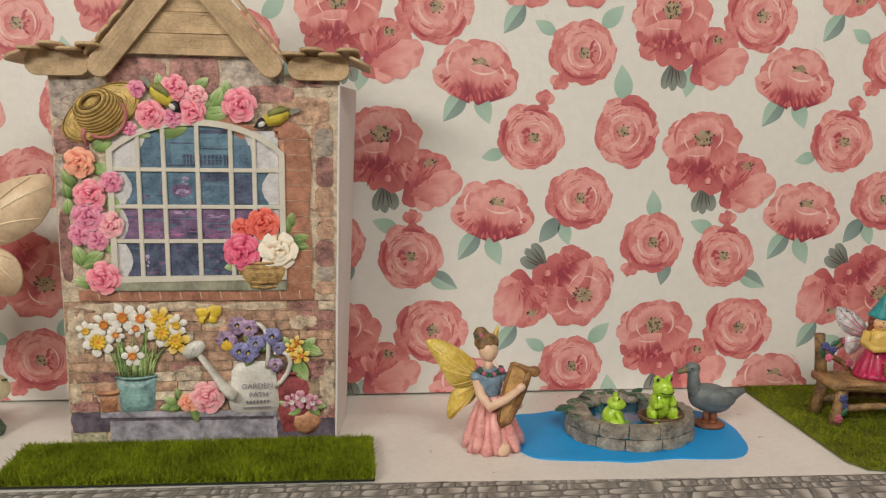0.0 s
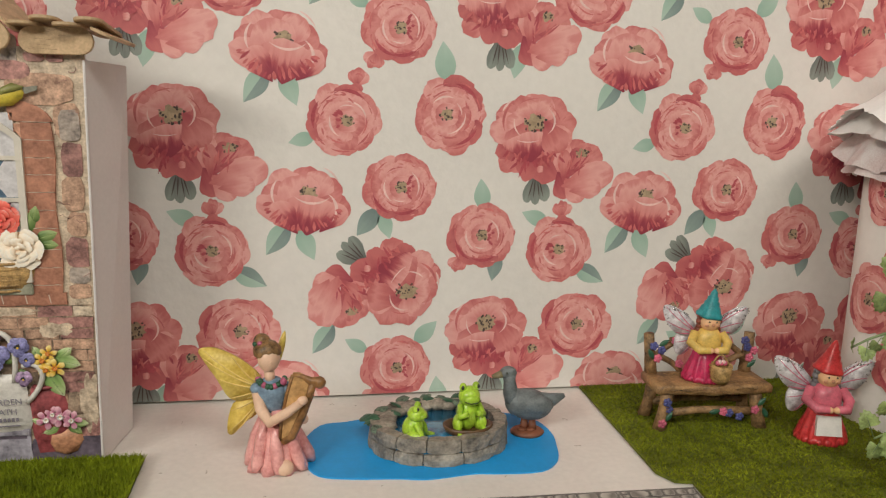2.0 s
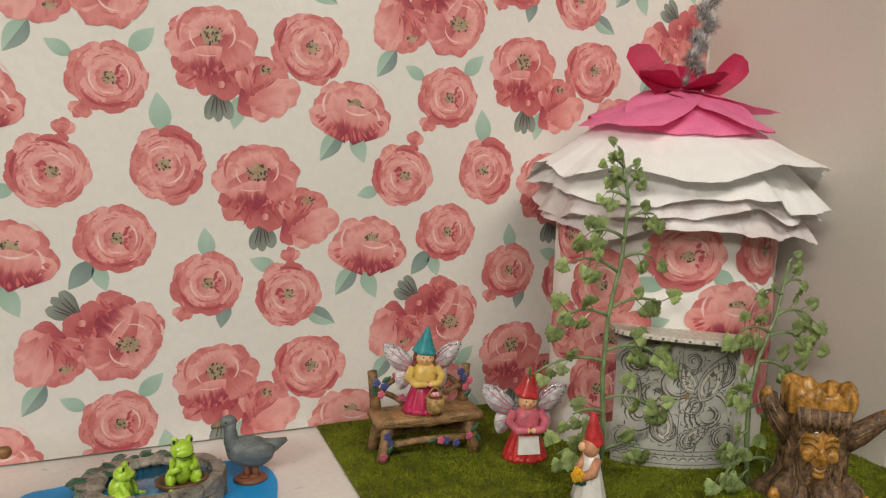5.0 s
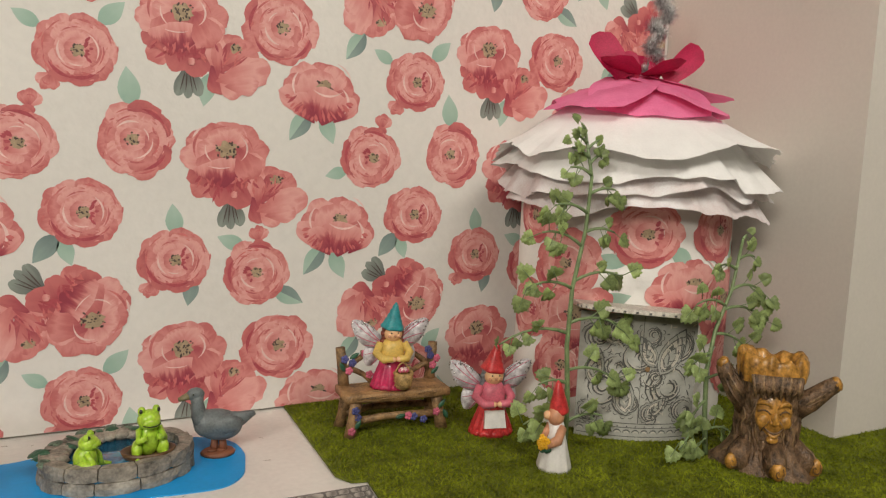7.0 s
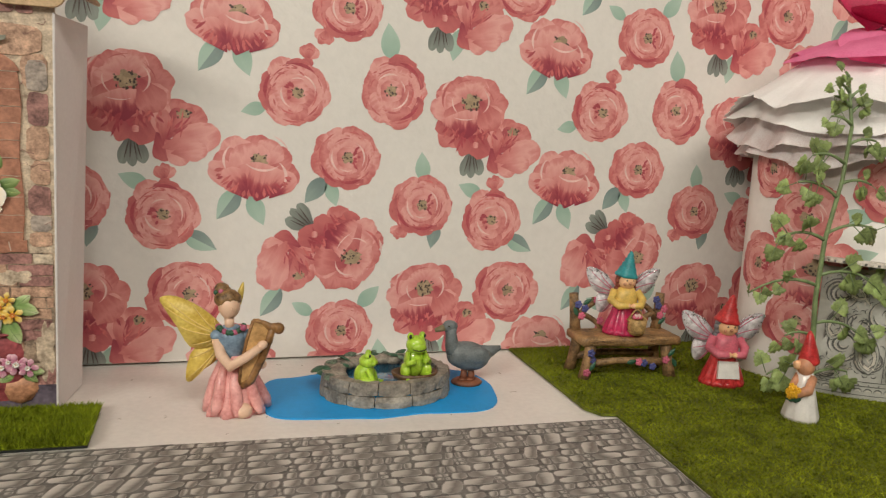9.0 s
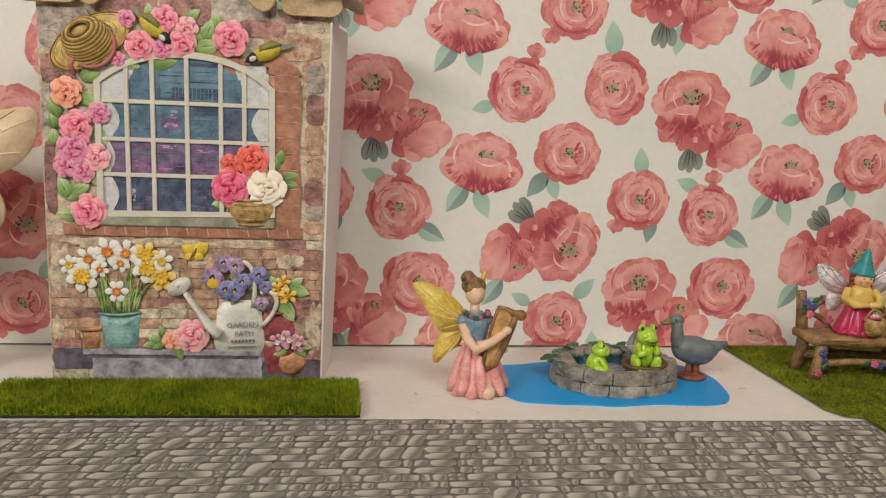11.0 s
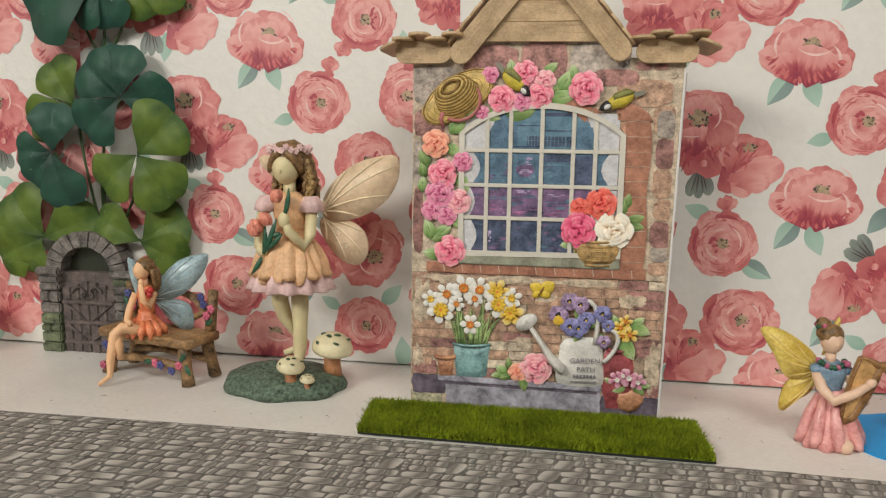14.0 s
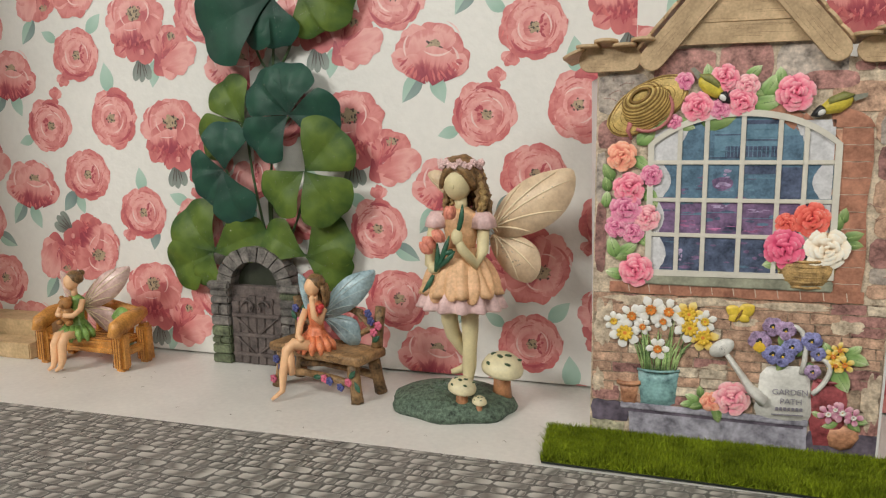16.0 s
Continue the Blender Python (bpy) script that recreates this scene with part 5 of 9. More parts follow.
BLOOM_WASH = {PETAL_WHITE: wash("relief_white_petal_print", [(0.1, (0.62, 0.50, 0.20)), (0.35, (0.74, 0.71, 0.60)), (0.7, (0.86, 0.84, 0.79))], 0.22, 0.12, 0.5),
              DAFF_YELLOW: wash("relief_yellow_petal_print", [(0.1, (0.58, 0.26, 0.02)), (0.45, (0.78, 0.49, 0.05)), (0.9, (0.86, 0.70, 0.26))], 0.22, 0.12, 0.5),
              PRIMULA: wash("relief_primula_print", [(0.1, (0.75, 0.60, 0.55)), (0.4, (0.52, 0.17, 0.28)), (0.9, (0.76, 0.46, 0.53))], 0.22, 0.12, 0.5)}


def bloom(s, u, v, r, petals, petal_mat, core_mat, core, h, seed=0, turn=0.0):
    for i in range(petals):
        a = turn + 360 * i / petals
        poly = petal_poly(r * 1.10 * MM, r * 0.66 * MM, u + i, 20, 0.14)
        s.dome(poly, 0.0003, BLOOM_WASH.get(petal_mat, petal_mat), put(u, v, h + 0.12 * (i % 3), a + (i * 37 % 11) - 5), 2, 0.0003, r * 1.10 * MM)
    s.lathe([(core * 0.7 * MM, 0), (core * MM, 0.0013), (core * 0.55 * MM, 0.0011), (0.0001, 0.0007)], core_mat, put(u, v, h + 0.4).translation, 28, folds=7, depth=0.0)
    for i in range(9):
        a = i * 0.698
        s.ball(put(u + core * 0.95 * math.cos(a), v + core * 0.95 * math.sin(a), h + 1.6).translation, (core * 0.36 * MM, core * 0.36 * MM, 0.0005), core_mat, seg=6, rings=4)
    s.ball(put(u, v, h + 1.0).translation, (core * 0.42 * MM, core * 0.42 * MM, 0.0005), DAFF_ORANGE if core_mat is DAFF_YELLOW else STRAW, seg=7, rings=5)


# daffodils in a teal pot
s = Shape()
rr = random.Random(5)
for i in range(46):
    u0 = rr.uniform(-66, -40)
    u1 = u0 + (u0 + 53) * rr.uniform(0.5, 1.0) + rr.uniform(-5, 5)
    top = rr.uniform(76, 104)
    s.tube([put(u0, 60, 0.6 + rr.uniform(0, 1.6)) @ Vector(p) for p in curve((0, 0, 0), ((u1 - u0) * 0.4 * MM, 0.02, 0.0008), ((u1 - u0) * MM, (top - 60) * MM, 0.0006), 6)], [0.0008, 0.0012, 0.0012, 0.0010, 0.0008, 0.0002], LEAF_LIGHT if i % 3 else LEAF_DARK, seg=5, flat=0.5)
s.part("foliage", HOUSE, "green daffodil stems and leaves")
for u, v, r, kind in ((-75, 104, 10, 0), (-80, 90, 12.5, 1), (-60.5, 110, 11.5, 0), (-47, 109, 10.5, 2), (-32, 108, 10.5, 3), (-31, 97, 12, 1), (-54.5, 78.5, 9, 0), (-21, 90, 11.5, 4), (-89, 99, 8, 5), (-66.5, 96, 7, 2), (-20, 103, 9, 5), (-51, 101, 7.5, 2)):
    s = Shape()
    bloom(s, u, v, r * 0.92, 6, DAFF_YELLOW if kind in (3, 4) else PETAL_WHITE, DAFF_ORANGE if kind in (0, 2) else DAFF_YELLOW, r * (0.30 if kind in (0, 2, 5) else 0.42), 2.6 + (u * 7 % 3) * 0.3, turn=u * 11)
    s.part("daffodil", HOUSE, "white and yellow daffodil in relief")


def half_pot(name, label, m, pts, rise, lip=None, lip_mat=None):
    s = Shape()
    cu, cv = sum(p[0] for p in pts) / len(pts), sum(p[1] for p in pts) / len(pts)
    s.dome([((x - cu) * MM, (y - cv) * MM) for x, y in pts], rise * MM, m, put(cu, cv, 0.4), 3, 0.0008)
    if lip:
        (u0, v0), (u1, v1), w = lip
        s.tube([put(u0 + (u1 - u0) * t, v0 + (v1 - v0) * t - 1.0 * math.sin(math.pi * t), 1.0 + rise * 0.8 * math.sin(math.pi * t)) .translation for t in (0, 0.25, 0.5, 0.75, 1)], w * MM, lip_mat or m, seg=7)
    return s.part(name, HOUSE, label)


half_pot("teal_pot", "weathered teal metal pot in relief", TEAL_POT, ((-69.5, 60), (-61, 57.5), (-46, 57.8), (-37, 61), (-38.5, 45), (-39.5, 33), (-46, 30), (-60, 29.5), (-66.5, 31), (-68, 45)), 3.4, ((-69.5, 60), (-37, 61), 1.1))
half_pot("small_pot", "small terracotta pot in relief", TERRACOTTA, ((-83.5, 46), (-68, 46.5), (-69.5, 30), (-81, 29.5)), 2.6, ((-85, 48), (-67, 48.5), 1.9))
# shelf
s = Shape()
s.plate(ragged(-75, 3, 56.5, 27, 4, 0.5), 0.0012, SHELF_STONE, pose(0, 0, 0.0004))
s.part("shelf_front", HOUSE, "blue-grey stone shelf front")
s = Shape()
s.box((-0.0125, 0.0285, 0.0018), (0.139, 0.0050, 0.0030), SHELF_STONE, rot=(0, 0, -0.5), bevel=0.0008)
s.box((-0.0125, 0.0248, 0.0012), (0.133, 0.0030, 0.0012), SHELF_DARK, rot=(0, 0, -0.5))
s.part("shelf", HOUSE, "grey stone shelf ledge")
s = Shape()
s.plate(ragged(-105, 14, -76, 31, 6, 1.2), 0.0007, SHELF_DARK, pose(0, 0, 0.0004))
s.plate(ragged(57, 4, 105, 22, 8, 1.2), 0.0007, SHELF_DARK, pose(0, 0, 0.0004))
s.plate(ragged(-105, 0.8, 105, 5.5, 9, 0.8), 0.0006, MOSSY, pose(0, 0, 0.0014))
s.plate(ragged(-105, 4, -78, 14, 19, 1.5), 0.0005, MOSSY, pose(0, 0, 0.0006))
s.part("ground_print", HOUSE, "mossy printed ground")
# red vase, round pot and their flowers
half_pot("red_vase", "dark red vase in relief", RED_POT, ((59, 62), (80, 62.5), (83, 48), (82, 30), (80, 10), (61, 9), (57.5, 30), (57, 48)), 3.0, ((61, 62.5), (80, 63), 1.4))
half_pot("round_pot", "round terracotta pot in relief", TERRACOTTA, ((69, 28), (91, 29), (93, 20), (88, 11), (80, 8), (72, 11), (67.5, 19)), 4.2)
for u, v, size, turn, light in ((86, 81, 16, -20, 1), (77, 64, 18, -60, 1), (84, 87, 12, 40, 1), (66, 88, 10, 120, 1), (71, 29, 13, 200, 1), (91, 34, 11, -10, 1), (88, 29, 10, -40, 0), (64, 36, 10, 160, 1), (37, 91, 14, 120, 0), (24, 83, 10, 200, 0), (48, 84, 10, 20, 0), (36, 73, 11, 240, 0), (56, 72, 9, -60, 0),
                                (-27, 40, 11, 150, 1), (-24, 34, 10, 200, 0), (-8, 28.5, 12, -80, 0), (-21, 46, 9, 100, 0), (-31, 35, 9, 190, 1)):
    leaf(u, v, size, turn, light, 3.2)
for u, v, r, m, c in ((69.5, 38, 7.0, PRIMULA, PETAL_WHITE), (79, 40, 7.5, PRIMULA, PETAL_WHITE), (86.5, 37, 6.5, PRIMULA, PETAL_WHITE), (74, 42, 5.5, PRIMULA, PETAL_WHITE), (70, 83, 6, DAFF_YELLOW, DAFF_ORANGE), (78, 77, 6.5, DAFF_YELLOW, DAFF_ORANGE), (74, 88, 5.5, DAFF_YELLOW, DAFF_ORANGE), (72, 76, 5.5, DAFF_YELLOW, DAFF_ORANGE)):
    s = Shape()
    bloom(s, u, v, r, 5, m, c, r * 0.24, 5.0, turn=u * 5)
    s.part("blossom", HOUSE)

# watering can with lettering
CAN = new("watering_can")
CAN.parent = HOUSE
tagged(CAN, "white enamel watering can in relief with grey lettering")
s = Shape()
s.dome([((x - 39) * MM, (y - 50) * MM) for x, y in ((21.5, 64), (26, 70), (34, 72), (48, 72), (56, 73), (57.5, 50), (59.5, 36), (57, 30), (50, 27), (40, 26), (28, 27), (20.5, 31), (18.5, 37), (20.5, 50))], 0.0030, CAN_WHITE, put(39, 50, 1.4), 4, 0.001)
s.part("body", CAN)
s = Shape()
s.tube([put(u, v, h).translation for u, v, h in ((24, 44, 2.8), (15, 52, 3.0), (7, 64, 3.0), (-3, 78, 3.0))], [0.0110, 0.0082, 0.0056, 0.0042], CAN_WHITE, seg=12, flat=0.45)
s.lathe([(0.0040, -0.003), (0.0102, 0.0), (0.0098, 0.0014), (0.001, 0.0018)], CAN_WHITE, put(-7, 83, 3.6).translation, 18, sq=(1.0, 0.62), rot=(0, 0, 35))
for i in range(12):
    a = i * 2.4
    s.ball(put(-7 + 0.45 * i * math.cos(a), 83 + 0.3 * i * math.sin(a), 5.9).translation, 0.0004, CAN_GREY, seg=5, rings=4)
s.part("spout", CAN, "white spout with pierced rose")
for pts in (((37, 98), (40, 105), (45, 103), (55, 98), (50, 67)), ((56, 79), (67, 83), (69, 72), (68, 62), (58, 52))):
    s = Shape()
    p = [put(u, v, 4.2).translation for u, v in pts]
    fine = curve(p[0], p[1], p[2], 6) + curve(p[2], p[3], p[4], 6)[1:]
    s.tube(fine, 0.0019, CAN_WHITE, seg=8)
    s.part("handle", CAN)
for text, u, v, size in (("GARDEN", 42.5, 52.8, 6.2), ("PATH", 43.5, 45.4, 6.2)):
    cu = bpy.data.curves.new("lettering", "FONT")
    cu.body, cu.size, cu.align_x, cu.align_y, cu.extrude = text, size * MM, "CENTER", "CENTER", 0.0001
    cu.materials.append(LETTER)
    ob = new("lettering", cu)
    ob.parent = CAN
    ob.matrix_basis = put(u, v, 7.0, 2)
s = Shape()
s.box(put(41.5, 34.8, 6.6).translation, (0.022, 0.0009, 0.0003), LETTER, rot=(0, 0, 2))
for i in range(7):
    s.box(put(34 + i * 2.8, 39.2 + 0.1 * i, 6.7).translation, (0.0019, 0.0026, 0.0003), LETTER, rot=(0, 0, 2))
s.part("lettering_bar", CAN)
for u, v, r, m in ((28, 103, 7.5, PANSY_PURPLE), (37, 100.5, 7.5, PANSY_PURPLE), (19.5, 91, 8.5, PANSY_PURPLE), (55, 93.5, 7.5, PANSY_BLUE), (42, 88, 7.5, PANSY_BLUE), (36, 80.5, 8.5, PANSY_BLUE), (29, 81.5, 8, PANSY_BLUE), (57, 70, 6, PANSY_PURPLE), (60, 84, 5.5, PANSY_BLUE)):
    s = Shape()
    for i, a in enumerate((90 - 38, 90 + 38, 180, 0, 270)):
        poly = blob(r * 0.56 * MM, 2, 0.05, 18, u + i, 0.1)
        s.dome(poly, 0.0005, m if i < 4 or u != 19.5 else DAFF_YELLOW, put(u + r * 0.45 * math.cos(math.radians(a)), v + r * 0.45 * math.sin(math.radians(a)), 5.4 + i * 0.25), 2, 0.0004)
    s.dome(blob(r * 0.34 * MM, 3, 0.35, 14, u, 0.25), 0.0004, BIRD_BLACK, put(u, v, 6.75), 2)
    s.dome(blob(r * 0.12 * MM, 3, 0.1, 10, u), 0.0005, DAFF_YELLOW, put(u, v - 0.4, 7.2), 2)
    s.part("pansy", HOUSE, "purple and blue pansy in relief")
# butterfly
s = Shape()
for a, l in ((35, 13), (150, 11), (-35, 9), (215, 9)):
    s.dome(leaf_poly(l * MM, l * 0.85 * MM, tip=0.7), 0.0010, BUTTERFLY, put(4.5, 110, 2.2, a), 2, 0.0005)
s.tube([put(4.5 + x, 110 + y, 3.6).translation for x, y in ((-3, -5), (0, 0), (2, 4))], [0.0005, 0.0011, 0.0006], STRAW_DARK, seg=6)
s.part("butterfly", HOUSE, "yellow butterfly in relief")

# craft stick roof


def stick_mesh(length, width=0.018, thick=0.0022):
    s = Shape()
    n, r = 8, width / 2
    half = length / 2 - r
    poly = [(half + r * math.cos(a), r * math.sin(a)) for a in [math.radians(-90 + 180 * i / n) for i in range(n + 1)]]
    poly += [(-x, -y) for x, y in poly]
    m = len(poly)
    vs = [(x * 0.985, y * 0.96, thick) for x, y in poly] + [(x, y, thick * 0.75) for x, y in poly] + [(x, y, 0) for x, y in poly]
    s.add(vs, [tuple(range(m)), tuple(range(2 * m, 3 * m))[::-1]], STICK, False)
    s.add(vs, [(k * m + i, (k + 1) * m + i, (k + 1) * m + (i + 1) % m, k * m + (i + 1) % m) for k in (0, 1) for i in range(m)], STICK, False)
    rr = random.Random(length)
    for _ in range(6):
        y, x0, l = rr.uniform(-0.4, 0.4) * width, rr.uniform(-0.45, 0.1) * length, rr.uniform(0.15, 0.4) * length
        l = min(l, half - x0)
        s.tube([(x0 + l * t, y + 0.0004 * math.sin(5 * t), thick) for t in (0, 0.3, 0.6, 1)], 0.00012, GRAIN_LINE, seg=3)
    return s.mesh("craft_stick")


def stick(me, m, name="craft_stick"):
    ob = new(name, me)
    ob.parent = HOUSE
    ob.matrix_basis = m
    return ob


LONG, SHORT, EAVE = stick_mesh(0.114), stick_mesh(0.062), stick_mesh(0.047)
for u0, v0, u1, v1 in ((-66.5, 301.5, -12.5, 366), (59.5, 303.5, 6.5, 366)):
    d = Vector((u1 - u0, v1 - v0)).normalized() * 0.09
    a = math.degrees(math.atan2(d.y, d.x))
    stick(stick_mesh(0.098), pose(u0 * MM + d.x * 0.46, v0 * MM + d.y * 0.46, 0.0072, 0, 0, a))
for k in range(6):
    v = 319 + k * 15.6
    ln = max(0.03, 0.104 - k * 0.019)
    stick(stick_mesh(ln, 0.0155), pose(-0.003, v * MM, 0.0028 + 0.0003 * (k % 2), 0, 0, 0.4 * (k % 3 - 1)))
for u in (-96.5, 94.5):
    stick(EAVE, pose(u * MM, 0.3035, 0.0040, 0, 0, 0.5))
# eave shingles that reach out over the front, and the slope's shingles
for side in (-1, 1):
    for k in range(4):
        u = (-113 + k * 13.5) if side < 0 else (76 + k * 13.5)
        stick(SHORT, pose(u * MM, 0.3145 + 0.0006 * (k % 2), -0.013, 90, 0, 0) @ pose(0, 0, 0, 0, 0, 90) @ pose(0, 0, 0, 0, 6 * (k % 2), 0))
    out = 126 if side > 0 else -124
    stick(SHORT, pose(out * MM, 0.3095, -0.014, 90, 0, 0) @ pose(0, 0, 0, 0, 0, 90) @ pose(0, 0, 0, -24 * side, 0, 0))
    for k in range(6):
        t = 0.10 + k * 0.165
        u = (-68 + 55 * t - 10) if side < 0 else (60 - 53 * t + 10)
        v = 306 + 64 * t + 4
        stick(SHORT, pose(u * MM, v * MM, -0.020, 90, 0, 0) @ pose(0, 0, 0, 0, 0, 90) @ pose(0, 0, 0, 50 * -side, 0, 0))

# ---- figures and garden things ----
SKIN_FAIR = mat("painted_fair_skin", (0.82, 0.56, 0.40), 0.4, 0.05, 90.0, 500.0)
SKIN = mat("painted_skin", (0.88, 0.53, 0.29), 0.45, 0.06, 90.0, 500.0)
SKIN_PALE = mat("painted_pale_skin", (0.72, 0.62, 0.36), 0.5, 0.06, 90.0, 500.0)
SKIN_RUDDY = mat("painted_ruddy_skin", (0.62, 0.30, 0.17), 0.45, 0.1, 120.0, 500.0)
HAIR_BROWN = mat("painted_brown_hair", (0.12, 0.062, 0.025), 0.45, 0.35, 220.0, 800.0, tint=(0.26, 0.15, 0.06), bump=0.0005)
HAIR_GOLD = mat("painted_gold_hair", (0.30, 0.18, 0.06), 0.4, 0.25, 220.0, 800.0, tint=(0.42, 0.28, 0.11))
HAIR_GREY = mat("painted_grey_hair", (0.20, 0.20, 0.21), 0.5, 0.2, 220.0, 800.0, bump=0.0004)
HAIR_RUST = mat("painted_rust_hair", (0.24, 0.06, 0.035), 0.45, 0.3, 220.0, 800.0, bump=0.0004)
PEACH = mat("painted_peach_cloth", (0.72, 0.40, 0.19), 0.5, 0.14, 70.0, 400.0, tint=(0.80, 0.50, 0.28))
LAVENDER = mat("painted_lavender_cloth", (0.74, 0.47, 0.46), 0.5, 0.12, 70.0, 400.0, tint=(0.82, 0.60, 0.57))
WING_PEACH = mat("painted_peach_wing", (0.82, 0.60, 0.38), 0.4, 0.08, 60.0, 400.0, tint=(0.88, 0.70, 0.49), thin=0.15)
WING_VEIN = mat("painted_pale_vein", (0.86, 0.71, 0.48), 0.5, 0.05)
GLITTER = mat("silver_glitter", (0.75, 0.75, 0.76), 0.18, 0.4, 500.0, 1500.0, metal=0.8, island=0.5)
LAVENDER_GREY = mat("painted_grey_moss", (0.10, 0.14, 0.115), 0.6, 0.3, 260.0, 900.0, tint=(0.19, 0.22, 0.19))
MOSS_GREEN = mat("painted_moss", (0.022, 0.060, 0.038), 0.6, 0.4, 260.0, 900.0, tint=(0.13, 0.185, 0.13), bump=0.003)
MUSH_CREAM = mat("painted_mushroom_cream", (0.74, 0.66, 0.42), 0.4, 0.08, 80.0, 400.0)
MUSH_STEM = mat("painted_mushroom_stem", (0.52, 0.24, 0.11), 0.5, 0.2, 120.0, 500.0)
SPOT_GREEN = mat("painted_green_spot", (0.05, 0.09, 0.04), 0.5, 0.2)
TULIP = mat("painted_tulip", (0.74, 0.18, 0.13), 0.4, 0.18, 120.0, 500.0, tint=(0.82, 0.32, 0.22))
DEEP_GREEN = mat("painted_deep_green", (0.03, 0.11, 0.06), 0.4, 0.25, 120.0, 500.0)
PINK_SKIRT = mat("painted_pink_skirt", (0.84, 0.26, 0.25), 0.3, 0.16, 80.0, 400.0, tint=(0.88, 0.44, 0.41), coat=0.5)
BLUE_BODICE = mat("painted_blue_bodice", (0.12, 0.20, 0.30), 0.4, 0.2, 110.0, 500.0, tint=(0.22, 0.32, 0.42))
WING_YELLOW = mat("painted_yellow_wing", (0.78, 0.49, 0.045), 0.4, 0.16, 70.0, 400.0, tint=(0.86, 0.65, 0.18))
VEIN_GOLD = mat("painted_gold_vein", (0.80, 0.60, 0.20), 0.4, 0.1)
HARP_TAN = mat("painted_harp_board", (0.50, 0.27, 0.09), 0.4, 0.2, 60.0, 400.0, tint=(0.62, 0.38, 0.16))
HARP_BROWN = mat("painted_harp_frame", (0.17, 0.075, 0.02), 0.4, 0.3, 70.0, 400.0, tint=(0.30, 0.15, 0.05))
PETAL_ROSE = mat("painted_rose_dots", (0.50, 0.12, 0.22), 0.4, 0.2)
ORANGE_DRESS = mat("painted_orange_dress", (0.74, 0.16, 0.06), 0.4, 0.18, 110.0, 500.0, tint=(0.80, 0.28, 0.13))
WING_BLUE = mat("painted_blue_wing", (0.30, 0.44, 0.50), 0.35, 0.2, 60.0, 400.0, tint=(0.46, 0.60, 0.64), coat=0.3)
VEIN_BLUE = mat("painted_blue_vein", (0.48, 0.58, 0.58), 0.4, 0.1)
WING_PINK = mat("painted_pink_wing", (0.72, 0.43, 0.39), 0.35, 0.15, 60.0, 400.0, tint=(0.84, 0.62, 0.56), coat=0.3)
GREEN_DRESS = mat("painted_green_dress", (0.14, 0.27, 0.05), 0.4, 0.2, 110.0, 500.0, tint=(0.25, 0.40, 0.10))
TEDDY = mat("painted_toy_bear", (0.42, 0.20, 0.06), 0.6, 0.25, 160.0, 700.0, bump=0.0005)
RED_CLOTH = mat("painted_red_cloth", (0.52, 0.02, 0.025), 0.35, 0.2, 110.0, 500.0, tint=(0.62, 0.05, 0.05), coat=0.3)
CRIMSON = mat("painted_crimson_skirt", (0.54, 0.03, 0.11), 0.35, 0.2, 110.0, 500.0, coat=0.3)
PINK_TOP = mat("painted_pink_top", (0.68, 0.16, 0.22), 0.4, 0.15, 110.0, 500.0, coat=0.2)
YELLOW_TOP = mat("painted_yellow_top", (0.72, 0.50, 0.13), 0.4, 0.15, 110.0, 500.0)
TEAL_HAT = mat("painted_teal_hat", (0.03, 0.30, 0.33), 0.4, 0.2, 110.0, 500.0)
WHITE_PAINT = mat("painted_white", (0.80, 0.78, 0.74), 0.35, 0.06, 90.0, 500.0, coat=0.2)
WING_PALE = mat("painted_pale_wing", (0.62, 0.56, 0.60), 0.3, 0.2, 160.0, 600.0, tint=(0.80, 0.74, 0.78), coat=0.4)
YELLOW_FLOWER = mat("painted_yellow_flower", (0.80, 0.42, 0.02), 0.4, 0.2)
BARK = mat("painted_bark", (0.13, 0.07, 0.03), 0.55, 0.4, 90.0, 400.0, tint=(0.30, 0.18, 0.08), bump=0.0012)
SEAT_WOOD = mat("painted_seat_wood", (0.22, 0.115, 0.045), 0.5, 0.35, 60.0, 400.0, tint=(0.36, 0.21, 0.09), bump=0.0006)
BENCH_GRAIN = mat("painted_honey_grain", (0.27, 0.09, 0.015), 0.5, 0.2, 60.0, 400.0)
BENCH_WOOD = mat("painted_honey_wood", (0.52, 0.20, 0.035), 0.4, 0.22, 60.0, 400.0, tint=(0.66, 0.32, 0.075), bump=0.0004)
FLOWER_BLUE = mat("painted_blue_flower", (0.08, 0.09, 0.27), 0.4, 0.2)
FLOWER_PINK = mat("painted_pink_flower", (0.66, 0.15, 0.24), 0.4, 0.2)
FROG = mat("painted_lime_frog", (0.34, 0.60, 0.03), 0.3, 0.16, 120.0, 500.0, tint=(0.46, 0.70, 0.06), coat=0.4)
BOAT_BROWN = mat("resin_boat_brown", (0.07, 0.038, 0.018), 0.4, 0.3, 110.0, 500.0, tint=(0.13, 0.07, 0.03))
DARK_MARK_SHADE = mat("dark_mark_and_shade", (0.03, 0.035, 0.02), 0.3, 0.1)
POND_STONE = mat("resin_pond_stone", (0.205, 0.18, 0.145), 0.65, 0.3, 70.0, 400.0, tint=(0.33, 0.295, 0.24), bump=0.0012, each=0.12)
POND_WATER = mat("resin_pond_water", (0.01, 0.12, 0.30), 0.08, 0.3, 60.0, 300.0, tint=(0.04, 0.26, 0.46), coat=1.0)
DUCK = mat("rubber_duck_grey", (0.15, 0.172, 0.175), 0.5, 0.2, 110.0, 600.0, bump=0.0005)
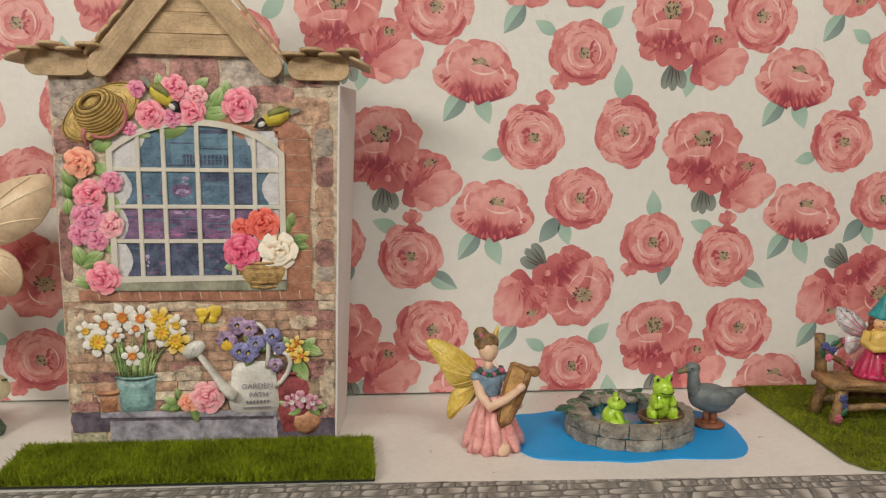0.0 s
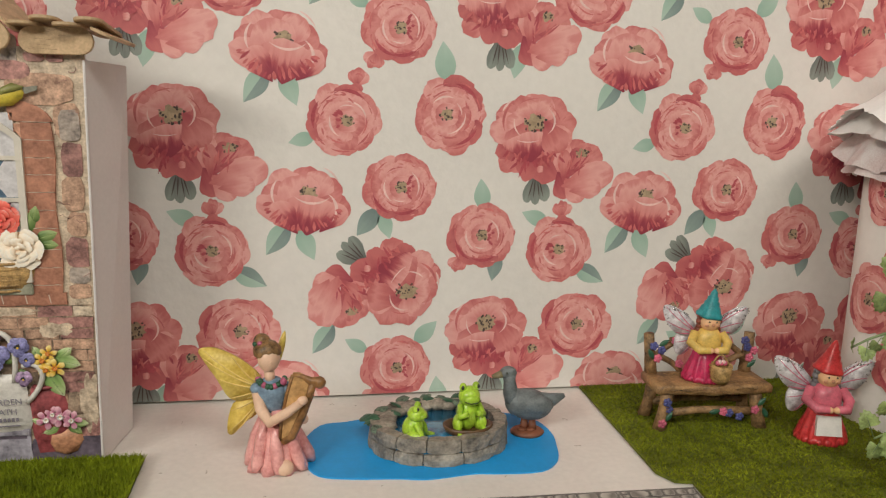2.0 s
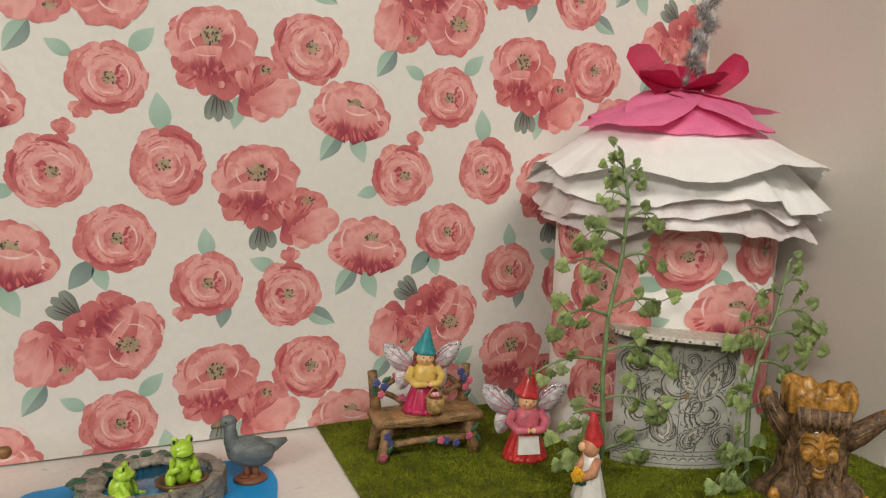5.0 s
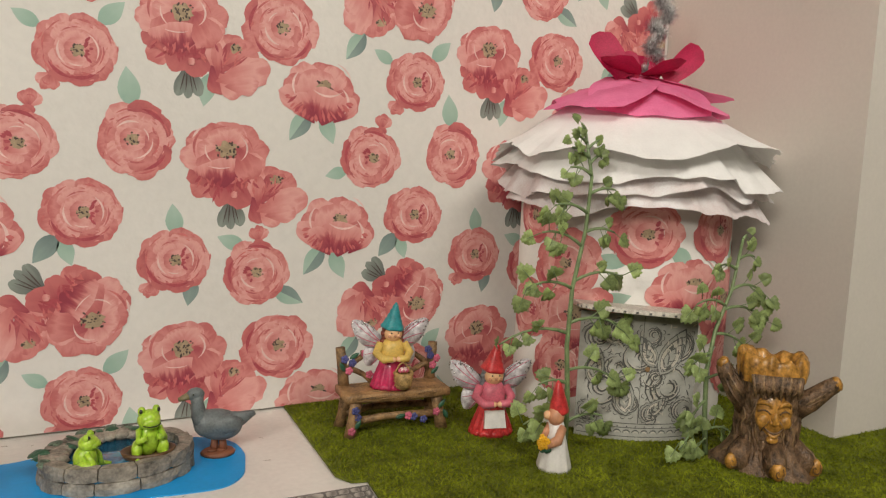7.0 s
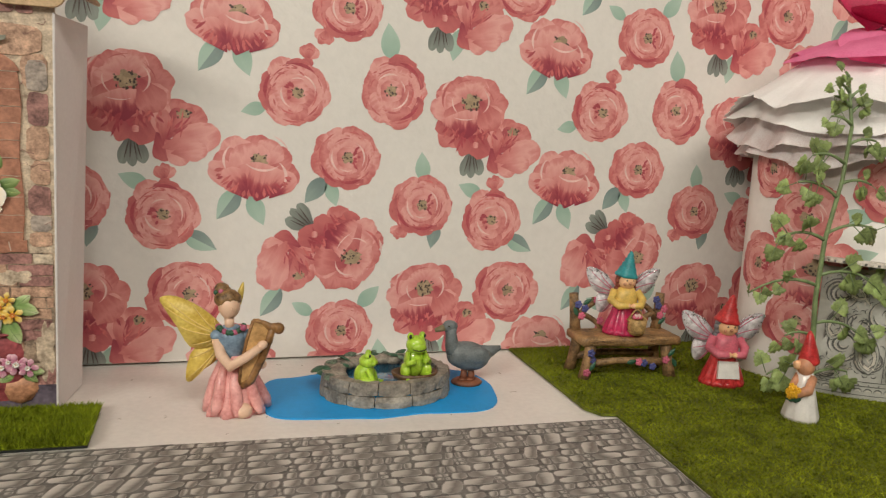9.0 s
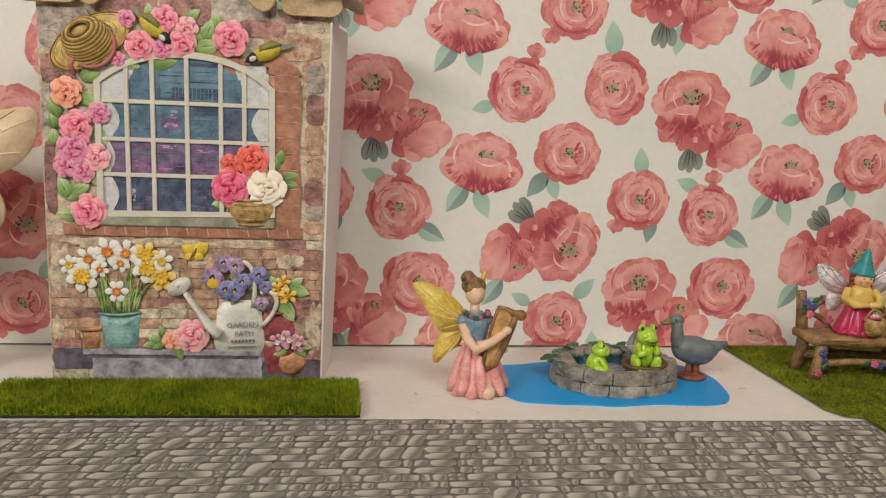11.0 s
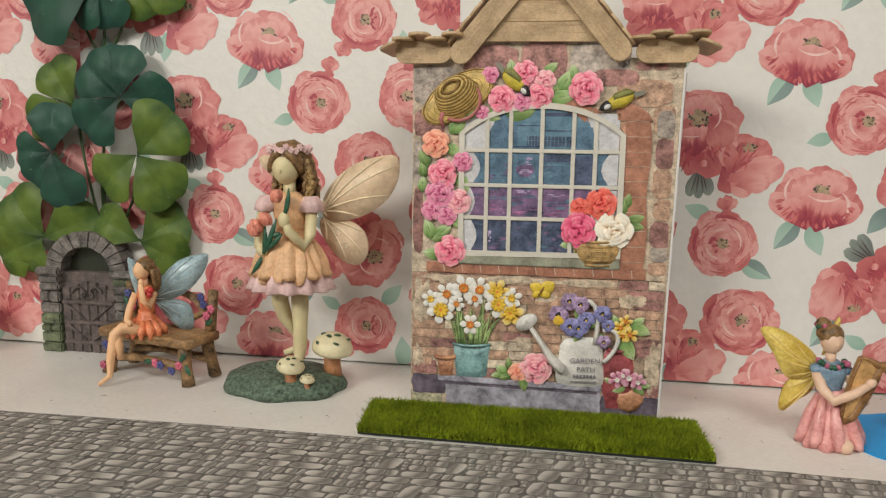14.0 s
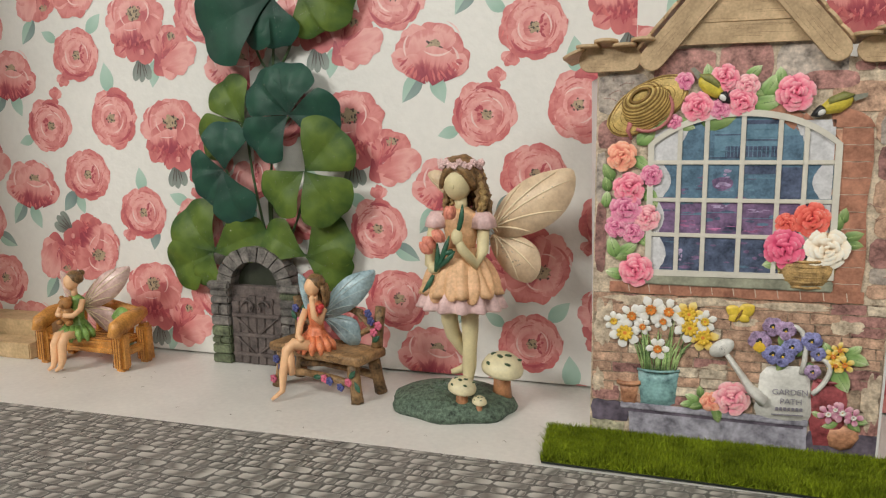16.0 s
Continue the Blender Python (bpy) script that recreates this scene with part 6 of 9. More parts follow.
DUCK_FOOT = mat("rubber_duck_foot", (0.24, 0.085, 0.04), 0.55, 0.15, 110.0, 600.0)
DUCK_BILL = mat("rubber_duck_bill", (0.20, 0.17, 0.09), 0.5, 0.1)
STUMP_BARK = mat("painted_stump_bark", (0.050, 0.030, 0.018), 0.45, 0.5, 140.0, 520.0, tint=(0.165, 0.098, 0.052), bump=0.0028)
STUMP_TAN = mat("painted_tan_bark", (0.15, 0.085, 0.038), 0.5, 0.35, 140.0, 520.0, tint=(0.27, 0.17, 0.085), bump=0.001)
STUMP_GOLD = mat("painted_stump_ochre", (0.34, 0.145, 0.022), 0.35, 0.35, 110.0, 420.0, tint=(0.50, 0.25, 0.05), bump=0.0006, coat=0.3)
DOOR_STONE = mat("resin_door_stone", (0.085, 0.078, 0.072), 0.5, 0.3, 110.0, 400.0, tint=(0.19, 0.172, 0.155), bump=0.001, each=0.15)
DOOR_MOSS = mat("resin_mossy_stone", (0.050, 0.072, 0.030), 0.5, 0.4, 110.0, 400.0, tint=(0.145, 0.170, 0.095), bump=0.001, each=0.15)
GATE = mat("resin_gate", (0.075, 0.06, 0.055), 0.5, 0.3, 110.0, 500.0, tint=(0.14, 0.11, 0.10), bump=0.0006)
CLOVER_STEM = mat("plastic_stem_dark", (0.05, 0.09, 0.03), 0.5, 0.2)
PINE = mat("pine_block", (0.56, 0.38, 0.19), 0.55, 0.14, 40.0, 300.0, tint=(0.66, 0.49, 0.28), bump=0.0003)


def wing(s, pts, m, vein, y, thick=0.0016, root=(0, 0), veins=5, at=Matrix()):
    """A moulded wing, outline in x, z, with raised veins that fan out from the root."""
    n = len(pts)
    cx, cz = sum(p[0] for p in pts) / n, sum(p[1] for p in pts) / n
    rim = []
    for i in range(n):
        p0, p1, p2, p3 = (Vector(pts[(i + k) % n]) for k in (-1, 0, 1, 2))
        for t in (0, 0.33, 0.66):
            rim.append(0.5 * (2 * p1 + (p2 - p0) * t + (2 * p0 - 5 * p1 + 4 * p2 - p3) * t * t + (3 * p1 - p0 - 3 * p2 + p3) * t ** 3))
    k = len(rim)
    vs = [at @ Vector((p.x, y - thick, p.y)) for p in rim] + [at @ Vector((p.x, y + thick, p.y)) for p in rim]
    mid = [at @ Vector((cx, y - thick * 1.6, cz)), at @ Vector((cx, y + thick * 1.6, cz))]
    fs = [(i, (i + 1) % k, 2 * k) for i in range(k)] + [((i + 1) % k + k, i + k, 2 * k + 1) for i in range(k)] + [(i + k, (i + 1) % k + k, (i + 1) % k, i) for i in range(k)]
    s.add(vs + mid, fs, m)
    for i in range(veins):
        tip = rim[int((i + 0.5) * k / veins) % k]
        a, b = Vector((root[0], root[1])), Vector(tip) * 0.94 + Vector((cx, cz)) * 0.06
        bow = (a + b) / 2 + Vector((-(b - a).y, (b - a).x)) * 0.10
        s.tube([at @ Vector((p.x, y - thick * 1.35, p.y)) for p in curve((*a, 0), (*bow, 0), (*b, 0), 6)], [thick * 0.5] * 4 + [thick * 0.35, thick * 0.2], vein, seg=5)


def flower_dot(s, c, r, m):
    for i in range(5):
        a = i * 1.2566
        s.ball((c[0] + r * 0.6 * math.cos(a), c[1], c[2] + r * 0.6 * math.sin(a)), (r * 0.52, r * 0.4, r * 0.52), m, seg=7, rings=5)
    s.ball((c[0], c[1] - r * 0.3, c[2]), r * 0.3, m, seg=6, rings=4)


# ---- tall fairy on a mossy base ----
def tall_fairy():
    s = Shape()
    s.lathe([(0.0565, 0.0), (0.0585, 0.004), (0.056, 0.010), (0.046, 0.0155), (0.028, 0.018), (0.002, 0.0185)], MOSS_GREEN, (-0.006, 0, 0), 40, (1, 0.74), 7, 0.05)
    rr = random.Random(8)
    for _ in range(620):
        a, d = rr.uniform(0, 6.28), math.sqrt(rr.random()) * 0.95
        z = 0.0175 - 0.012 * d ** 3
        s.ball((-0.006 + 0.055 * d * math.cos(a), 0.041 * d * math.sin(a), z), (rr.uniform(0.0012, 0.0046), rr.uniform(0.0006, 0.0012), 0.0022), MOSS_GREEN if _ % 6 else LAVENDER_GREY, (rr.uniform(-50, 50), rr.uniform(-50, 50), rr.uniform(0, 180)), seg=6, rings=4)
    # legs
    s.tube([(0.0105, 0, 0.104), (0.011, -0.001, 0.075), (0.0105, 0, 0.062), (0.0095, 0.001, 0.04), (0.0085, 0, 0.027), (0.004, -0.008, 0.0205), (-0.001, -0.015, 0.019)], [0.0088, 0.0078, 0.0068, 0.0066, 0.0048, 0.0046, 0.003], SKIN_PALE, seg=12)
    s.tube([(-0.009, 0.004, 0.104), (-0.0095, 0.003, 0.082), (-0.007, 0.006, 0.068), (0.002, 0.014, 0.05), (0.007, 0.018, 0.04), (-0.002, 0.016, 0.031), (-0.011, 0.012, 0.029)], [0.0088, 0.0078, 0.007, 0.0058, 0.0046, 0.0042, 0.0025], SKIN_PALE, seg=12)
    # skirt and bodice
    s.lathe([(0.0135, 0.148), (0.018, 0.140), (0.027, 0.122), (0.0345, 0.106), (0.038, 0.097), (0.036, 0.0955), (0.028, 0.104), (0.012, 0.12)], LAVENDER, (0.003, 0, 0), 66, (1, 0.85), 13, 0.13)
    s.lathe([(0.0130, 0.150), (0.0185, 0.142), (0.027, 0.126), (0.0335, 0.113), (0.0345, 0.109), (0.030, 0.111), (0.012, 0.13)], PEACH, (0.003, -0.001, 0), 66, (1, 0.88), 9, 0.15, turn=1.0)
    for k in range(11):
        a = math.radians(k * 32.7 + 8)
        s.ball((0.003 + 0.0235 * math.cos(a), -0.001 + 0.0205 * math.sin(a), 0.1255 - 0.003 * (k % 2)), (0.0095, 0.0040, 0.0215), PEACH, (28 * math.sin(a), -28 * math.cos(a), 0), seg=12, rings=9)
    s.lathe([(0.0128, 0.146), (0.0135, 0.155), (0.0165, 0.170), (0.0150, 0.180), (0.006, 0.186)], PEACH, (0.003, 0, 0), 24, (1, 0.75))
    s.tube([(0.003, 0, 0.182), (0.003, -0.001, 0.194)], [0.0062, 0.0056], SKIN_PALE)
    for x in (-0.0185, 0.0235):
        s.lathe([(0.006, 0.007), (0.0102, 0.001), (0.0112, -0.006), (0.006, -0.008)], LAVENDER, (x, -0.001, 0.1745), 20, folds=7, depth=0.12)
    # arms
    s.tube([(-0.021, -0.002, 0.168), (-0.0235, -0.006, 0.152), (-0.0225, -0.012, 0.136), (-0.012, -0.018, 0.131)], [0.0055, 0.0052, 0.0050, 0.0042], SKIN_PALE)
    s.tube([(0.024, -0.002, 0.168), (0.0245, -0.008, 0.148), (0.020, -0.014, 0.137), (0.009, -0.021, 0.152), (0.005, -0.022, 0.163)], [0.0055, 0.0054, 0.0052, 0.0044, 0.0030], SKIN_PALE)
    s.ball((0.0055, -0.0225, 0.162), (0.0052, 0.0042, 0.0072), SKIN_PALE)
    s.ball((-0.0165, -0.019, 0.133), (0.0062, 0.0042, 0.005), SKIN_PALE)
    # head and hair
    s.ball((0.001, -0.003, 0.2075), (0.0125, 0.0135, 0.0160), SKIN_PALE, seg=20, rings=14)
    s.ball((0.0005, -0.0160, 0.2045), (0.0012, 0.0014, 0.0020), SKIN_PALE, seg=8, rings=6)
    s.ball((0.0030, 0.0030, 0.2150), (0.0178, 0.0170, 0.0165), HAIR_BROWN, seg=22, rings=14, lump=0.15)
    rr = random.Random(4)
    for i in range(64):
        a = rr.uniform(-0.55, 3.75)
        x, y = 0.004 + 0.017 * math.cos(a), 0.004 + 0.014 * math.sin(a)
        z0, z1 = rr.uniform(0.206, 0.222), rr.uniform(0.174, 0.188)
        bx = x + rr.uniform(-0.002, 0.007)
        s.tube([q + Vector((0.0016 * math.sin(9 * n + i), 0.0010 * math.cos(9 * n + i), 0)) for n, q in enumerate(curve((x * 0.9, y * 0.9, z0), (bx + 0.004, y, (z0 + z1) / 2), (bx, y - 0.002, z1), 11))], [0.0024] * 8 + [0.0022, 0.0018, 0.001], HAIR_BROWN if i % 4 else HAIR_GOLD, seg=6)
    for sx in (-1, 1):
        s.tube(curve((0.002, -0.012, 0.222), (0.003 + sx * 0.011, -0.0145, 0.219), (0.002 + sx * 0.0155, -0.006, 0.203), 6), [0.0028, 0.0036, 0.0036, 0.0034, 0.003, 0.002], HAIR_BROWN, seg=7)
    for i in range(15):
        a = math.radians(-175 + i * 13.5)
        flower_dot(s, (0.003 + 0.0182 * math.cos(a), 0.001 + 0.0165 * math.sin(a), 0.2235 + 0.002 * math.sin(i * 2.0)), 0.0030, LAVENDER)
    # tulips
    for x, z, l in ((-0.019, 0.1565, 0.008), (-0.0105, 0.1625, 0.008), (0.0, 0.183, 0.007), (-0.022, 0.152, 0.007)):
        for k in range(4):
            a = k * 1.57 + 0.5
            s.ball((x + 0.0024 * math.cos(a), -0.0245 + 0.0024 * math.sin(a), z), (0.0034, 0.0034, 0.0062), TULIP, (0, -25 if x < -0.005 else 8, 0), seg=8, rings=6)
    for x0, z0, x1, z1 in ((-0.014, 0.131, -0.001, 0.163), (-0.012, 0.134, 0.004, 0.150), (-0.014, 0.131, -0.012, 0.156), (-0.016, 0.128, -0.026, 0.112), (0.006, 0.165, 0.011, 0.190), (-0.010, 0.140, -0.004, 0.158), (0.002, 0.15, -0.008, 0.147)):
        s.tube(curve((x0, -0.023, z0), ((x0 + x1) / 2 + 0.003, -0.026, (z0 + z1) / 2), (x1, -0.0235, z1), 5), [0.0014, 0.0022, 0.0024, 0.0018, 0.0006], DEEP_GREEN, seg=6, flat=0.5)
    # wings
    cr = lambda pts: [(0.0095 + (x - 334) * 0.0003, 0.239 - y * 0.000273) for x, y in pts]  # noqa: E731
    wing(s, cr([(395, 250), (430, 170), (500, 105), (590, 75), (634, 82), (634, 155), (592, 232), (512, 284), (420, 296)]), WING_PEACH, WING_VEIN, 0.016, 0.0018, cr([(400, 265)])[0], 7)
    wing(s, cr([(400, 285), (470, 292), (526, 330), (540, 395), (512, 446), (455, 432), (405, 370), (388, 320)]), WING_PEACH, WING_VEIN, 0.018, 0.0018, cr([(400, 290)])[0], 6)
    wing(s, cr([(275, 180), (225, 145), (190, 98), (210, 80), (250, 92), (285, 130)]), WING_PEACH, WING_VEIN, 0.020, 0.0018, cr([(290, 180)])[0], 4)
    rr = random.Random(6)
    for _ in range(46):
        t, q = rr.random(), rr.uniform(-1, 1)
        x, y = cr([(430 + 150 * t, 240 - 120 * t + 30 * q)])[0] if rr.random() < 0.5 else cr([(420 + 60 * t, 310 + 90 * t + 25 * q)])[0]
        s.ball((x, 0.0136, y), rr.uniform(0.0003, 0.0006), GLITTER, seg=4, rings=3)
    # toadstools
    for x, y, z, r in ((0.0385, 0.008, 0.0365, 0.0190), (0.0100, -0.026, 0.0275, 0.0125), (0.0265, -0.029, 0.0180, 0.0066)):
        s.lathe([(r * 0.50, -z + 0.010), (r * 0.42, -z * 0.4), (r * 0.40, 0.001)], MUSH_STEM, (x, y, z), 16)
        s.lathe([(r * 0.4, -0.001), (r, 0.0), (r * 1.02, r * 0.16), (r * 0.86, r * 0.52), (r * 0.5, r * 0.78), (r * 0.05, r * 0.86)], MUSH_CREAM, (x, y, z), 24, rot=(8, 10, 0))
        for k in range(6):
            a = math.radians(200 + k * 34)
            u = 0.35 + 0.42 * (k % 2)
            s.ball((x + r * u * 0.98 * math.cos(a), y + r * u * 0.98 * math.sin(a), z + r * (0.86 - 0.62 * u * u)), (r * 0.21, r * 0.17, r * 0.07), SPOT_GREEN, (20, 10, k * 40), seg=8, rings=5)
    return s


tall_fairy().thing("fairy_figurine", "tall resin fairy holding tulips on a mossy base", "figurine", "fairy figurines", at=pose(-0.252, 0.652, 0, 0, 0, 0))


# ---- kneeling fairy with a harp ----
def harp_fairy():
    s = Shape()
    P = lambda x, y: ((x - 300) * 0.000208, (540 - y) * 0.000208)  # noqa: E731
    s.lathe([(0.0225, 0.0), (0.0225, 0.004), (0.0185, 0.014), (0.0145, 0.028), (0.0105, 0.041), (0.0095, 0.046)], PINK_SKIRT, (-0.001, 0, 0), 48, (1.0, 0.8), 9, 0.13)
    for k in range(8):
        a = k * 0.785
        s.tube([(-0.003 + 0.009 * math.cos(a), 0.007 * math.sin(a), 0.041), (-0.002 + 0.015 * math.cos(a), 0.012 * math.sin(a), 0.025), (0.0 + 0.021 * math.cos(a), 0.0175 * math.sin(a), 0.008), (0.0 + 0.0245 * math.cos(a), 0.020 * math.sin(a), 0.002)], [0.0024, 0.0044, 0.0050, 0.0022], PINK_SKIRT, seg=8)
    s.ball((0.004, -0.017, 0.006), (0.007, 0.006, 0.006), SKIN_FAIR, seg=12)
    s.lathe([(0.0092, 0.043), (0.0098, 0.049), (0.0122, 0.058), (0.0118, 0.064), (0.0055, 0.069)], BLUE_BODICE, (-0.005, 0, 0), 20, (1, 0.75))
    for x in (-0.0155, 0.006):
        s.ball((x, -0.001, 0.0615), (0.0050, 0.005, 0.0045), BLUE_BODICE)
    s.tube([(-0.006, -0.001, 0.066), (-0.0065, -0.002, 0.076)], 0.0038, SKIN_FAIR)
    rr = random.Random(3)
    for k in range(11):
        a = math.radians(190 + k * 16)
        s.ball((-0.005 + 0.0095 * math.cos(a), 0.0075 * math.sin(a), 0.0665 + 0.002 * math.cos(a * 2)), (0.0028, 0.0022, 0.0024), DEEP_GREEN if k % 3 else PETAL_ROSE, (0, 0, k * 30), seg=7, rings=5)
    s.ball((0.004, -0.008, 0.0685), 0.0026, PETAL_ROSE, seg=8, rings=6)
    # head
    s.ball((-0.0065, -0.002, 0.0845), (0.0082, 0.0088, 0.0100), SKIN_FAIR, seg=18, rings=12)
    s.ball((-0.0045, -0.0104, 0.0835), (0.0008, 0.0010, 0.0012), SKIN_FAIR, seg=6, rings=5)
    s.ball((-0.0075, 0.0005, 0.0895), (0.0100, 0.0100, 0.0082), HAIR_BROWN, seg=18, rings=12, lump=0.12)
    s.ball((-0.0115, 0.004, 0.0965), (0.0058, 0.0055, 0.0048), HAIR_BROWN, seg=12, lump=0.2)
    for k in range(7):
        s.ball((-0.0115 + 0.0052 * math.cos(k * 0.9), 0.003 + 0.005 * math.sin(k * 0.9), 0.0945 + 0.001 * (k % 2)), 0.0021, (DEEP_GREEN, PETAL_ROSE)[k % 2], seg=6, rings=5)
    # harp
    board = [P(*p) for p in ((352, 178), (372, 176), (412, 198), (400, 260), (372, 330), (338, 410), (318, 424), (304, 412), (312, 340), (330, 250))]
    s.plate(board, 0.006, HARP_TAN, pose(0, -0.008, 0, 90, 0, 0))
    s.tube([(P(*p)[0], -0.0135, P(*p)[1]) for p in ((304, 418), (312, 340), (330, 250), (352, 178))], 0.0013, HARP_BROWN, seg=7)
    s.tube([(P(*p)[0], -0.0125, P(*p)[1]) for p in ((312, 424), (345, 405), (382, 325), (408, 255), (420, 205))], [0.0030, 0.0034, 0.0034, 0.0032, 0.0032], HARP_BROWN, seg=9)
    s.tube([(P(*p)[0], -0.0125, P(*p)[1]) for p in ((352, 178), (385, 186), (412, 204), (440, 206), (456, 214))], [0.0016, 0.002, 0.0032, 0.0040, 0.0030], HARP_BROWN, seg=9)
    s.ball((P(444, 210)[0], -0.0125, P(444, 210)[1]), 0.0045, HARP_BROWN, seg=10, rings=7)
    # arms
    s.tube([(-0.0155, -0.001, 0.0595), (-0.0125, -0.008, 0.048), (-0.0055, -0.015, 0.0405), (0.006, -0.020, 0.049), (0.0160, -0.019, 0.0560)], [0.0042, 0.0042, 0.0042, 0.0036, 0.0030], SKIN_FAIR, seg=10)
    s.ball((0.0175, -0.0185, 0.0575), (0.0042, 0.003, 0.0034), SKIN_FAIR, (0, -30, 0))
    s.tube([(0.0075, -0.001, 0.0595), (0.013, -0.003, 0.048), (0.0175, -0.006, 0.041)], [0.0040, 0.0038, 0.0034], SKIN_FAIR)
    s.ball((0.0180, -0.009, 0.0395), (0.0036, 0.0034, 0.0036), SKIN_FAIR)
    wing(s, [P(*p) for p in ((28, 108), (85, 104), (170, 148), (238, 215), (235, 275), (190, 297), (130, 292), (85, 215), (45, 150))], WING_YELLOW, VEIN_GOLD, 0.006, 0.0013, P(245, 255), 8)
    wing(s, [P(*p) for p in ((150, 302), (238, 285), (222, 350), (172, 388), (138, 426), (116, 420), (122, 355))], WING_YELLOW, VEIN_GOLD, 0.007, 0.0013, P(240, 280), 6)
    wing(s, [P(*p) for p in ((270, 215), (292, 120), (318, 62), (322, 100), (305, 165))], WING_YELLOW, VEIN_GOLD, 0.016, 0.0012, P(270, 200), 3)
    return s


harp_fairy().thing("fairy_figurine", "kneeling resin fairy with yellow wings playing a wooden harp", "figurine", "fairy figurines", at=pose(0.2105, 0.607, 0))


# ---- fairies seated on benches ----
def seated_fairy(dress, hair, wing_mat, vein_mat, bear):
    """Origin at the seat, looking out towards -y and a little to -x."""
    s = Shape()
    k = 1.0
    s.lathe([(0.0165, -0.001), (0.0175, 0.003), (0.0140, 0.010), (0.0085, 0.018), (0.0080, 0.022)], dress, (0, 0, 0), 36, (1.0, 0.85), 8, 0.10)
    for i in range(9):
        a = math.radians(150 + i * 27)
        s.tube([(0.010 * math.cos(a), 0.009 * math.sin(a), 0.012), (0.017 * math.cos(a), 0.015 * math.sin(a), 0.004), (0.020 * math.cos(a), 0.0175 * math.sin(a), -0.0015 if math.sin(a) > -0.3 else -0.004)], [0.003, 0.0042, 0.0014], dress, seg=7)
    s.lathe([(0.0078, 0.018), (0.0076, 0.024), (0.0098, 0.036), (0.0090, 0.042), (0.004, 0.046)], dress, (0.001, 0, 0), 18, (1, 0.75))
    s.tube([(0.001, -0.001, 0.043), (0.001, -0.002, 0.053)], 0.0033, SKIN)
    s.ball((0.000, -0.004, 0.0605), (0.0074, 0.0080, 0.0092), SKIN, seg=18, rings=12)
    s.ball((-0.001, -0.0118, 0.0595), (0.0007, 0.0009, 0.0011), SKIN, seg=6, rings=5)
    s.ball((0.0015, -0.0002, 0.0645), (0.0092, 0.0092, 0.0082), hair, seg=18, rings=12, lump=0.12)
    if bear:
        s.ball((0.005, 0.006, 0.069), (0.004, 0.004, 0.0035), hair)
    else:
        for i in range(12):
            a = math.radians(-20 + i * 18)
            s.tube(curve((0.002 + 0.008 * math.cos(a), 0.001 + 0.008 * math.sin(a), 0.062), (0.002 + 0.011 * math.cos(a), 0.002 + 0.010 * math.sin(a), 0.053), (0.003 + 0.009 * math.cos(a), 0.002 + 0.008 * math.sin(a), 0.041), 5), [0.0026, 0.0028, 0.0026, 0.002, 0.0008], hair, seg=6)
    if bear:
        for x in (-0.0055, 0.0045):
            s.tube([(x, -0.010, 0.004), (x - 0.001, -0.022, 0.004), (x - 0.002, -0.026, -0.004), (x - 0.003, -0.0265, -0.021), (x - 0.004, -0.029, -0.0285), (x - 0.006, -0.034, -0.031)], [0.0052, 0.0050, 0.0047, 0.0040, 0.0028, 0.0015], SKIN, seg=10)
        s.ball((0, -0.013, 0.026), (0.0078, 0.0065, 0.0095), TEDDY, lump=0.1)
        s.ball((0, -0.014, 0.039), 0.0068, TEDDY, lump=0.1)
        s.ball((0, -0.0205, 0.0375), (0.0028, 0.002, 0.0024), TEDDY)
        for x in (-0.0055, 0.0055):
            s.ball((x, -0.013, 0.0445), 0.0024, TEDDY)
            s.ball((x * 1.1, -0.017, 0.018), (0.0035, 0.0045, 0.003), TEDDY)
        for x in (-1, 1):
            s.tube([(0.0105 * x, -0.001, 0.040), (0.0135 * x, -0.008, 0.031), (0.010 * x, -0.016, 0.026), (0.002 * x, -0.0205, 0.027)], [0.0032, 0.0032, 0.003, 0.0024], SKIN)
    else:
        s.tube([(0.004, -0.010, 0.004), (-0.012, -0.022, 0.008), (-0.0155, -0.027, 0.003), (-0.019, -0.030, -0.020), (-0.020, -0.031, -0.037), (-0.026, -0.040, -0.0435)], [0.0055, 0.0052, 0.0048, 0.0040, 0.0028, 0.0016], SKIN, seg=10)
        s.tube([(-0.006, -0.010, 0.004), (-0.017, -0.022, 0.004), (-0.013, -0.026, -0.006), (-0.013, -0.024, -0.022)], [0.0052, 0.0050, 0.0044, 0.003], SKIN, seg=10)
        s.tube([(-0.008, -0.004, 0.038), (-0.011, -0.010, 0.024), (-0.009, -0.017, 0.014), (-0.002, -0.021, 0.012)], [0.0034, 0.0034, 0.0032, 0.0026], SKIN)
        s.tube([(0.0105, -0.001, 0.039), (0.0105, -0.010, 0.028), (0.008, -0.0145, 0.034), (0.0045, -0.0125, 0.049)], [0.0034, 0.0034, 0.003, 0.0024], SKIN)
        s.ball((0.0045, -0.0115, 0.050), (0.003, 0.0028, 0.004), SKIN)
        for x, z in ((0.0125, 0.043), (0.0085, 0.041), (0.011, 0.039)):
            s.ball((x, -0.009, z), 0.003, RED_CLOTH, seg=8, rings=6)
    out = Matrix.Rotation(math.radians(20), 4, "Z")
    back = [(0.004, 0.030), (0.012, 0.050), (0.030, 0.068), (0.050, 0.074), (0.058, 0.073), (0.054, 0.058), (0.040, 0.040), (0.022, 0.030)]
    low = [(0.005, 0.030), (0.022, 0.030), (0.038, 0.024), (0.042, 0.008), (0.038, -0.002), (0.026, 0.002), (0.012, 0.018)]
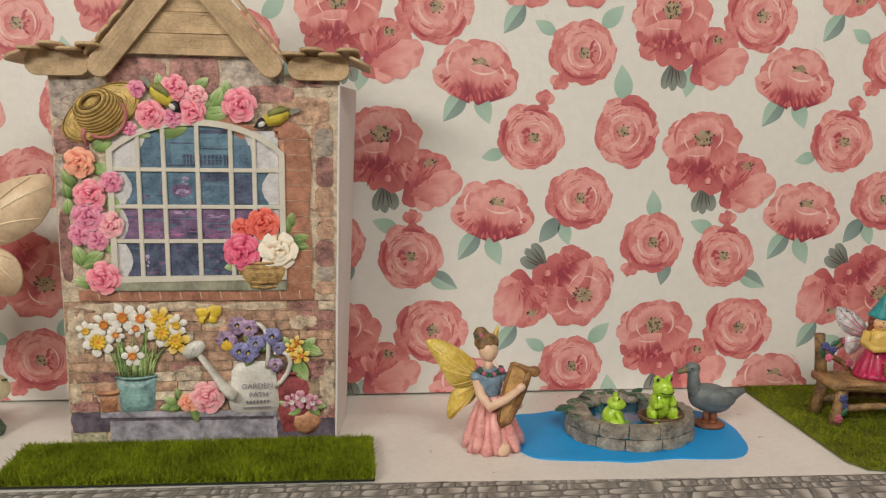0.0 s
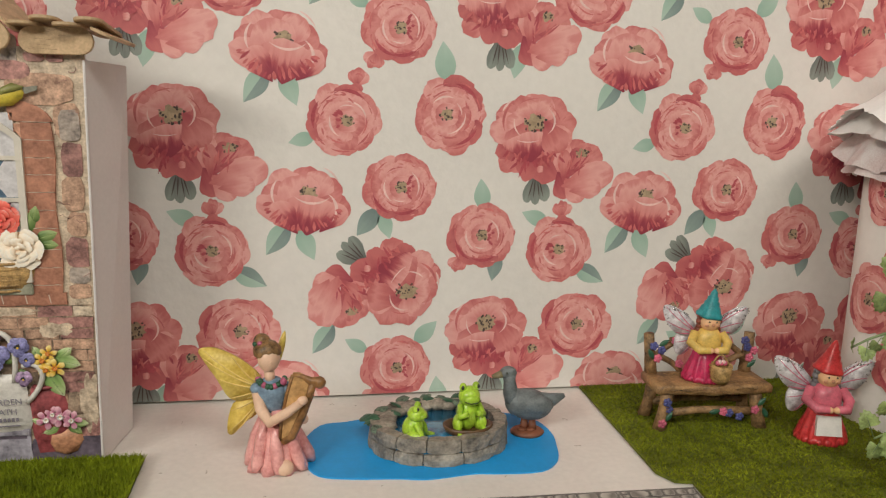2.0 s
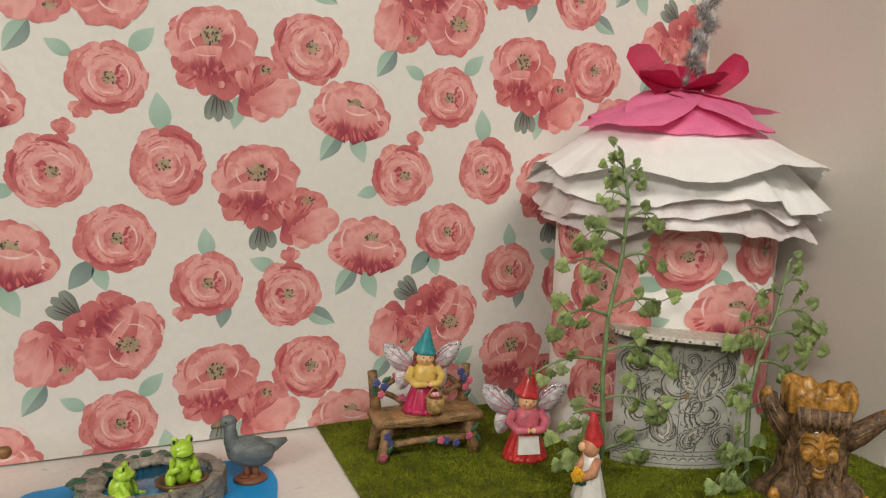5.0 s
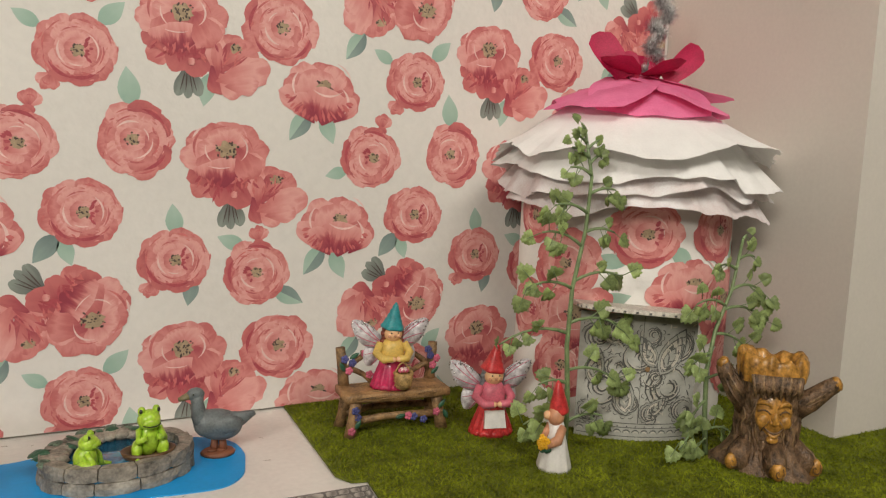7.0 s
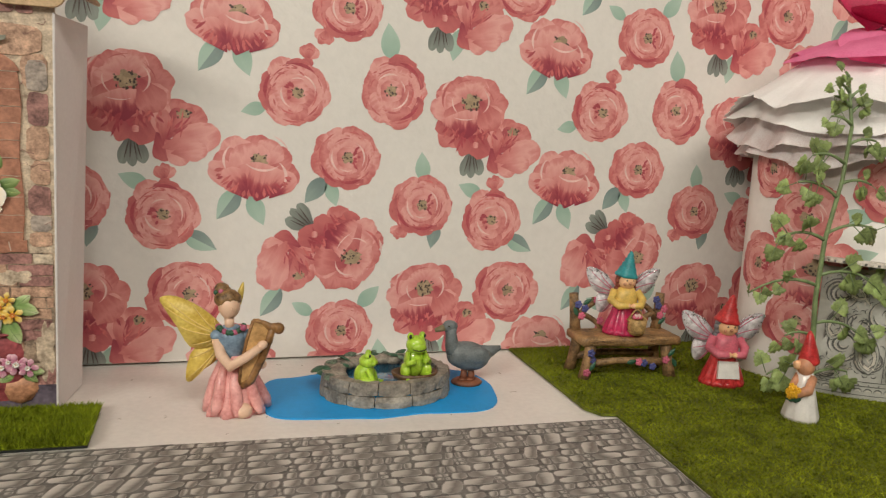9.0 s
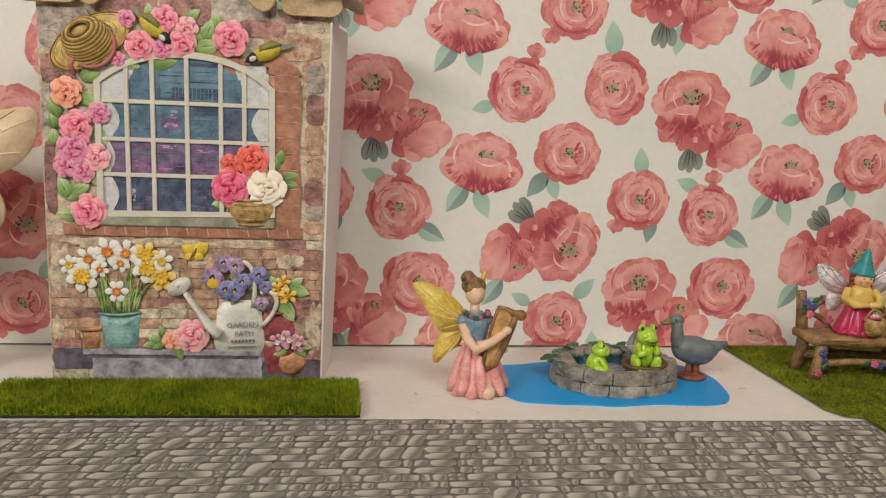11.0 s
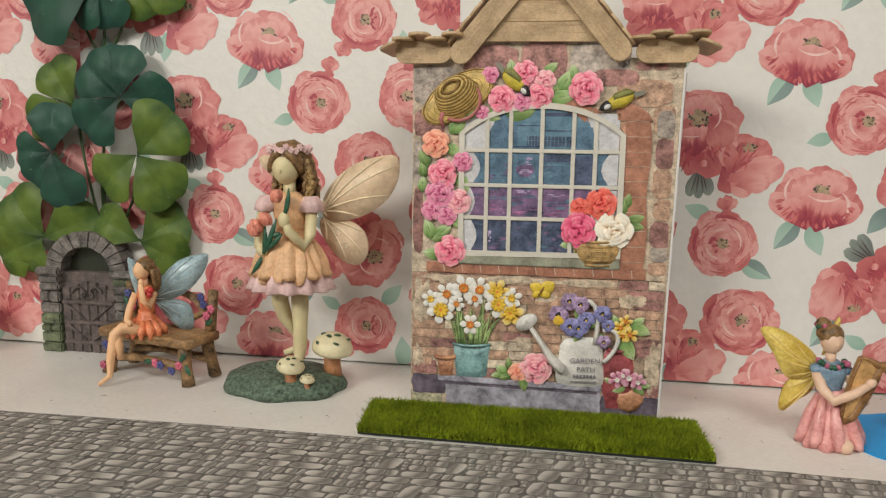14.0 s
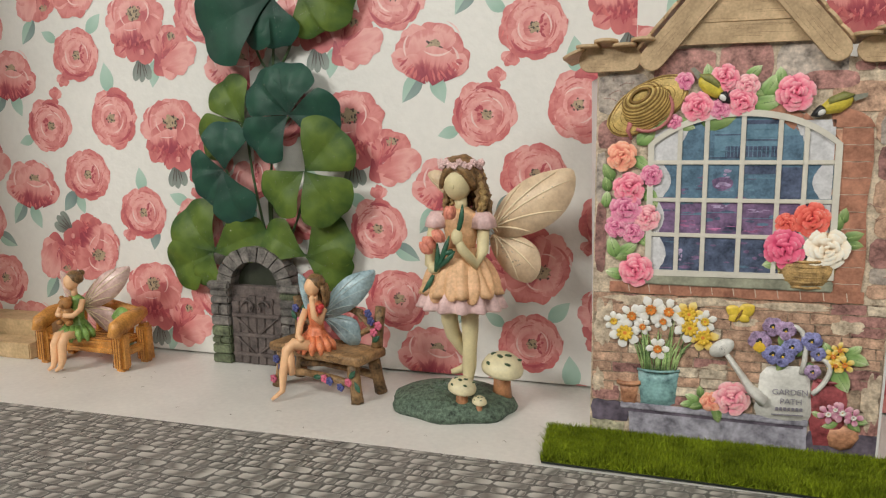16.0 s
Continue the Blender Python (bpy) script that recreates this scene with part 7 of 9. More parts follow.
    wing(s, back, wing_mat, vein_mat, 0.008, 0.0012, (0.004, 0.030), 7, out)
    wing(s, low, wing_mat, vein_mat, 0.009, 0.0012, (0.005, 0.028), 5, out)
    other = Matrix.Rotation(math.radians(28), 4, "Z") @ Matrix.Diagonal((-0.28, 1, 0.95, 1))
    wing(s, back, wing_mat, vein_mat, 0.010, 0.0012, (0.004, 0.030), 5, other)
    return s


# ---- rustic bench with flowers ----
def rustic_bench():
    b = base("rustic_bench", Matrix(), "rustic brown twig bench with painted flowers", "bench", "rustic benches")
    s = Shape()
    n = 14
    rr = random.Random(5)
    ring = []
    for i in range(n):
        ring.append((-0.0575 + 0.115 * i / (n - 1), -0.021 + rr.uniform(-0.0022, 0.0022) - 0.004 * math.sin(math.pi * i / (n - 1))))
    for i in range(n):
        ring.append((0.0575 - 0.115 * i / (n - 1), 0.021 + rr.uniform(-0.0012, 0.0012)))
    m = len(ring)
    cx = sum(p[0] for p in ring) / m
    vs = []
    for f, z in ((0.90, 0.0368), (0.985, 0.0382), (1.0, 0.0415), (0.985, 0.0448), (0.94, 0.0462), (0.5, 0.0460)):
        vs += [(cx + (x - cx) * (1 - (1 - f) * 0.4), y * f, z + 0.0007 * noise.noise(Vector((x * 90, y * 200, z * 50)))) for x, y in ring]
    fs = [(k * m + i, k * m + (i + 1) % m, (k + 1) * m + (i + 1) % m, (k + 1) * m + i) for k in range(5) for i in range(m)]
    s.add(vs, fs + [tuple(range(m))[::-1], tuple(range(5 * m, 6 * m))], SEAT_WOOD)
    for k in range(11):
        y, x0, x1 = rr.uniform(-0.021, 0.017), rr.uniform(-0.05, 0.0), rr.uniform(0.0, 0.052)
        s.tube([(x0 + (x1 - x0) * i / 6, y + 0.0012 * math.sin(i * 1.3 + k), 0.0461) for i in range(7)], [0.0002, 0.0005, 0.0007, 0.0006, 0.0007, 0.0005, 0.0002], BARK if k % 3 else SEAT_WOOD, seg=4)
    for k in range(9):
        x0 = rr.uniform(-0.05, 0.02)
        s.tube([(x0 + 0.006 * i, -0.0235 - 0.003 * math.sin(math.pi * (x0 + 0.006 * i + 0.0575) / 0.115), 0.0395 + 0.0006 * k + 0.0008 * math.sin(i)) for i in range(5)], 0.0004, BARK, seg=4)
    s.part("seat", b)
    for x, y in ((-0.047, -0.015), (0.047, -0.015), (-0.049, 0.017), (0.049, 0.017)):
        s = Shape()
        s.tube([(x * 1.08, y * 1.1, 0.0), (x * 1.02, y, 0.014), (x * 0.97, y * 0.95, 0.028), (x * 0.96, y * 0.92, 0.0385)], [0.0066, 0.0056, 0.0058, 0.0062], BARK, seg=11, rough=0.25)
        s.part("leg", b)
    for y, z in ((-0.013, 0.017), (0.015, 0.019)):
        s = Shape()
        s.tube([(-0.047, y, z - 0.002), (-0.015, y - 0.001, z + 0.002), (0.018, y, z + 0.001), (0.047, y, z - 0.001)], [0.0042, 0.0038, 0.0036, 0.0042], BARK, seg=9, rough=0.25)
        s.part("stretcher", b)
    for x in (-1, 1):
        s = Shape()
        s.tube([(x * 0.049, 0.018, 0.043), (x * 0.051, 0.019, 0.064), (x * 0.053, 0.020, 0.086)], [0.0062, 0.0056, 0.0052], BARK, seg=11, rough=0.3)
        s.part("back_post", b)
        s = Shape()
        s.tube(curve((x * 0.048, 0.018, 0.056), (x * 0.040, 0.018, 0.074), (x * 0.012, 0.020, 0.082), 7), [0.0036, 0.0034, 0.0032, 0.003, 0.003, 0.0028, 0.0024], BARK, seg=9, rough=0.3)
        s.tube(curve((x * 0.046, 0.017, 0.064), (x * 0.030, 0.017, 0.060), (x * 0.018, 0.019, 0.046), 6), 0.003, BARK, seg=8, rough=0.3)
        s.part("back_branch", b)
    s = Shape()
    s.tube([(-0.03, 0.02, 0.078), (0, 0.021, 0.082), (0.03, 0.02, 0.078)], 0.0032, BARK, seg=9, rough=0.3)
    s.part("back_rail", b)
    spots = ((-0.051, -0.023, 0.009, 1), (-0.047, -0.022, 0.030, 0), (-0.044, -0.019, 0.022, 0), (0.012, -0.018, 0.018, 1), (0.018, -0.018, 0.0165, 0), (0.043, -0.020, 0.020, 1), (-0.045, 0.013, 0.062, 1), (-0.050, 0.012, 0.075, 0), (-0.041, 0.014, 0.070, 0), (-0.022, 0.014, 0.056, 1),
             (0.050, 0.012, 0.062, 1), (0.047, 0.012, 0.073, 0), (0.055, 0.013, 0.069, 1), (0.044, 0.012, 0.080, 0), (-0.002, 0.016, 0.083, 1), (-0.028, 0.013, 0.080, 1), (0.030, -0.016, 0.012, 0))
    for x, y, z, pink in spots:
        s = Shape()
        flower_dot(s, (x, y, z), 0.0042, FLOWER_PINK if pink else FLOWER_BLUE)
        s.part("flower", b)
    for x, y, z, a in ((-0.044, -0.020, 0.014, 60), (0.002, -0.018, 0.018, 10), (-0.040, 0.014, 0.077, 30), (0.048, -0.021, 0.028, 50), (0.052, 0.012, 0.055, 40), (-0.052, 0.012, 0.066, 120), (0.054, -0.02, 0.016, 120)):
        s = Shape()
        s.dome([(p[0] - 0.005, p[1]) for p in leaf_poly(0.0125, 0.0055)], 0.0012, DEEP_GREEN, pose(x, y, z, 90, 0, 0) @ pose(0, 0, 0, 0, 0, a), 2, 0.0006)
        s.part("leaf", b)
    return b


bench = rustic_bench()
bench.matrix_world = pose(0.5695, 0.642, 0.0022, 0, 0, -3) @ Matrix.Scale(0.88, 4)
bench_two = copy_thing(bench, pose(-0.392, 0.664, 0, 0, 0, -14) @ Matrix.Scale(1.13, 4))
tagged(bench_two, "rustic brown twig bench standing on the white table")

seated_fairy(ORANGE_DRESS, HAIR_BROWN, WING_BLUE, VEIN_BLUE, False).thing("fairy_figurine", "seated resin fairy in orange with blue wings", "figurine", "fairy figurines", at=pose(-0.3960, 0.652, 0.0465, 0, 0, -6))


# ---- honey wood bench with arms ----
def arm_bench():
    b = base("garden_bench", Matrix(), "small honey-coloured wooden bench with chunky arms", "bench")
    s = Shape()
    s.box((0, -0.001, 0.0300), (0.120, 0.046, 0.0085), BENCH_WOOD, bevel=0.0030, jitter=0.0012)
    for k in range(5):
        y = -0.020 + 0.009 * k
        s.tube([(-0.056 + 0.016 * i, y + 0.0008 * math.sin(i + k), 0.0343) for i in range(8)], 0.0006, BENCH_GRAIN, seg=4)
    s.part("seat", b)
    s = Shape()
    s.box((0, -0.019, 0.0225), (0.112, 0.008, 0.009), BENCH_WOOD, bevel=0.003, jitter=0.001)
    s.part("apron", b)
    for x in (-1, 1):
        side = new("arm_frame")
        side.parent = b
        for y in (-0.021, 0.021):
            s = Shape()
            s.box((x * 0.064, y, 0.0235), (0.0185, 0.0170, 0.0470), BENCH_WOOD, bevel=0.0040, jitter=0.0016)
            for k in range(4):
                s.tube([(x * 0.064 - 0.006 + 0.004 * k, y - 0.0086, 0.005 + 0.007 * i) for i in range(6)], 0.0005, BENCH_GRAIN, seg=4)
            s.part("leg", side)
        s = Shape()
        s.tube([(x * 0.0635, -0.031, 0.040), (x * 0.064, -0.027, 0.049), (x * 0.064, -0.008, 0.055), (x * 0.062, 0.012, 0.057), (x * 0.06, 0.026, 0.059)], [0.0078, 0.0100, 0.0102, 0.0096, 0.007], BENCH_WOOD, seg=12, rough=0.12)
        s.part("arm", side)
        s = Shape()
        s.box((x * 0.064, 0, 0.020), (0.009, 0.030, 0.009), BENCH_WOOD, bevel=0.002, jitter=0.0006)
        s.part("rail", side)
    s = Shape()
    s.tube([(-0.06, 0.024, 0.058), (0, 0.026, 0.066), (0.06, 0.024, 0.058)], [0.005, 0.006, 0.005], BENCH_WOOD, seg=10, rough=0.15)
    s.part("back_rail", b)
    for x in (-0.04, -0.014, 0.014, 0.04):
        s = Shape()
        s.tube([(x, 0.022, 0.032), (x, 0.025, 0.062)], 0.004, BENCH_WOOD, seg=8, rough=0.15)
        s.part("back_slat", b)
    for x, y, z, a, sc in ((0.040, 0.006, 0.058, 15, 1.0), (0.048, 0.010, 0.053, -20, 0.8), (-0.045, 0.012, 0.060, 110, 0.8), (-0.040, 0.012, 0.052, 90, 0.7), (0.032, 0.010, 0.055, 160, 0.7)):
        s = Shape()
        s.dome([(p[0] - 0.014, p[1]) for p in leaf_poly(0.030 * sc, 0.019 * sc)], 0.003, GREEN_DRESS, pose(x, y, z, 62, 0, 0) @ pose(0, 0, 0, 0, 0, a), 3, 0.001)
        s.part("leaf", b)
    for i in range(8):
        s = Shape()
        s.ball((0.010 + 0.0035 * (i % 4), 0.014, 0.036 + 0.004 * (i // 4)), 0.003, FLOWER_BLUE if i % 3 else PETAL_ROSE, seg=8, rings=6)
        s.part("berry", b)
    return b


arm_bench().matrix_world = pose(-0.6865, 0.676, 0, 0, 0, -2) @ Matrix.Diagonal((0.84, 0.86, 0.96, 1))
seated_fairy(GREEN_DRESS, HAIR_BROWN, WING_PINK, WING_VEIN, True).thing("fairy_figurine", "seated resin fairy in green hugging a toy bear", "figurine", "fairy figurines", at=pose(-0.693, 0.660, 0.0350, 0, 0, 0))

# ---- pine blocks ----
for lo, hi in (((-0.90, 0.690, 0.0), (-0.778, 0.7305, 0.037)), ((-0.90, 0.660, 0.0), (-0.7655, 0.689, 0.0185))):
    s = Shape()
    s.box([(a + b) / 2 for a, b in zip(lo, hi)], [b - a for a, b in zip(lo, hi)], PINE, bevel=0.0012)
    s.thing("wooden_block", "plain light pine block lying on the table", "wooden block", "pine blocks")


# ---- fairies and gnomes on the grass ----
def little_fairy(hat, top, skirt, hair, extra):
    s = Shape()
    s.lathe([(0.0205, 0.0), (0.0212, 0.003), (0.0190, 0.012), (0.0145, 0.024), (0.0118, 0.033)], skirt, (0, 0, 0), 72, (1, 0.8), 13, 0.09)
    s.lathe([(0.0213, 0.0005), (0.0222, 0.0035), (0.0200, 0.0065)], skirt, (0, 0, 0), 84, (1, 0.8), 19, 0.07)
    s.lathe([(0.0125, 0.029), (0.0140, 0.036), (0.0132, 0.046), (0.0085, 0.053)], top, (0, 0, 0), 24, (1, 0.8))
    for x in (-1, 1):
        s.tube([(x * 0.0125, -0.001, 0.048), (x * 0.0185, -0.006, 0.039), (x * 0.012, -0.0155, 0.0345), (x * 0.003, -0.0185, 0.0355)], [0.0048, 0.0050, 0.0042, 0.0034], top, seg=12, rough=0.25)
        s.ball((x * 0.0035, -0.0185, 0.0350), (0.0038, 0.003, 0.0030), SKIN, seg=9, rings=6)
        wing(s, [(x * p, q) for p, q in ((0.004, 0.044), (0.018, 0.063), (0.035, 0.072), (0.0425, 0.070), (0.039, 0.056), (0.029, 0.044), (0.012, 0.040))], WING_PALE, FLOWER_PINK, 0.011, 0.0011, (x * 0.005, 0.044), 6)
        wing(s, [(x * p, q) for p, q in ((0.006, 0.040), (0.024, 0.044), (0.029, 0.034), (0.026, 0.022), (0.018, 0.022), (0.010, 0.032))], WING_PALE, FLOWER_PINK, 0.012, 0.0011, (x * 0.006, 0.040), 4)
        rr = random.Random(9)
        for _ in range(55):
            t = rr.random()
            px, pz = (0.017 + 0.025 * t, 0.062 + 0.009 * math.sin(t * 2.2)) if rr.random() < 0.7 else (0.042 - 0.006 * t, 0.069 - 0.018 * t)
            s.ball((x * (px + rr.uniform(-0.002, 0.002)), 0.0094, pz + rr.uniform(-0.003, 0.0015)), rr.uniform(0.0004, 0.0008), GLITTER, seg=4, rings=3)
    s.ball((0, -0.002, 0.0600), (0.0100, 0.0095, 0.0098), SKIN, seg=18, rings=12)
    s.ball((0, -0.0115, 0.0585), 0.0017, SKIN_RUDDY, seg=7, rings=5)
    for x in (-1, 1):
        s.ball((x * 0.0035, -0.0107, 0.0615), 0.0009, DARK_MARK_SHADE, seg=6, rings=4)
        s.ball((x * 0.0052, -0.0098, 0.0575), (0.0022, 0.001, 0.0018), SKIN_RUDDY, seg=7, rings=5)
        for k in range(4):
            s.ball((x * (0.0088 + 0.001 * (k % 2)), -0.001 + 0.001 * k, 0.064 - 0.0045 * k), (0.0034, 0.0038, 0.0036), hair, seg=8, rings=6)
    s.ball((0, 0.003, 0.0615), (0.0112, 0.0095, 0.0105), hair, seg=16, rings=10, lump=0.15)
    s.lathe([(0.0122, -0.001), (0.0126, 0.0012), (0.0108, 0.0034), (0.0098, 0.006), (0.0092, 0.0085), (0.0074, 0.0105), (0.0072, 0.0135), (0.0054, 0.0155), (0.0053, 0.0185), (0.0036, 0.0205), (0.0032, 0.0235), (0.0008, 0.0275)], hat, (0, 0.0005, 0.0655), 28, rot=(4, 6, 0), folds=5, depth=0.06)
    if extra == "apron":
        s.plate([(-0.0112, 0.0105), (0.0112, 0.0105), (0.0098, 0.0278), (-0.0098, 0.0278)], 0.0035, WHITE_PAINT, pose(0, -0.0155, -0.001, 77, 0, 0))
    else:
        s.lathe([(0.0080, 0.0), (0.0096, 0.006), (0.0102, 0.0175), (0.0085, 0.018), (0.006, 0.014)], BASKET_WEAVE, (0.009, -0.0165, 0.004), 18, rot=(8, 0, 0))
        for k in range(4):
            s.tube([(0.009 + (0.0090 + 0.0005 * k) * math.cos(a), -0.0165 + (0.0090 + 0.0005 * k) * math.sin(a), 0.0065 + 0.0042 * k) for a in [i * 0.5236 for i in range(13)]], 0.0009, BASKET_WEAVE, seg=5)
        s.tube(curve((0.0, -0.017, 0.020), (0.008, -0.018, 0.042), (0.016, -0.017, 0.020), 9), 0.0010, BASKET_WEAVE, seg=6)
        for k in range(5):
            s.ball((0.005 + 0.0018 * k, -0.018, 0.0225 + 0.001 * (k % 2)), 0.0026, LAVENDER if k % 2 else FLOWER_PINK, seg=7, rings=5)
    return s


little_fairy(TEAL_HAT, YELLOW_TOP, CRIMSON, HAIR_RUST, "basket").thing("gnome_fairy_figurine", "little winged fairy with teal hat, yellow top and basket", "figurine", "gnome fairies", at=pose(0.5665, 0.640, 0.0430, 0, 0, -8) @ Matrix.Scale(0.86, 4))
little_fairy(RED_CLOTH, PINK_TOP, RED_CLOTH, HAIR_GREY, "apron").thing("gnome_fairy_figurine", "little winged fairy with red hat and white apron", "figurine", "gnome fairies", at=pose(0.651, 0.597, 0.0030, 0, 0, -14) @ Matrix.Scale(0.93, 4))
s = Shape()
s.lathe([(0.0178, 0.0), (0.0180, 0.003), (0.0140, 0.018), (0.0105, 0.031), (0.0085, 0.041), (0.004, 0.044)], WHITE_PAINT, (0, 0, 0), 40, (1, 0.85), 10, 0.05)
s.ball((0, -0.002, 0.0475), (0.0090, 0.0095, 0.0088), SKIN_RUDDY, seg=18, rings=12)
s.ball((-0.0078, -0.0075, 0.0485), (0.0042, 0.0042, 0.0040), SKIN, seg=12)
s.lathe([(0.0102, 0.0), (0.0105, 0.002), (0.0085, 0.010), (0.0058, 0.018), (0.0032, 0.0255), (0.0008, 0.0285)], RED_CLOTH, (0.002, 0.002, 0.0500), 24, rot=(6, -4, 0))
s.tube([(0.008, -0.003, 0.038), (0.006, -0.013, 0.029), (-0.004, -0.017, 0.025)], [0.0046, 0.0050, 0.0036], SKIN_RUDDY)
s.tube([(-0.006, -0.001, 0.038), (-0.010, -0.010, 0.030)], [0.0040, 0.0034], SKIN_RUDDY)
for k in range(9):
    flower_dot(s, (-0.0085 + 0.0052 * math.cos(k * 2.4) * (0.4 + k / 12), -0.0170 - 0.001 * (k % 3), 0.0270 + 0.0048 * math.sin(k * 2.4) * (0.4 + k / 12)), 0.0030, YELLOW_FLOWER)
for k in range(5):
    s.ball((-0.0120 + 0.0024 * k, -0.0155, 0.0205 - 0.0012 * (k % 2)), (0.0028, 0.0018, 0.0024), DEEP_GREEN, seg=7, rings=5)
s.thing("gnome_figurine", "red-hatted gnome in white dress holding yellow flowers", "figurine", at=pose(0.6605, 0.508, 0.0030, 0, 0, -48) @ Matrix.Diagonal((0.78, 0.84, 0.96, 1)))

# ---- pond with frogs, duck ----
pond = base("resin_pond", pose(0.334, 0.630, 0.0012) @ Matrix.Diagonal((1, 0.92, 0.92, 1)), "small grey stone resin pond basin with blue water", "pond basin")
s = Shape()
s.lathe([(0.052, 0.001), (0.052, 0.0150), (0.002, 0.0150)], POND_WATER, (0, 0, 0), 40, (1, 0.84))
s.part("water", pond, "glossy blue resin water")
rr = random.Random(31)


def wedge(r0, r1, a0, a1, z0, z1, m, sy=0.84, bump=0.0007, seed=0):
    """A stone bent to the rim of the basin."""
    s = Shape()
    rq = random.Random(seed)
    n, vs, fs = 4, [], []
    for i in range(n + 1):
        a = a0 + (a1 - a0) * i / n
        e = 0.0009 if i in (0, n) else 0.0
        for r, z in ((r0 + e, z0 + e), (r1 - e, z0 + e), (r1 + rq.uniform(-bump, bump), (z0 + z1) / 2), (r1 - e * 1.2 - 0.0006, z1 - e), (r0 + e, z1 - e * 0.5)):
            vs.append((r * math.cos(a), r * math.sin(a) * sy, z + rq.uniform(-bump, bump) * 0.5))
    for i in range(n):
        for k in range(5):
            p, q = i * 5 + k, i * 5 + (k + 1) % 5
            fs.append((p, q, q + 5, p + 5))
    fs += [(4, 3, 2, 1, 0), tuple(n * 5 + k for k in range(5))]
    s.add(vs, fs, m, False)
    return s


for course, (z0, z1, off) in enumerate(((0.0, 0.0105, 0.1), (0.0108, 0.0225, 0.38))):
    a = off
    k = 0
    while a < off + 6.2:
        w = min(rr.uniform(0.42, 0.62), off + 6.26 - a)
        wedge(0.0445, 0.0565 - 0.0008 * course, a, a + w - 0.018, z0, z1, POND_STONE, seed=k + course * 40).part("stone", pond)
        a, k = a + w, k + 1
for i in range(9):
    a = math.radians(70 + i * 14)
    s = Shape()
    s.ball((0.043 * math.cos(a), 0.040 * math.sin(a), 0.018), (0.010, 0.008, 0.005), POND_STONE, (0, 0, i * 40), seg=10, rings=7, lump=0.3)
    s.part("boulder", pond)
for i in range(22):
    a = math.radians(62 + i * 6.2 + rr.uniform(-3, 3))
    r = rr.uniform(0.044, 0.056)
    s = Shape()
    s.dome([(p[0] - 0.006, p[1]) for p in blob(0.0066, 4, 0.2, 14, i, 0.2)], 0.0014, DEEP_GREEN if i % 3 else MOSS_GREEN, pose(r * math.cos(a), r * 0.84 * math.sin(a), 0.0185 + rr.uniform(0, 0.004), rr.uniform(5, 30), rr.uniform(-30, 30), rr.uniform(0, 360)), 2, 0.0006)
    s.part("leaf", pond)


def frog(big):
    s = Shape()
    s.ball((0, 0, 0.012), (0.0098, 0.0105, 0.0125), FROG, (12, 0, 0), seg=18, rings=12)
    s.ball((0, -0.0035, 0.026), (0.0098, 0.0092, 0.0072), FROG, seg=18, rings=12)
    s.ball((0, -0.0100, 0.0248), (0.0080, 0.0045, 0.0042), FROG, seg=14)
    s.tube([(-0.0075, -0.0125, 0.0245), (-0.003, -0.0150, 0.0236), (0.003, -0.0150, 0.0236), (0.0075, -0.0125, 0.0245)], 0.0004, DARK_MARK_SHADE, seg=5)
    for x in (-1, 1):
        s.ball((x * 0.0062, -0.0035, 0.0325), 0.0034, FROG, seg=10, rings=7)
        s.ball((x * 0.0074, -0.0060, 0.0330), 0.0016, DARK_MARK_SHADE, seg=8, rings=6)
        s.ball((x * 0.0100, -0.003, 0.0065), (0.0050, 0.0095, 0.0064), FROG, (0, 0, x * 20), seg=12)
        s.tube([(x * 0.0110, -0.008, 0.0030), (x * 0.0125, -0.0150, 0.0016), (x * 0.0140, -0.0200, 0.0010)], [0.0030, 0.0026, 0.0016], FROG, seg=8)
        arm = [(x * 0.0085, -0.004, 0.0195), (x * 0.0110, -0.0105, 0.0135), (x * 0.0045, -0.0140, 0.0160)] if big else [(x * 0.0085, -0.004, 0.0190), (x * 0.0105, -0.0100, 0.0110), (x * 0.0085, -0.0130, 0.0020)]
        s.tube(arm, [0.0030, 0.0027, 0.0024], FROG, seg=8)
    return s


frog(False).thing("frog_figurine", "lime green frog sitting in the pond", "figurine", "frogs", at=pose(0.3105, 0.609, 0.0142, 0, 0, 74) @ Matrix.Diagonal((0.78, 0.78, 0.82, 1)))
frog(True).thing("frog_figurine", "lime green frog sitting in a little brown boat", "figurine", "frogs", at=pose(0.3545, 0.6165, 0.0172, 0, 0, 12) @ Matrix.Diagonal((0.88, 0.88, 1.12, 1)))
s = Shape()
s.lathe([(0.010, 0.0), (0.0155, 0.004), (0.0175, 0.0095), (0.0160, 0.0098), (0.0135, 0.005), (0.002, 0.0042)], BOAT_BROWN, (0, 0, 0), 28, (1.0, 0.75))
s.thing("toy_boat", "small brown resin boat floating in the pond", "boat", at=pose(0.3545, 0.6125, 0.0145) @ Matrix.Diagonal((1.15, 1.1, 0.95, 1)))

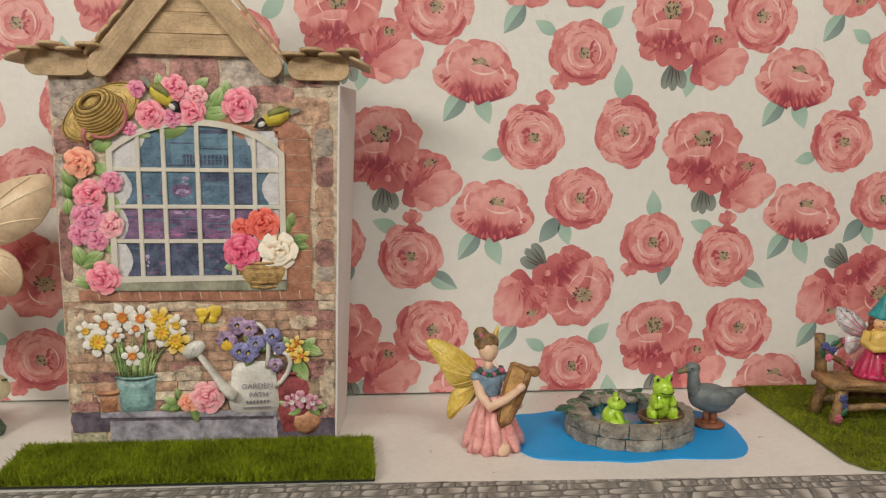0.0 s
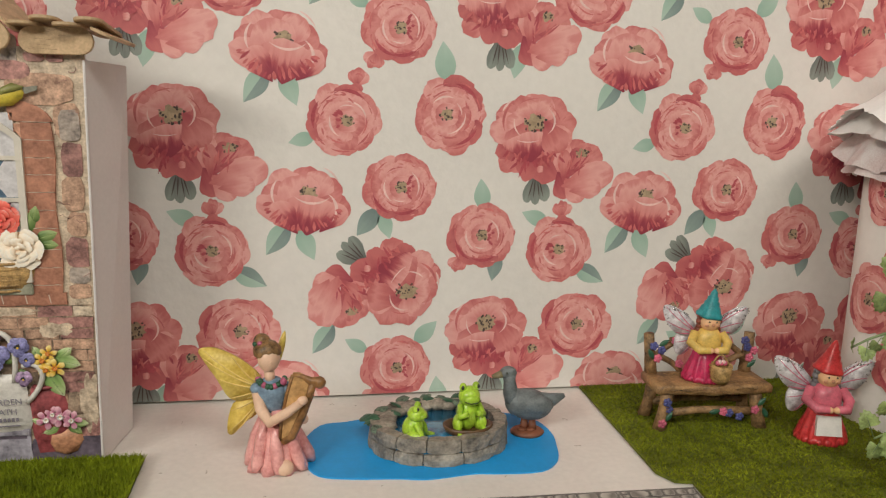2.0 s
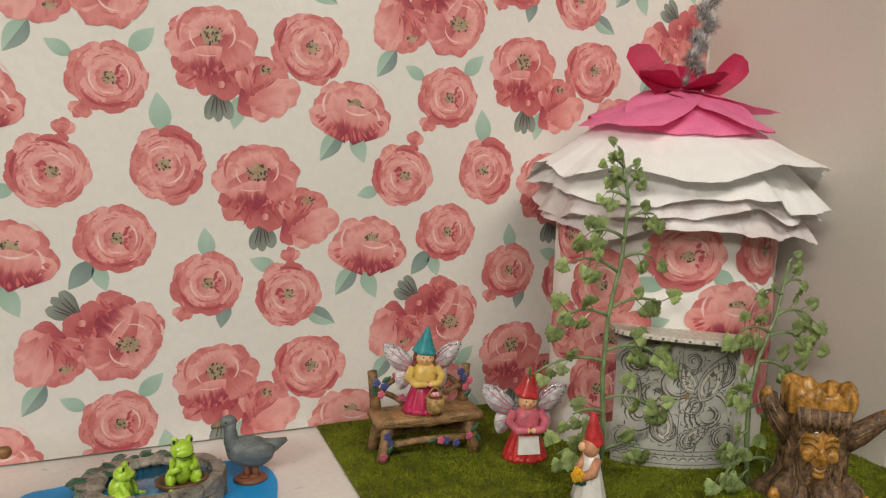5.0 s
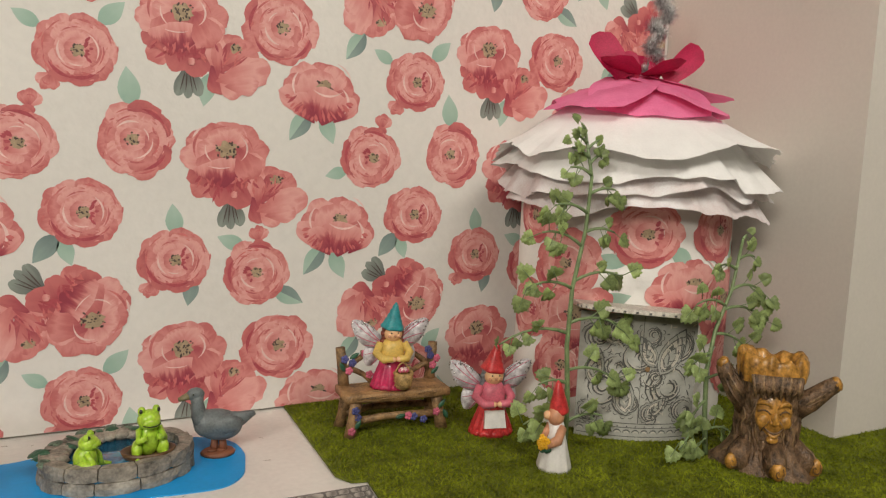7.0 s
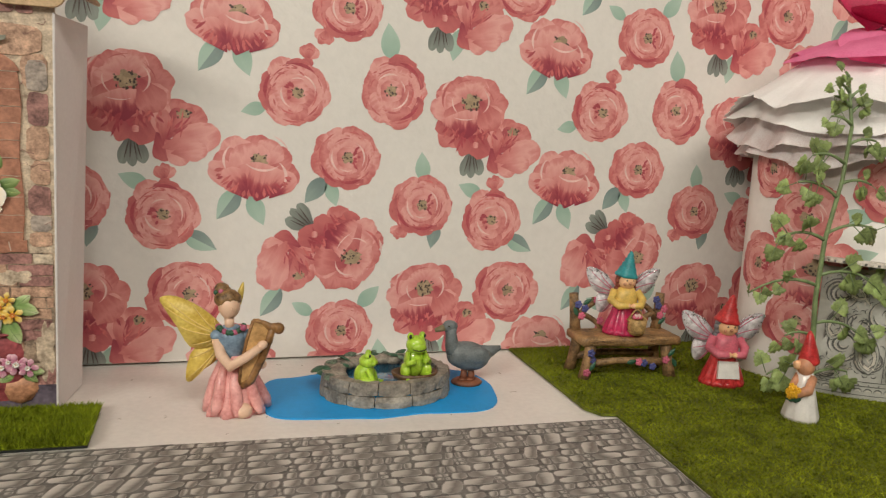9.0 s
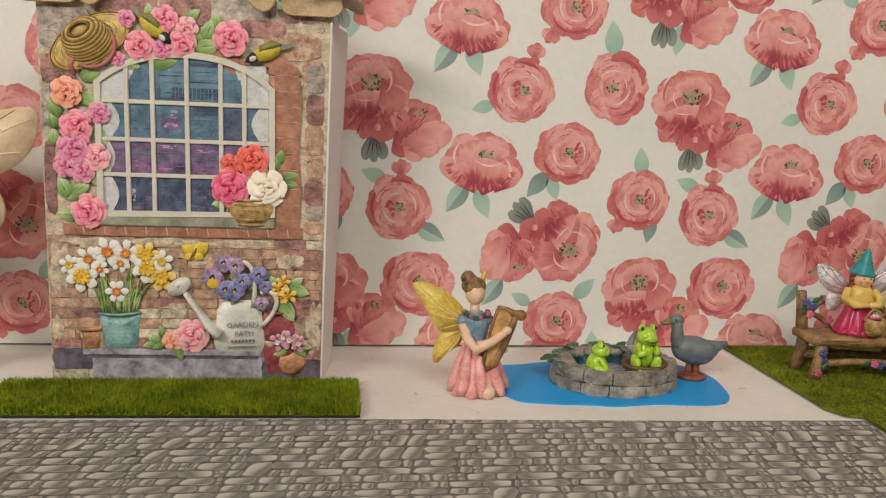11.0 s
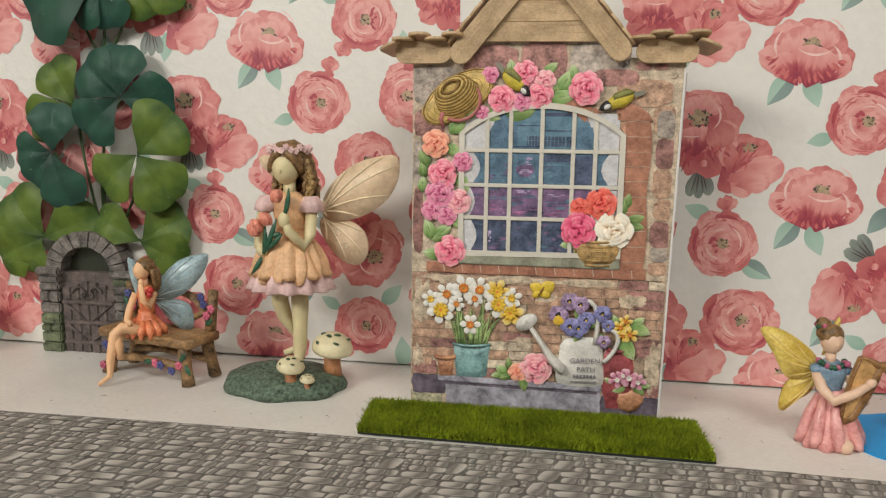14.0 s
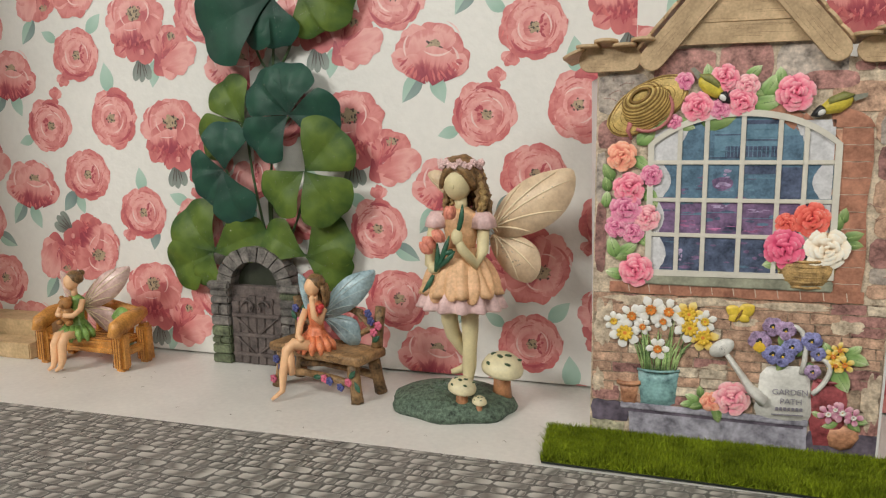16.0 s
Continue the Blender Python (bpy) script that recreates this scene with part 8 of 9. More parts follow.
s = Shape()
s.lathe([(0.0142, 0.0), (0.0148, 0.002), (0.0125, 0.0042), (0.002, 0.0048)], DUCK_FOOT, (0, 0, 0), 28, (1.05, 0.8), 3, 0.03)
for x in (-0.0035, 0.0045):
    s.tube([(x, 0, 0.003), (x * 0.8, 0, 0.016)], [0.0040, 0.0030], DUCK_FOOT, seg=10)
    s.ball((x - 0.002, -0.003, 0.0052), (0.0045, 0.004, 0.0014), DUCK_FOOT, seg=8, rings=5)
s.ball((0.0, 0, 0.0280), (0.0215, 0.0130, 0.0142), DUCK, (0, 10, 0), seg=22, rings=14)
s.ball((-0.0105, 0, 0.0300), (0.0110, 0.0105, 0.0125), DUCK, seg=18, rings=12)
s.ball((0.006, -0.0075, 0.0300), (0.0155, 0.0070, 0.0090), DUCK, (0, 0, 0), seg=16)
s.tube([(0.012, 0, 0.030), (0.022, 0, 0.0325), (0.0325, 0, 0.0365)], [0.0095, 0.0062, 0.0020], DUCK, seg=12, flat=0.8)
s.tube([(-0.012, 0, 0.031), (-0.0170, 0, 0.040), (-0.0180, 0, 0.050), (-0.0185, 0, 0.056)], [0.0100, 0.0068, 0.0054, 0.0060], DUCK, seg=14)
s.ball((-0.0195, 0, 0.0575), (0.0078, 0.0060, 0.0062), DUCK, seg=16, rings=10)
s.tube([(-0.025, 0, 0.0565), (-0.0305, 0, 0.0545), (-0.034, 0, 0.0535)], [0.0036, 0.0026, 0.0018], DUCK_BILL, seg=9, flat=1.3)
s.ball((-0.0215, -0.0056, 0.0590), 0.0010, DARK_MARK_SHADE, seg=6, rings=4)
s.thing("duck_figurine", "grey toy duck standing on a brown foot", "figurine", at=pose(0.4105, 0.638, 0.0012, 0, 0, -6) @ Matrix.Scale(0.92, 4))

# ---- tree stump with a carved face ----
s = Shape()
rr = random.Random(14)


def trunk(a, z):
    """Radius of the stump at an angle and height: a broad column on spreading roots, with furrowed bark."""
    r = 0.0370 + 0.0125 * max(0.0, 1 - z / 0.030) ** 2 - 0.0015 * math.sin(z * 36)
    furrow = abs(math.sin(9.5 * a + 2.2 * noise.noise(Vector((math.cos(a) * 3, math.sin(a) * 3, z * 40)))))
    return r * (1 + max(0.0, 0.026 - z) * 12 * max(0.0, math.sin(2.5 * a + 0.6)) + 0.085 * furrow - 0.05 + 0.05 * noise.noise(Vector((math.cos(a) * 9, math.sin(a) * 9, z * 60))))


seg, rows, vs, fs = 120, 26, [], []
for i in range(rows):
    z = 0.089 * i / (rows - 1)
    vs += [(trunk(2 * math.pi * j / seg, z) * math.cos(2 * math.pi * j / seg), trunk(2 * math.pi * j / seg, z) * 0.85 * math.sin(2 * math.pi * j / seg), z) for j in range(seg)]
fs = [(i * seg + j, i * seg + (j + 1) % seg, (i + 1) * seg + (j + 1) % seg, (i + 1) * seg + j) for i in range(rows - 1) for j in range(seg)]
s.add(vs, fs + [tuple(range((rows - 1) * seg, rows * seg))], STUMP_BARK)
# raised strips of bark, every third one a paler tan
for i in range(70):
    a, z0 = rr.uniform(0, 6.28), rr.uniform(0.004, 0.06)
    z1 = min(0.088, z0 + rr.uniform(0.012, 0.04))
    pts = []
    for t in (0, 0.25, 0.5, 0.75, 1):
        z, q = z0 + (z1 - z0) * t, a + 0.10 * math.sin(4 * t + i)
        pts.append((trunk(q, z) * math.cos(q), trunk(q, z) * 0.85 * math.sin(q), z))
    s.tube(pts, [0.0006, 0.0014, 0.0016, 0.0013, 0.0005], STUMP_TAN if i % 3 == 0 else STUMP_BARK, seg=5, rough=0.4)
# the ochre bowl on top, with a pleated rim
rim, rim_faces, seg = [], [], 96
for j in range(seg):
    a = 2 * math.pi * j / seg
    lump = 1 + 0.15 * noise.noise(Vector((math.cos(a) * 2.2, math.sin(a) * 2.2, 3))) + 0.018 * math.sin(24 * a)
    rise = 0.0085 * noise.noise(Vector((math.cos(a) * 2.4, math.sin(a) * 2.4, 8))) + 0.004 * max(0.0, -math.cos(a))
    for r, z in ((0.0375, 0.080), (0.0400, 0.090), (0.0392, 0.099), (0.0350, 0.1025), (0.0295, 0.099), (0.0260, 0.091), (0.012, 0.088)):
        rim.append((r * lump * math.cos(a), r * lump * 0.85 * math.sin(a), z + rise * (z > 0.085)))
for j in range(seg):
    for k in range(6):
        p, q = j * 7 + k, (j + 1) % seg * 7 + k
        rim_faces.append((p, q, q + 1, p + 1))
rim_faces.append(tuple(j * 7 + 6 for j in range(seg)))
s.add(rim, rim_faces, STUMP_GOLD)
for pts in (((-0.026, -0.006, 0.058), (-0.041, -0.008, 0.070), (-0.052, -0.008, 0.084), (-0.056, -0.008, 0.092)), ((0.026, -0.006, 0.056), (0.044, -0.008, 0.066), (0.062, -0.008, 0.077), (0.070, -0.008, 0.082))):
    s.tube(pts, [0.0125, 0.0098, 0.0088, 0.0072], STUMP_BARK, seg=18, rough=0.45)
    for k in range(9):
        q = k * 0.7
        s.tube([(p[0] + 0.0092 * (1 - 0.12 * i) * math.cos(q) * 0.7, p[1] + 0.0100 * (1 - 0.1 * i) * math.sin(q), p[2] + 0.0100 * (1 - 0.1 * i) * math.cos(q)) for i, p in enumerate(pts[:3])], [0.0008, 0.0016, 0.0007], STUMP_TAN if k % 2 else STUMP_BARK, seg=5, rough=0.3)
    s.ball(pts[-1], (0.0072, 0.0074, 0.0060), STUMP_GOLD, (0, 45 if pts[0][0] > 0 else -30, 0), seg=14, lump=0.15)
for x, y in ((-0.040, -0.030), (0.004, -0.048), (0.048, -0.024)):
    s.tube([(x * 0.6, y * 0.55, 0.020), (x * 0.85, y * 0.85, 0.012), (x, y, 0.0085)], [0.0125, 0.0120, 0.0095], STUMP_BARK, seg=16, rough=0.4)
    for k in range(5):
        q = -1.2 + 0.6 * k
        s.tube([(x * 0.62 + 0.012 * math.sin(q), y * 0.6, 0.020 + 0.010 * math.cos(q)), (x * 0.86 + 0.0115 * math.sin(q), y * 0.88, 0.012 + 0.0105 * math.cos(q)), (x + 0.008 * math.sin(q), y * 1.02, 0.0085 + 0.0075 * math.cos(q))], [0.0008, 0.0015, 0.0008], STUMP_TAN if k % 2 else STUMP_BARK, seg=5)
    s.ball((x * 1.04, y * 1.06, 0.0098), (0.0088, 0.0055, 0.0080), STUMP_GOLD, (0, 0, -20 if x > 0.02 else 20 if x < -0.02 else 0), seg=14, lump=0.2)
    s.tube([(x * 1.04 + 0.0008 * i * math.cos(i * 0.9), y * 1.06 - 0.0056, 0.0098 + 0.0008 * i * math.sin(i * 0.9)) for i in range(9)], 0.0005, STUMP_BARK, seg=4)
face = Shape()
# the face: a broad oval with cheeks, closed eyes, nose and a smile in relief
face.ball((0, -0.0205, 0.0475), (0.0225, 0.0150, 0.0250), STUMP_GOLD, seg=28, rings=18)
for x in (-1, 1):
    face.ball((x * 0.0118, -0.0322, 0.0425), (0.0075, 0.0050, 0.0064), STUMP_GOLD, seg=14)
    face.tube(curve((x * 0.0185, -0.0290, 0.0560), (x * 0.0110, -0.0362, 0.0635), (x * 0.0030, -0.0350, 0.0550), 8), [0.0010, 0.0018, 0.0022, 0.0024, 0.0022, 0.0020, 0.0016, 0.0010], STUMP_GOLD, seg=7)
    face.tube(curve((x * 0.0172, -0.0300, 0.0500), (x * 0.0110, -0.0362, 0.0555), (x * 0.0050, -0.0350, 0.0495), 8), 0.0008, STUMP_BARK, seg=5)
    face.tube(curve((x * 0.0052, -0.0352, 0.0440), (x * 0.0110, -0.0375, 0.0390), (x * 0.0130, -0.0330, 0.0335), 6), 0.0006, STUMP_BARK, seg=5)
face.ball((0, -0.0370, 0.0455), (0.0042, 0.0042, 0.0062), STUMP_GOLD, seg=14)
for x in (-1, 1):
    face.ball((x * 0.0034, -0.0362, 0.0425), (0.0026, 0.0028, 0.0024), STUMP_GOLD, seg=10)
face.tube(curve((-0.0105, -0.0330, 0.0370), (0, -0.0400, 0.0285), (0.0105, -0.0330, 0.0370), 10), 0.0010, STUMP_BARK, seg=6)
face.tube(curve((-0.0070, -0.0345, 0.0335), (0, -0.0390, 0.0265), (0.0070, -0.0345, 0.0335), 8), [0.0006, 0.0013, 0.0016, 0.0017, 0.0017, 0.0016, 0.0013, 0.0006], STUMP_GOLD, seg=7)
face.ball((0, -0.0325, 0.0262), (0.0070, 0.0042, 0.0036), STUMP_GOLD, seg=12)
for m in (STUMP_GOLD, STUMP_BARK):
    k = face.slot(m)
    s.add(face.v, [f for f, i in zip(face.f, face.mi) if i == k], m, True, pose(0, 0.001, 0.006))
# a fringe of bark over the brow
for i in range(22):
    x = -0.024 + 0.048 * i / 21
    s.tube([(x * 1.1, -0.030 - 0.004 * math.cos(x * 50), 0.089), (x, -0.0335 - 0.004 * math.cos(x * 50), 0.078), (x * 0.95, -0.0320 - 0.004 * math.cos(x * 50), 0.070 + 0.003 * (i % 3))], [0.0024, 0.0030, 0.0008], STUMP_TAN if i % 4 == 0 else STUMP_BARK, seg=6, rough=0.3)
s.thing("tree_stump_figurine", "brown resin tree stump with a smiling ochre face", "figurine", at=pose(0.839, 0.449, 0.0025, 0, 0, -38) @ Matrix.Diagonal((0.72, 0.76, 0.96, 1)))

# ---- stone fairy door ----
door = base("fairy_door", pose(-0.500, 0.7325, 0, 0, 0, 0), "grey stone fairy door with an arched gate", "fairy door")
s = Shape()
s.box((0, -0.010, 0.044), (0.106, 0.012, 0.088), GATE)
s.part("backing", door)
rr = random.Random(17)
for x in (-1, 1):
    z = 0.0
    while z < 0.084:
        h = rr.uniform(0.008, 0.013)
        split = rr.random() < 0.6
        for k in range(2 if split else 1):
            w = 0.0115 if split else 0.0235
            cx = x * 0.0435 + ((k - 0.5) * 0.012 if split else 0)
            s = Shape()
            s.box((cx, -0.013, z + h / 2), (w, 0.022 + rr.uniform(-0.001, 0.001), h - 0.0008), DOOR_MOSS if (z < 0.045 and x < 0 and rr.random() < 0.6) or rr.random() < 0.2 else DOOR_STONE, bevel=0.0014, jitter=0.0006)
            s.part("stone", door)
        z += h
    s = Shape()
    s.box((x * 0.0435, -0.013, z + 0.004), (0.028, 0.027, 0.009), DOOR_STONE, bevel=0.002, jitter=0.0008)
    s.part("capital", door)
for i in range(11):
    a0, a1 = math.pi * i / 11, math.pi * (i + 1) / 11 - 0.03
    s = Shape()
    pts = [(r * math.cos(a), r * math.sin(a)) for r, a in ((0.0265, a0), (0.0425, a0), (0.0430, (a0 + a1) / 2), (0.0425, a1), (0.0265, a1))]
    s.plate([(x * 1.08, 0.090 + y) for x, y in pts], 0.020 + 0.001 * (i % 2), DOOR_STONE, pose(0, -0.002, 0, 90, 0, 0))
    s.part("arch_stone", door)
# near-black plate stands in for the shade within the arch
s = Shape()
s.plate([(0.028 * math.cos(a), 0.088 + 0.028 * math.sin(a)) for a in [math.pi * i / 16 for i in range(17)]], 0.003, DARK_MARK_SHADE, pose(0, -0.0045, 0, 90, 0, 0))
s.part("dark_opening", door)
gate = new("gate")
gate.parent = door
tagged(gate, "dark moulded double gate with scrolls")
for i in range(6):
    x = -0.026 + i * 0.0104
    s = Shape()
    s.box((x, -0.0175, 0.036 + 0.003 * math.sin(math.pi * i / 5)), (0.0098, 0.004, 0.070 + 0.008 * math.sin(math.pi * i / 5)), GATE, bevel=0.0008)
    s.part("plank", gate)
for z in (0.012, 0.034, 0.056):
    s = Shape()
    s.box((0, -0.0205, z), (0.060, 0.003, 0.0045), GATE, bevel=0.0008)
    s.part("crossbar", gate)
for x in (-1, 1):
    s = Shape()
    s.tube([(x * (0.003 + 0.010 * (1 - i / 14) * (1 + math.cos(i * 0.55)) / 1.4), -0.0215, 0.066 + 0.008 * math.sin(i * 0.55) * (1 - i / 20)) for i in range(14)], 0.0011, GATE, seg=6)
    s.part("scroll", gate)
    for k, (z0, z1) in enumerate(((0.014, 0.032), (0.036, 0.054))):
        s = Shape()
        s.tube([(x * 0.004, -0.0205, z0), (x * 0.026, -0.0205, z1)], 0.0013, GATE, seg=6)
        s.part("brace", gate)

# ---- clover spray standing behind the fairy door ----
clover = base("clover_spray", pose(0, 0, 0), "artificial clover spray with large glittered green leaves", "artificial plant")
rr = random.Random(44)


def clover_leaf(joint, tip, out, wide, m, roll):
    """A heart-shaped leaflet, creased along its middle, from its joint to its tip, out from the wall."""
    s = Shape()
    start = Vector((joint[0] * 0.001, WALL_Y - out * 0.001, joint[1] * 0.001))
    x = Vector(((tip[0] - joint[0]) * 0.001, 0, (tip[1] - joint[1]) * 0.001))
    size = x.length
    x.normalize()
    z = Vector((0, -1, 0))
    at = Matrix.Translation(start) @ Matrix((x, z.cross(x), z)).transposed().to_4x4() @ pose(0, 0, 0, roll, 0, 0)
    n, ring = 40, []
    for i in range(n):
        t = 2 * math.pi * i / n
        c = math.cos(t)
        px = size * (0.56 + (0.44 if c > 0 else 0.56) * c * (1 - 0.13 * max(0.0, c) ** 22))
        py = wide * size * 0.5 * math.sin(t) * min(1.0, 0.12 + 1.45 * px / size) * (1 + 0.03 * noise.noise(Vector((3 * c, 3 * math.sin(t), roll))))
        ring.append((px, py))

    def lift(px, py):
        u, q = px / size, py / size
        return size * (0.26 * abs(q) ** 1.1 - 0.30 * q * q + 0.07 * math.sin(2.4 * u) - 0.16 * u * u * u - 0.30 * max(0.0, abs(q) - 0.34) + 0.03 * noise.noise(Vector((u * 4, q * 4, roll))))

    levels, vs, fs = (1.0, 0.94, 0.84, 0.68, 0.50, 0.32, 0.14), [], []
    for f in levels:
        vs += [(size * 0.5 + (px - size * 0.5) * f, py * f, lift(size * 0.5 + (px - size * 0.5) * f, py * f)) for px, py in ring]
    vs.append((size * 0.5, 0, lift(size * 0.5, 0)))
    uv = [(px / size, py / size) for px, py, _ in vs]
    for k in range(len(levels) - 1):
        for i in range(n):
            p, q = k * n + i, k * n + (i + 1) % n
            fs.append((p, q, q + n, p + n))
    last = (len(levels) - 1) * n
    fs += [(last + i, last + (i + 1) % n, len(vs) - 1) for i in range(n)]
    s.add(vs, fs, m, True, at, uv)
    for _ in range(26):
        u, q = rr.uniform(0.05, 0.9) ** 1.3, rr.gauss(0, 0.14)
        s.ball(at @ Vector((size * u, size * q, lift(size * u, size * q) + 0.0003)), rr.uniform(0.0002, 0.0005), GLITTER, seg=4, rings=3)
    s.part("leaf", clover)


def clover_cloth(name, stops):
    m = wash(name, stops, 0.14, 0.30, 0.52)
    m.node_tree.nodes["Principled BSDF"].inputs["Specular IOR Level"].default_value = 0.3
    return m


CLOVER_LIGHT = clover_cloth("fabric_clover_light", [(0.0, (0.026, 0.058, 0.016)), (0.25, (0.070, 0.118, 0.018)), (0.62, (0.122, 0.182, 0.027)), (1.0, (0.042, 0.090, 0.018))])
CLOVER_DARK = clover_cloth("fabric_clover_dark", [(0.0, (0.012, 0.030, 0.022)), (0.3, (0.016, 0.055, 0.037)), (0.7, (0.025, 0.085, 0.054)), (1.0, (0.016, 0.060, 0.046))])

def trefoil(joint, out, tips):
    """Leaflets round one joint; each has its tip, its breadth, whether it is light, and its roll."""
    for k, (tx, tz, wide, light, roll) in enumerate(tips):
        clover_leaf(joint, (tx, tz), out + 1.4 * k, wide, CLOVER_LIGHT if light else CLOVER_DARK, roll)


trefoil((-449, 271), 20, ((-493, 308, 1.05, 0, -4), (-446, 326, 1.05, 0, 4), (-389, 269, 0.95, 0, 8), (-493, 232, 1.0, 0, -4)))
trefoil((-509, 263), 8, ((-538, 312, 1.0, 1, 0), (-569, 242, 0.85, 1, 6)))
trefoil((-430, 214), 27, ((-387, 257, 1.2, 1, 6), (-391, 165, 1.1, 1, -4), (-474, 177, 1.05, 1, 6)))
trefoil((-528, 215), 22, ((-525, 268, 1.0, 0, 5), (-573, 216, 0.95, 0, 0), (-555, 180, 0.95, 0, -6), (-506, 158, 1.0, 0, 6)))
trefoil((-553, 124), 12, ((-595, 173, 1.1, 1, 4), (-614, 98, 0.95, 1, -4), (-487, 151, 0.8, 1, 6), (-565, 82, 0.85, 1, 0)))
trefoil((-440, 123), 12, ((-389, 154, 1.1, 1, -4), (-493, 150, 0.85, 1, 6), (-386, 104, 0.9, 1, 4)))
trefoil((-462, 388), 20, ((-501, 346, 1.05, 0, 6), (-455, 337, 1.0, 0, -4), (-554, 352, 0.95, 0, 4)))
trefoil((-434, 392), 14, ((-414, 349, 1.1, 1, 0), (-375, 371, 0.9, 1, 8)))
trefoil((-500, 412), 16, ((-535, 452, 1.0, 0, 6), (-470, 456, 1.05, 0, 0), (-560, 396, 0.95, 1, 4)))
trefoil((-425, 420), 14, ((-396, 462, 1.0, 1, -4), (-376, 404, 0.95, 1, 4)))

STEM_FOOT, STEM_TOP = (-484, 116), (-474, 312)
for joint, out, low, bow in (((-449, 271), 20, STEM_FOOT, (-492, 235)), ((-509, 263), 8, STEM_FOOT, (-505, 200)), ((-430, 214), 27, STEM_FOOT, (-445, 150)), ((-528, 215), 22, STEM_FOOT, (-510, 165)), ((-553, 124), 12, STEM_FOOT, (-512, 130)), ((-440, 123), 12, STEM_FOOT, (-460, 130)),
                             ((-462, 388), 20, STEM_TOP, (-470, 345)), ((-434, 392), 14, STEM_TOP, (-445, 335)), ((-500, 412), 16, STEM_TOP, (-498, 330)), (STEM_TOP, 7, STEM_FOOT, (-482, 210)), (STEM_FOOT, 7, (-485, 2), (-485, 60))):
    s = Shape()
    P3 = lambda q, o: (q[0] * 0.001, WALL_Y - o * 0.001, q[1] * 0.001)  # noqa: E731
    s.tube(curve(P3(low, 6), P3(bow, 9), P3(joint, out - 2), 8), 0.0014, CLOVER_STEM, seg=7)
    s.part("stem", clover)

# ---- the papered tower with a coffee filter roof ----
FILTER = mat("white_filter_paper", (0.94, 0.93, 0.91), 0.8, 0.03, 40.0, 500.0, bump=0.0005, thin=0.06)
FILTER_STAIN = mat("pink_stained_filter_paper", (0.90, 0.74, 0.72), 0.8, 0.10, 38.0, 900.0, tint=(0.95, 0.93, 0.91), bump=0.0005, thin=0.10)
PETAL_PINK = mat("pink_silk_petal", (0.93, 0.17, 0.38), 0.65, 0.06, 40.0, 600.0, tint=(0.95, 0.27, 0.48), thin=0.22)
PETAL_MAGENTA = mat("magenta_silk_petal", (0.42, 0.005, 0.055), 0.55, 0.12, 40.0, 600.0, tint=(0.54, 0.015, 0.09), thin=0.15)
TINSEL = mat("silver_tinsel", (0.92, 0.91, 0.90), 0.3, 0.2, 700.0, 2000.0, metal=0.4, island=0.7)
DOOR_GREY = mat("print_grey_card", (0.47, 0.47, 0.42), 0.5, 0.08, 40.0, 300.0)
DOOR_LINE = mat("print_dark_line", (0.15, 0.15, 0.14), 0.5, 0.1)
DOOR_PALE = mat("print_pale_line", (0.66, 0.62, 0.54), 0.5, 0.1)
AWNING = mat("pale_patterned_card", (0.56, 0.51, 0.44), 0.5, 0.14, 240.0, 700.0, tint=(0.72, 0.68, 0.60))
KNOB = mat("tan_paper_dot", (0.33, 0.20, 0.09), 0.6, 0.1)
VINE_LEAF = mat("plastic_vine_leaf", (0.30, 0.40, 0.13), 0.36, 0.20, 90.0, 500.0, tint=(0.46, 0.57, 0.24), each=0.25, thin=0.45)
VINE_STEM = mat("plastic_vine_stem", (0.21, 0.29, 0.13), 0.4, 0.2, 90.0, 500.0)

TOWER = base("craft_tower", pose(0.811, 0.614, 0.0022, 0, 0, -18.4), "craft tower papered with roses under a filter paper roof", "craft tower")
TA, TB = 0.110, 0.071


def round_tower(u, z, h):
    t = u / 0.094
    return ((TA + h) * math.sin(t), -(TB + h) * math.cos(t), z)


s = Shape()
seg = 56
vs = [(TA * math.sin(2 * math.pi * j / seg), -TB * math.cos(2 * math.pi * j / seg), z) for z in (0.0, 0.26) for j in range(seg)]
s.add(vs, [(j, (j + 1) % seg, (j + 1) % seg + seg, j + seg) for j in range(seg)] + [tuple(range(seg, 2 * seg))], PAPER)
s.part("wall", TOWER, "white rose wallpaper wrapped round a drum")
p = Print(round_tower, -0.19, 0.19, 0.004, 0.255, 0.004, 1.6)
for i, (u, z, r) in enumerate(((-0.006, 0.192, 0.034), (0.068, 0.196, 0.033), (-0.074, 0.160, 0.035), (-0.112, 0.205, 0.030), (0.128, 0.150, 0.034), (-0.072, 0.062, 0.034), (-0.118, 0.112, 0.033), (0.104, 0.060, 0.034))):
    p.rosette((u, z), r, r * 0.96, 300 + i, splash=i)
    p.flush("printed_rose", TOWER)
p.peony((0.036, 0.138), 320)
p.flush("printed_rose", TOWER)
p.cluster((-0.060, 0.115), 330)
p.flush("printed_rose", TOWER)
p.cluster((0.085, 0.130), 334)
p.flush("printed_rose", TOWER)
for u, z, a, w in ((0.026, 0.170, -40, 0.030), (-0.036, 0.165, 170, 0.028), (-0.030, 0.128, 20, 0.030), (0.012, 0.130, 160, 0.030), (0.100, 0.172, -60, 0.028), (-0.092, 0.190, 110, 0.026)):
    p.leaf((u, z), math.radians(a), w, MINT)
    p.flush("printed_leaf", TOWER)


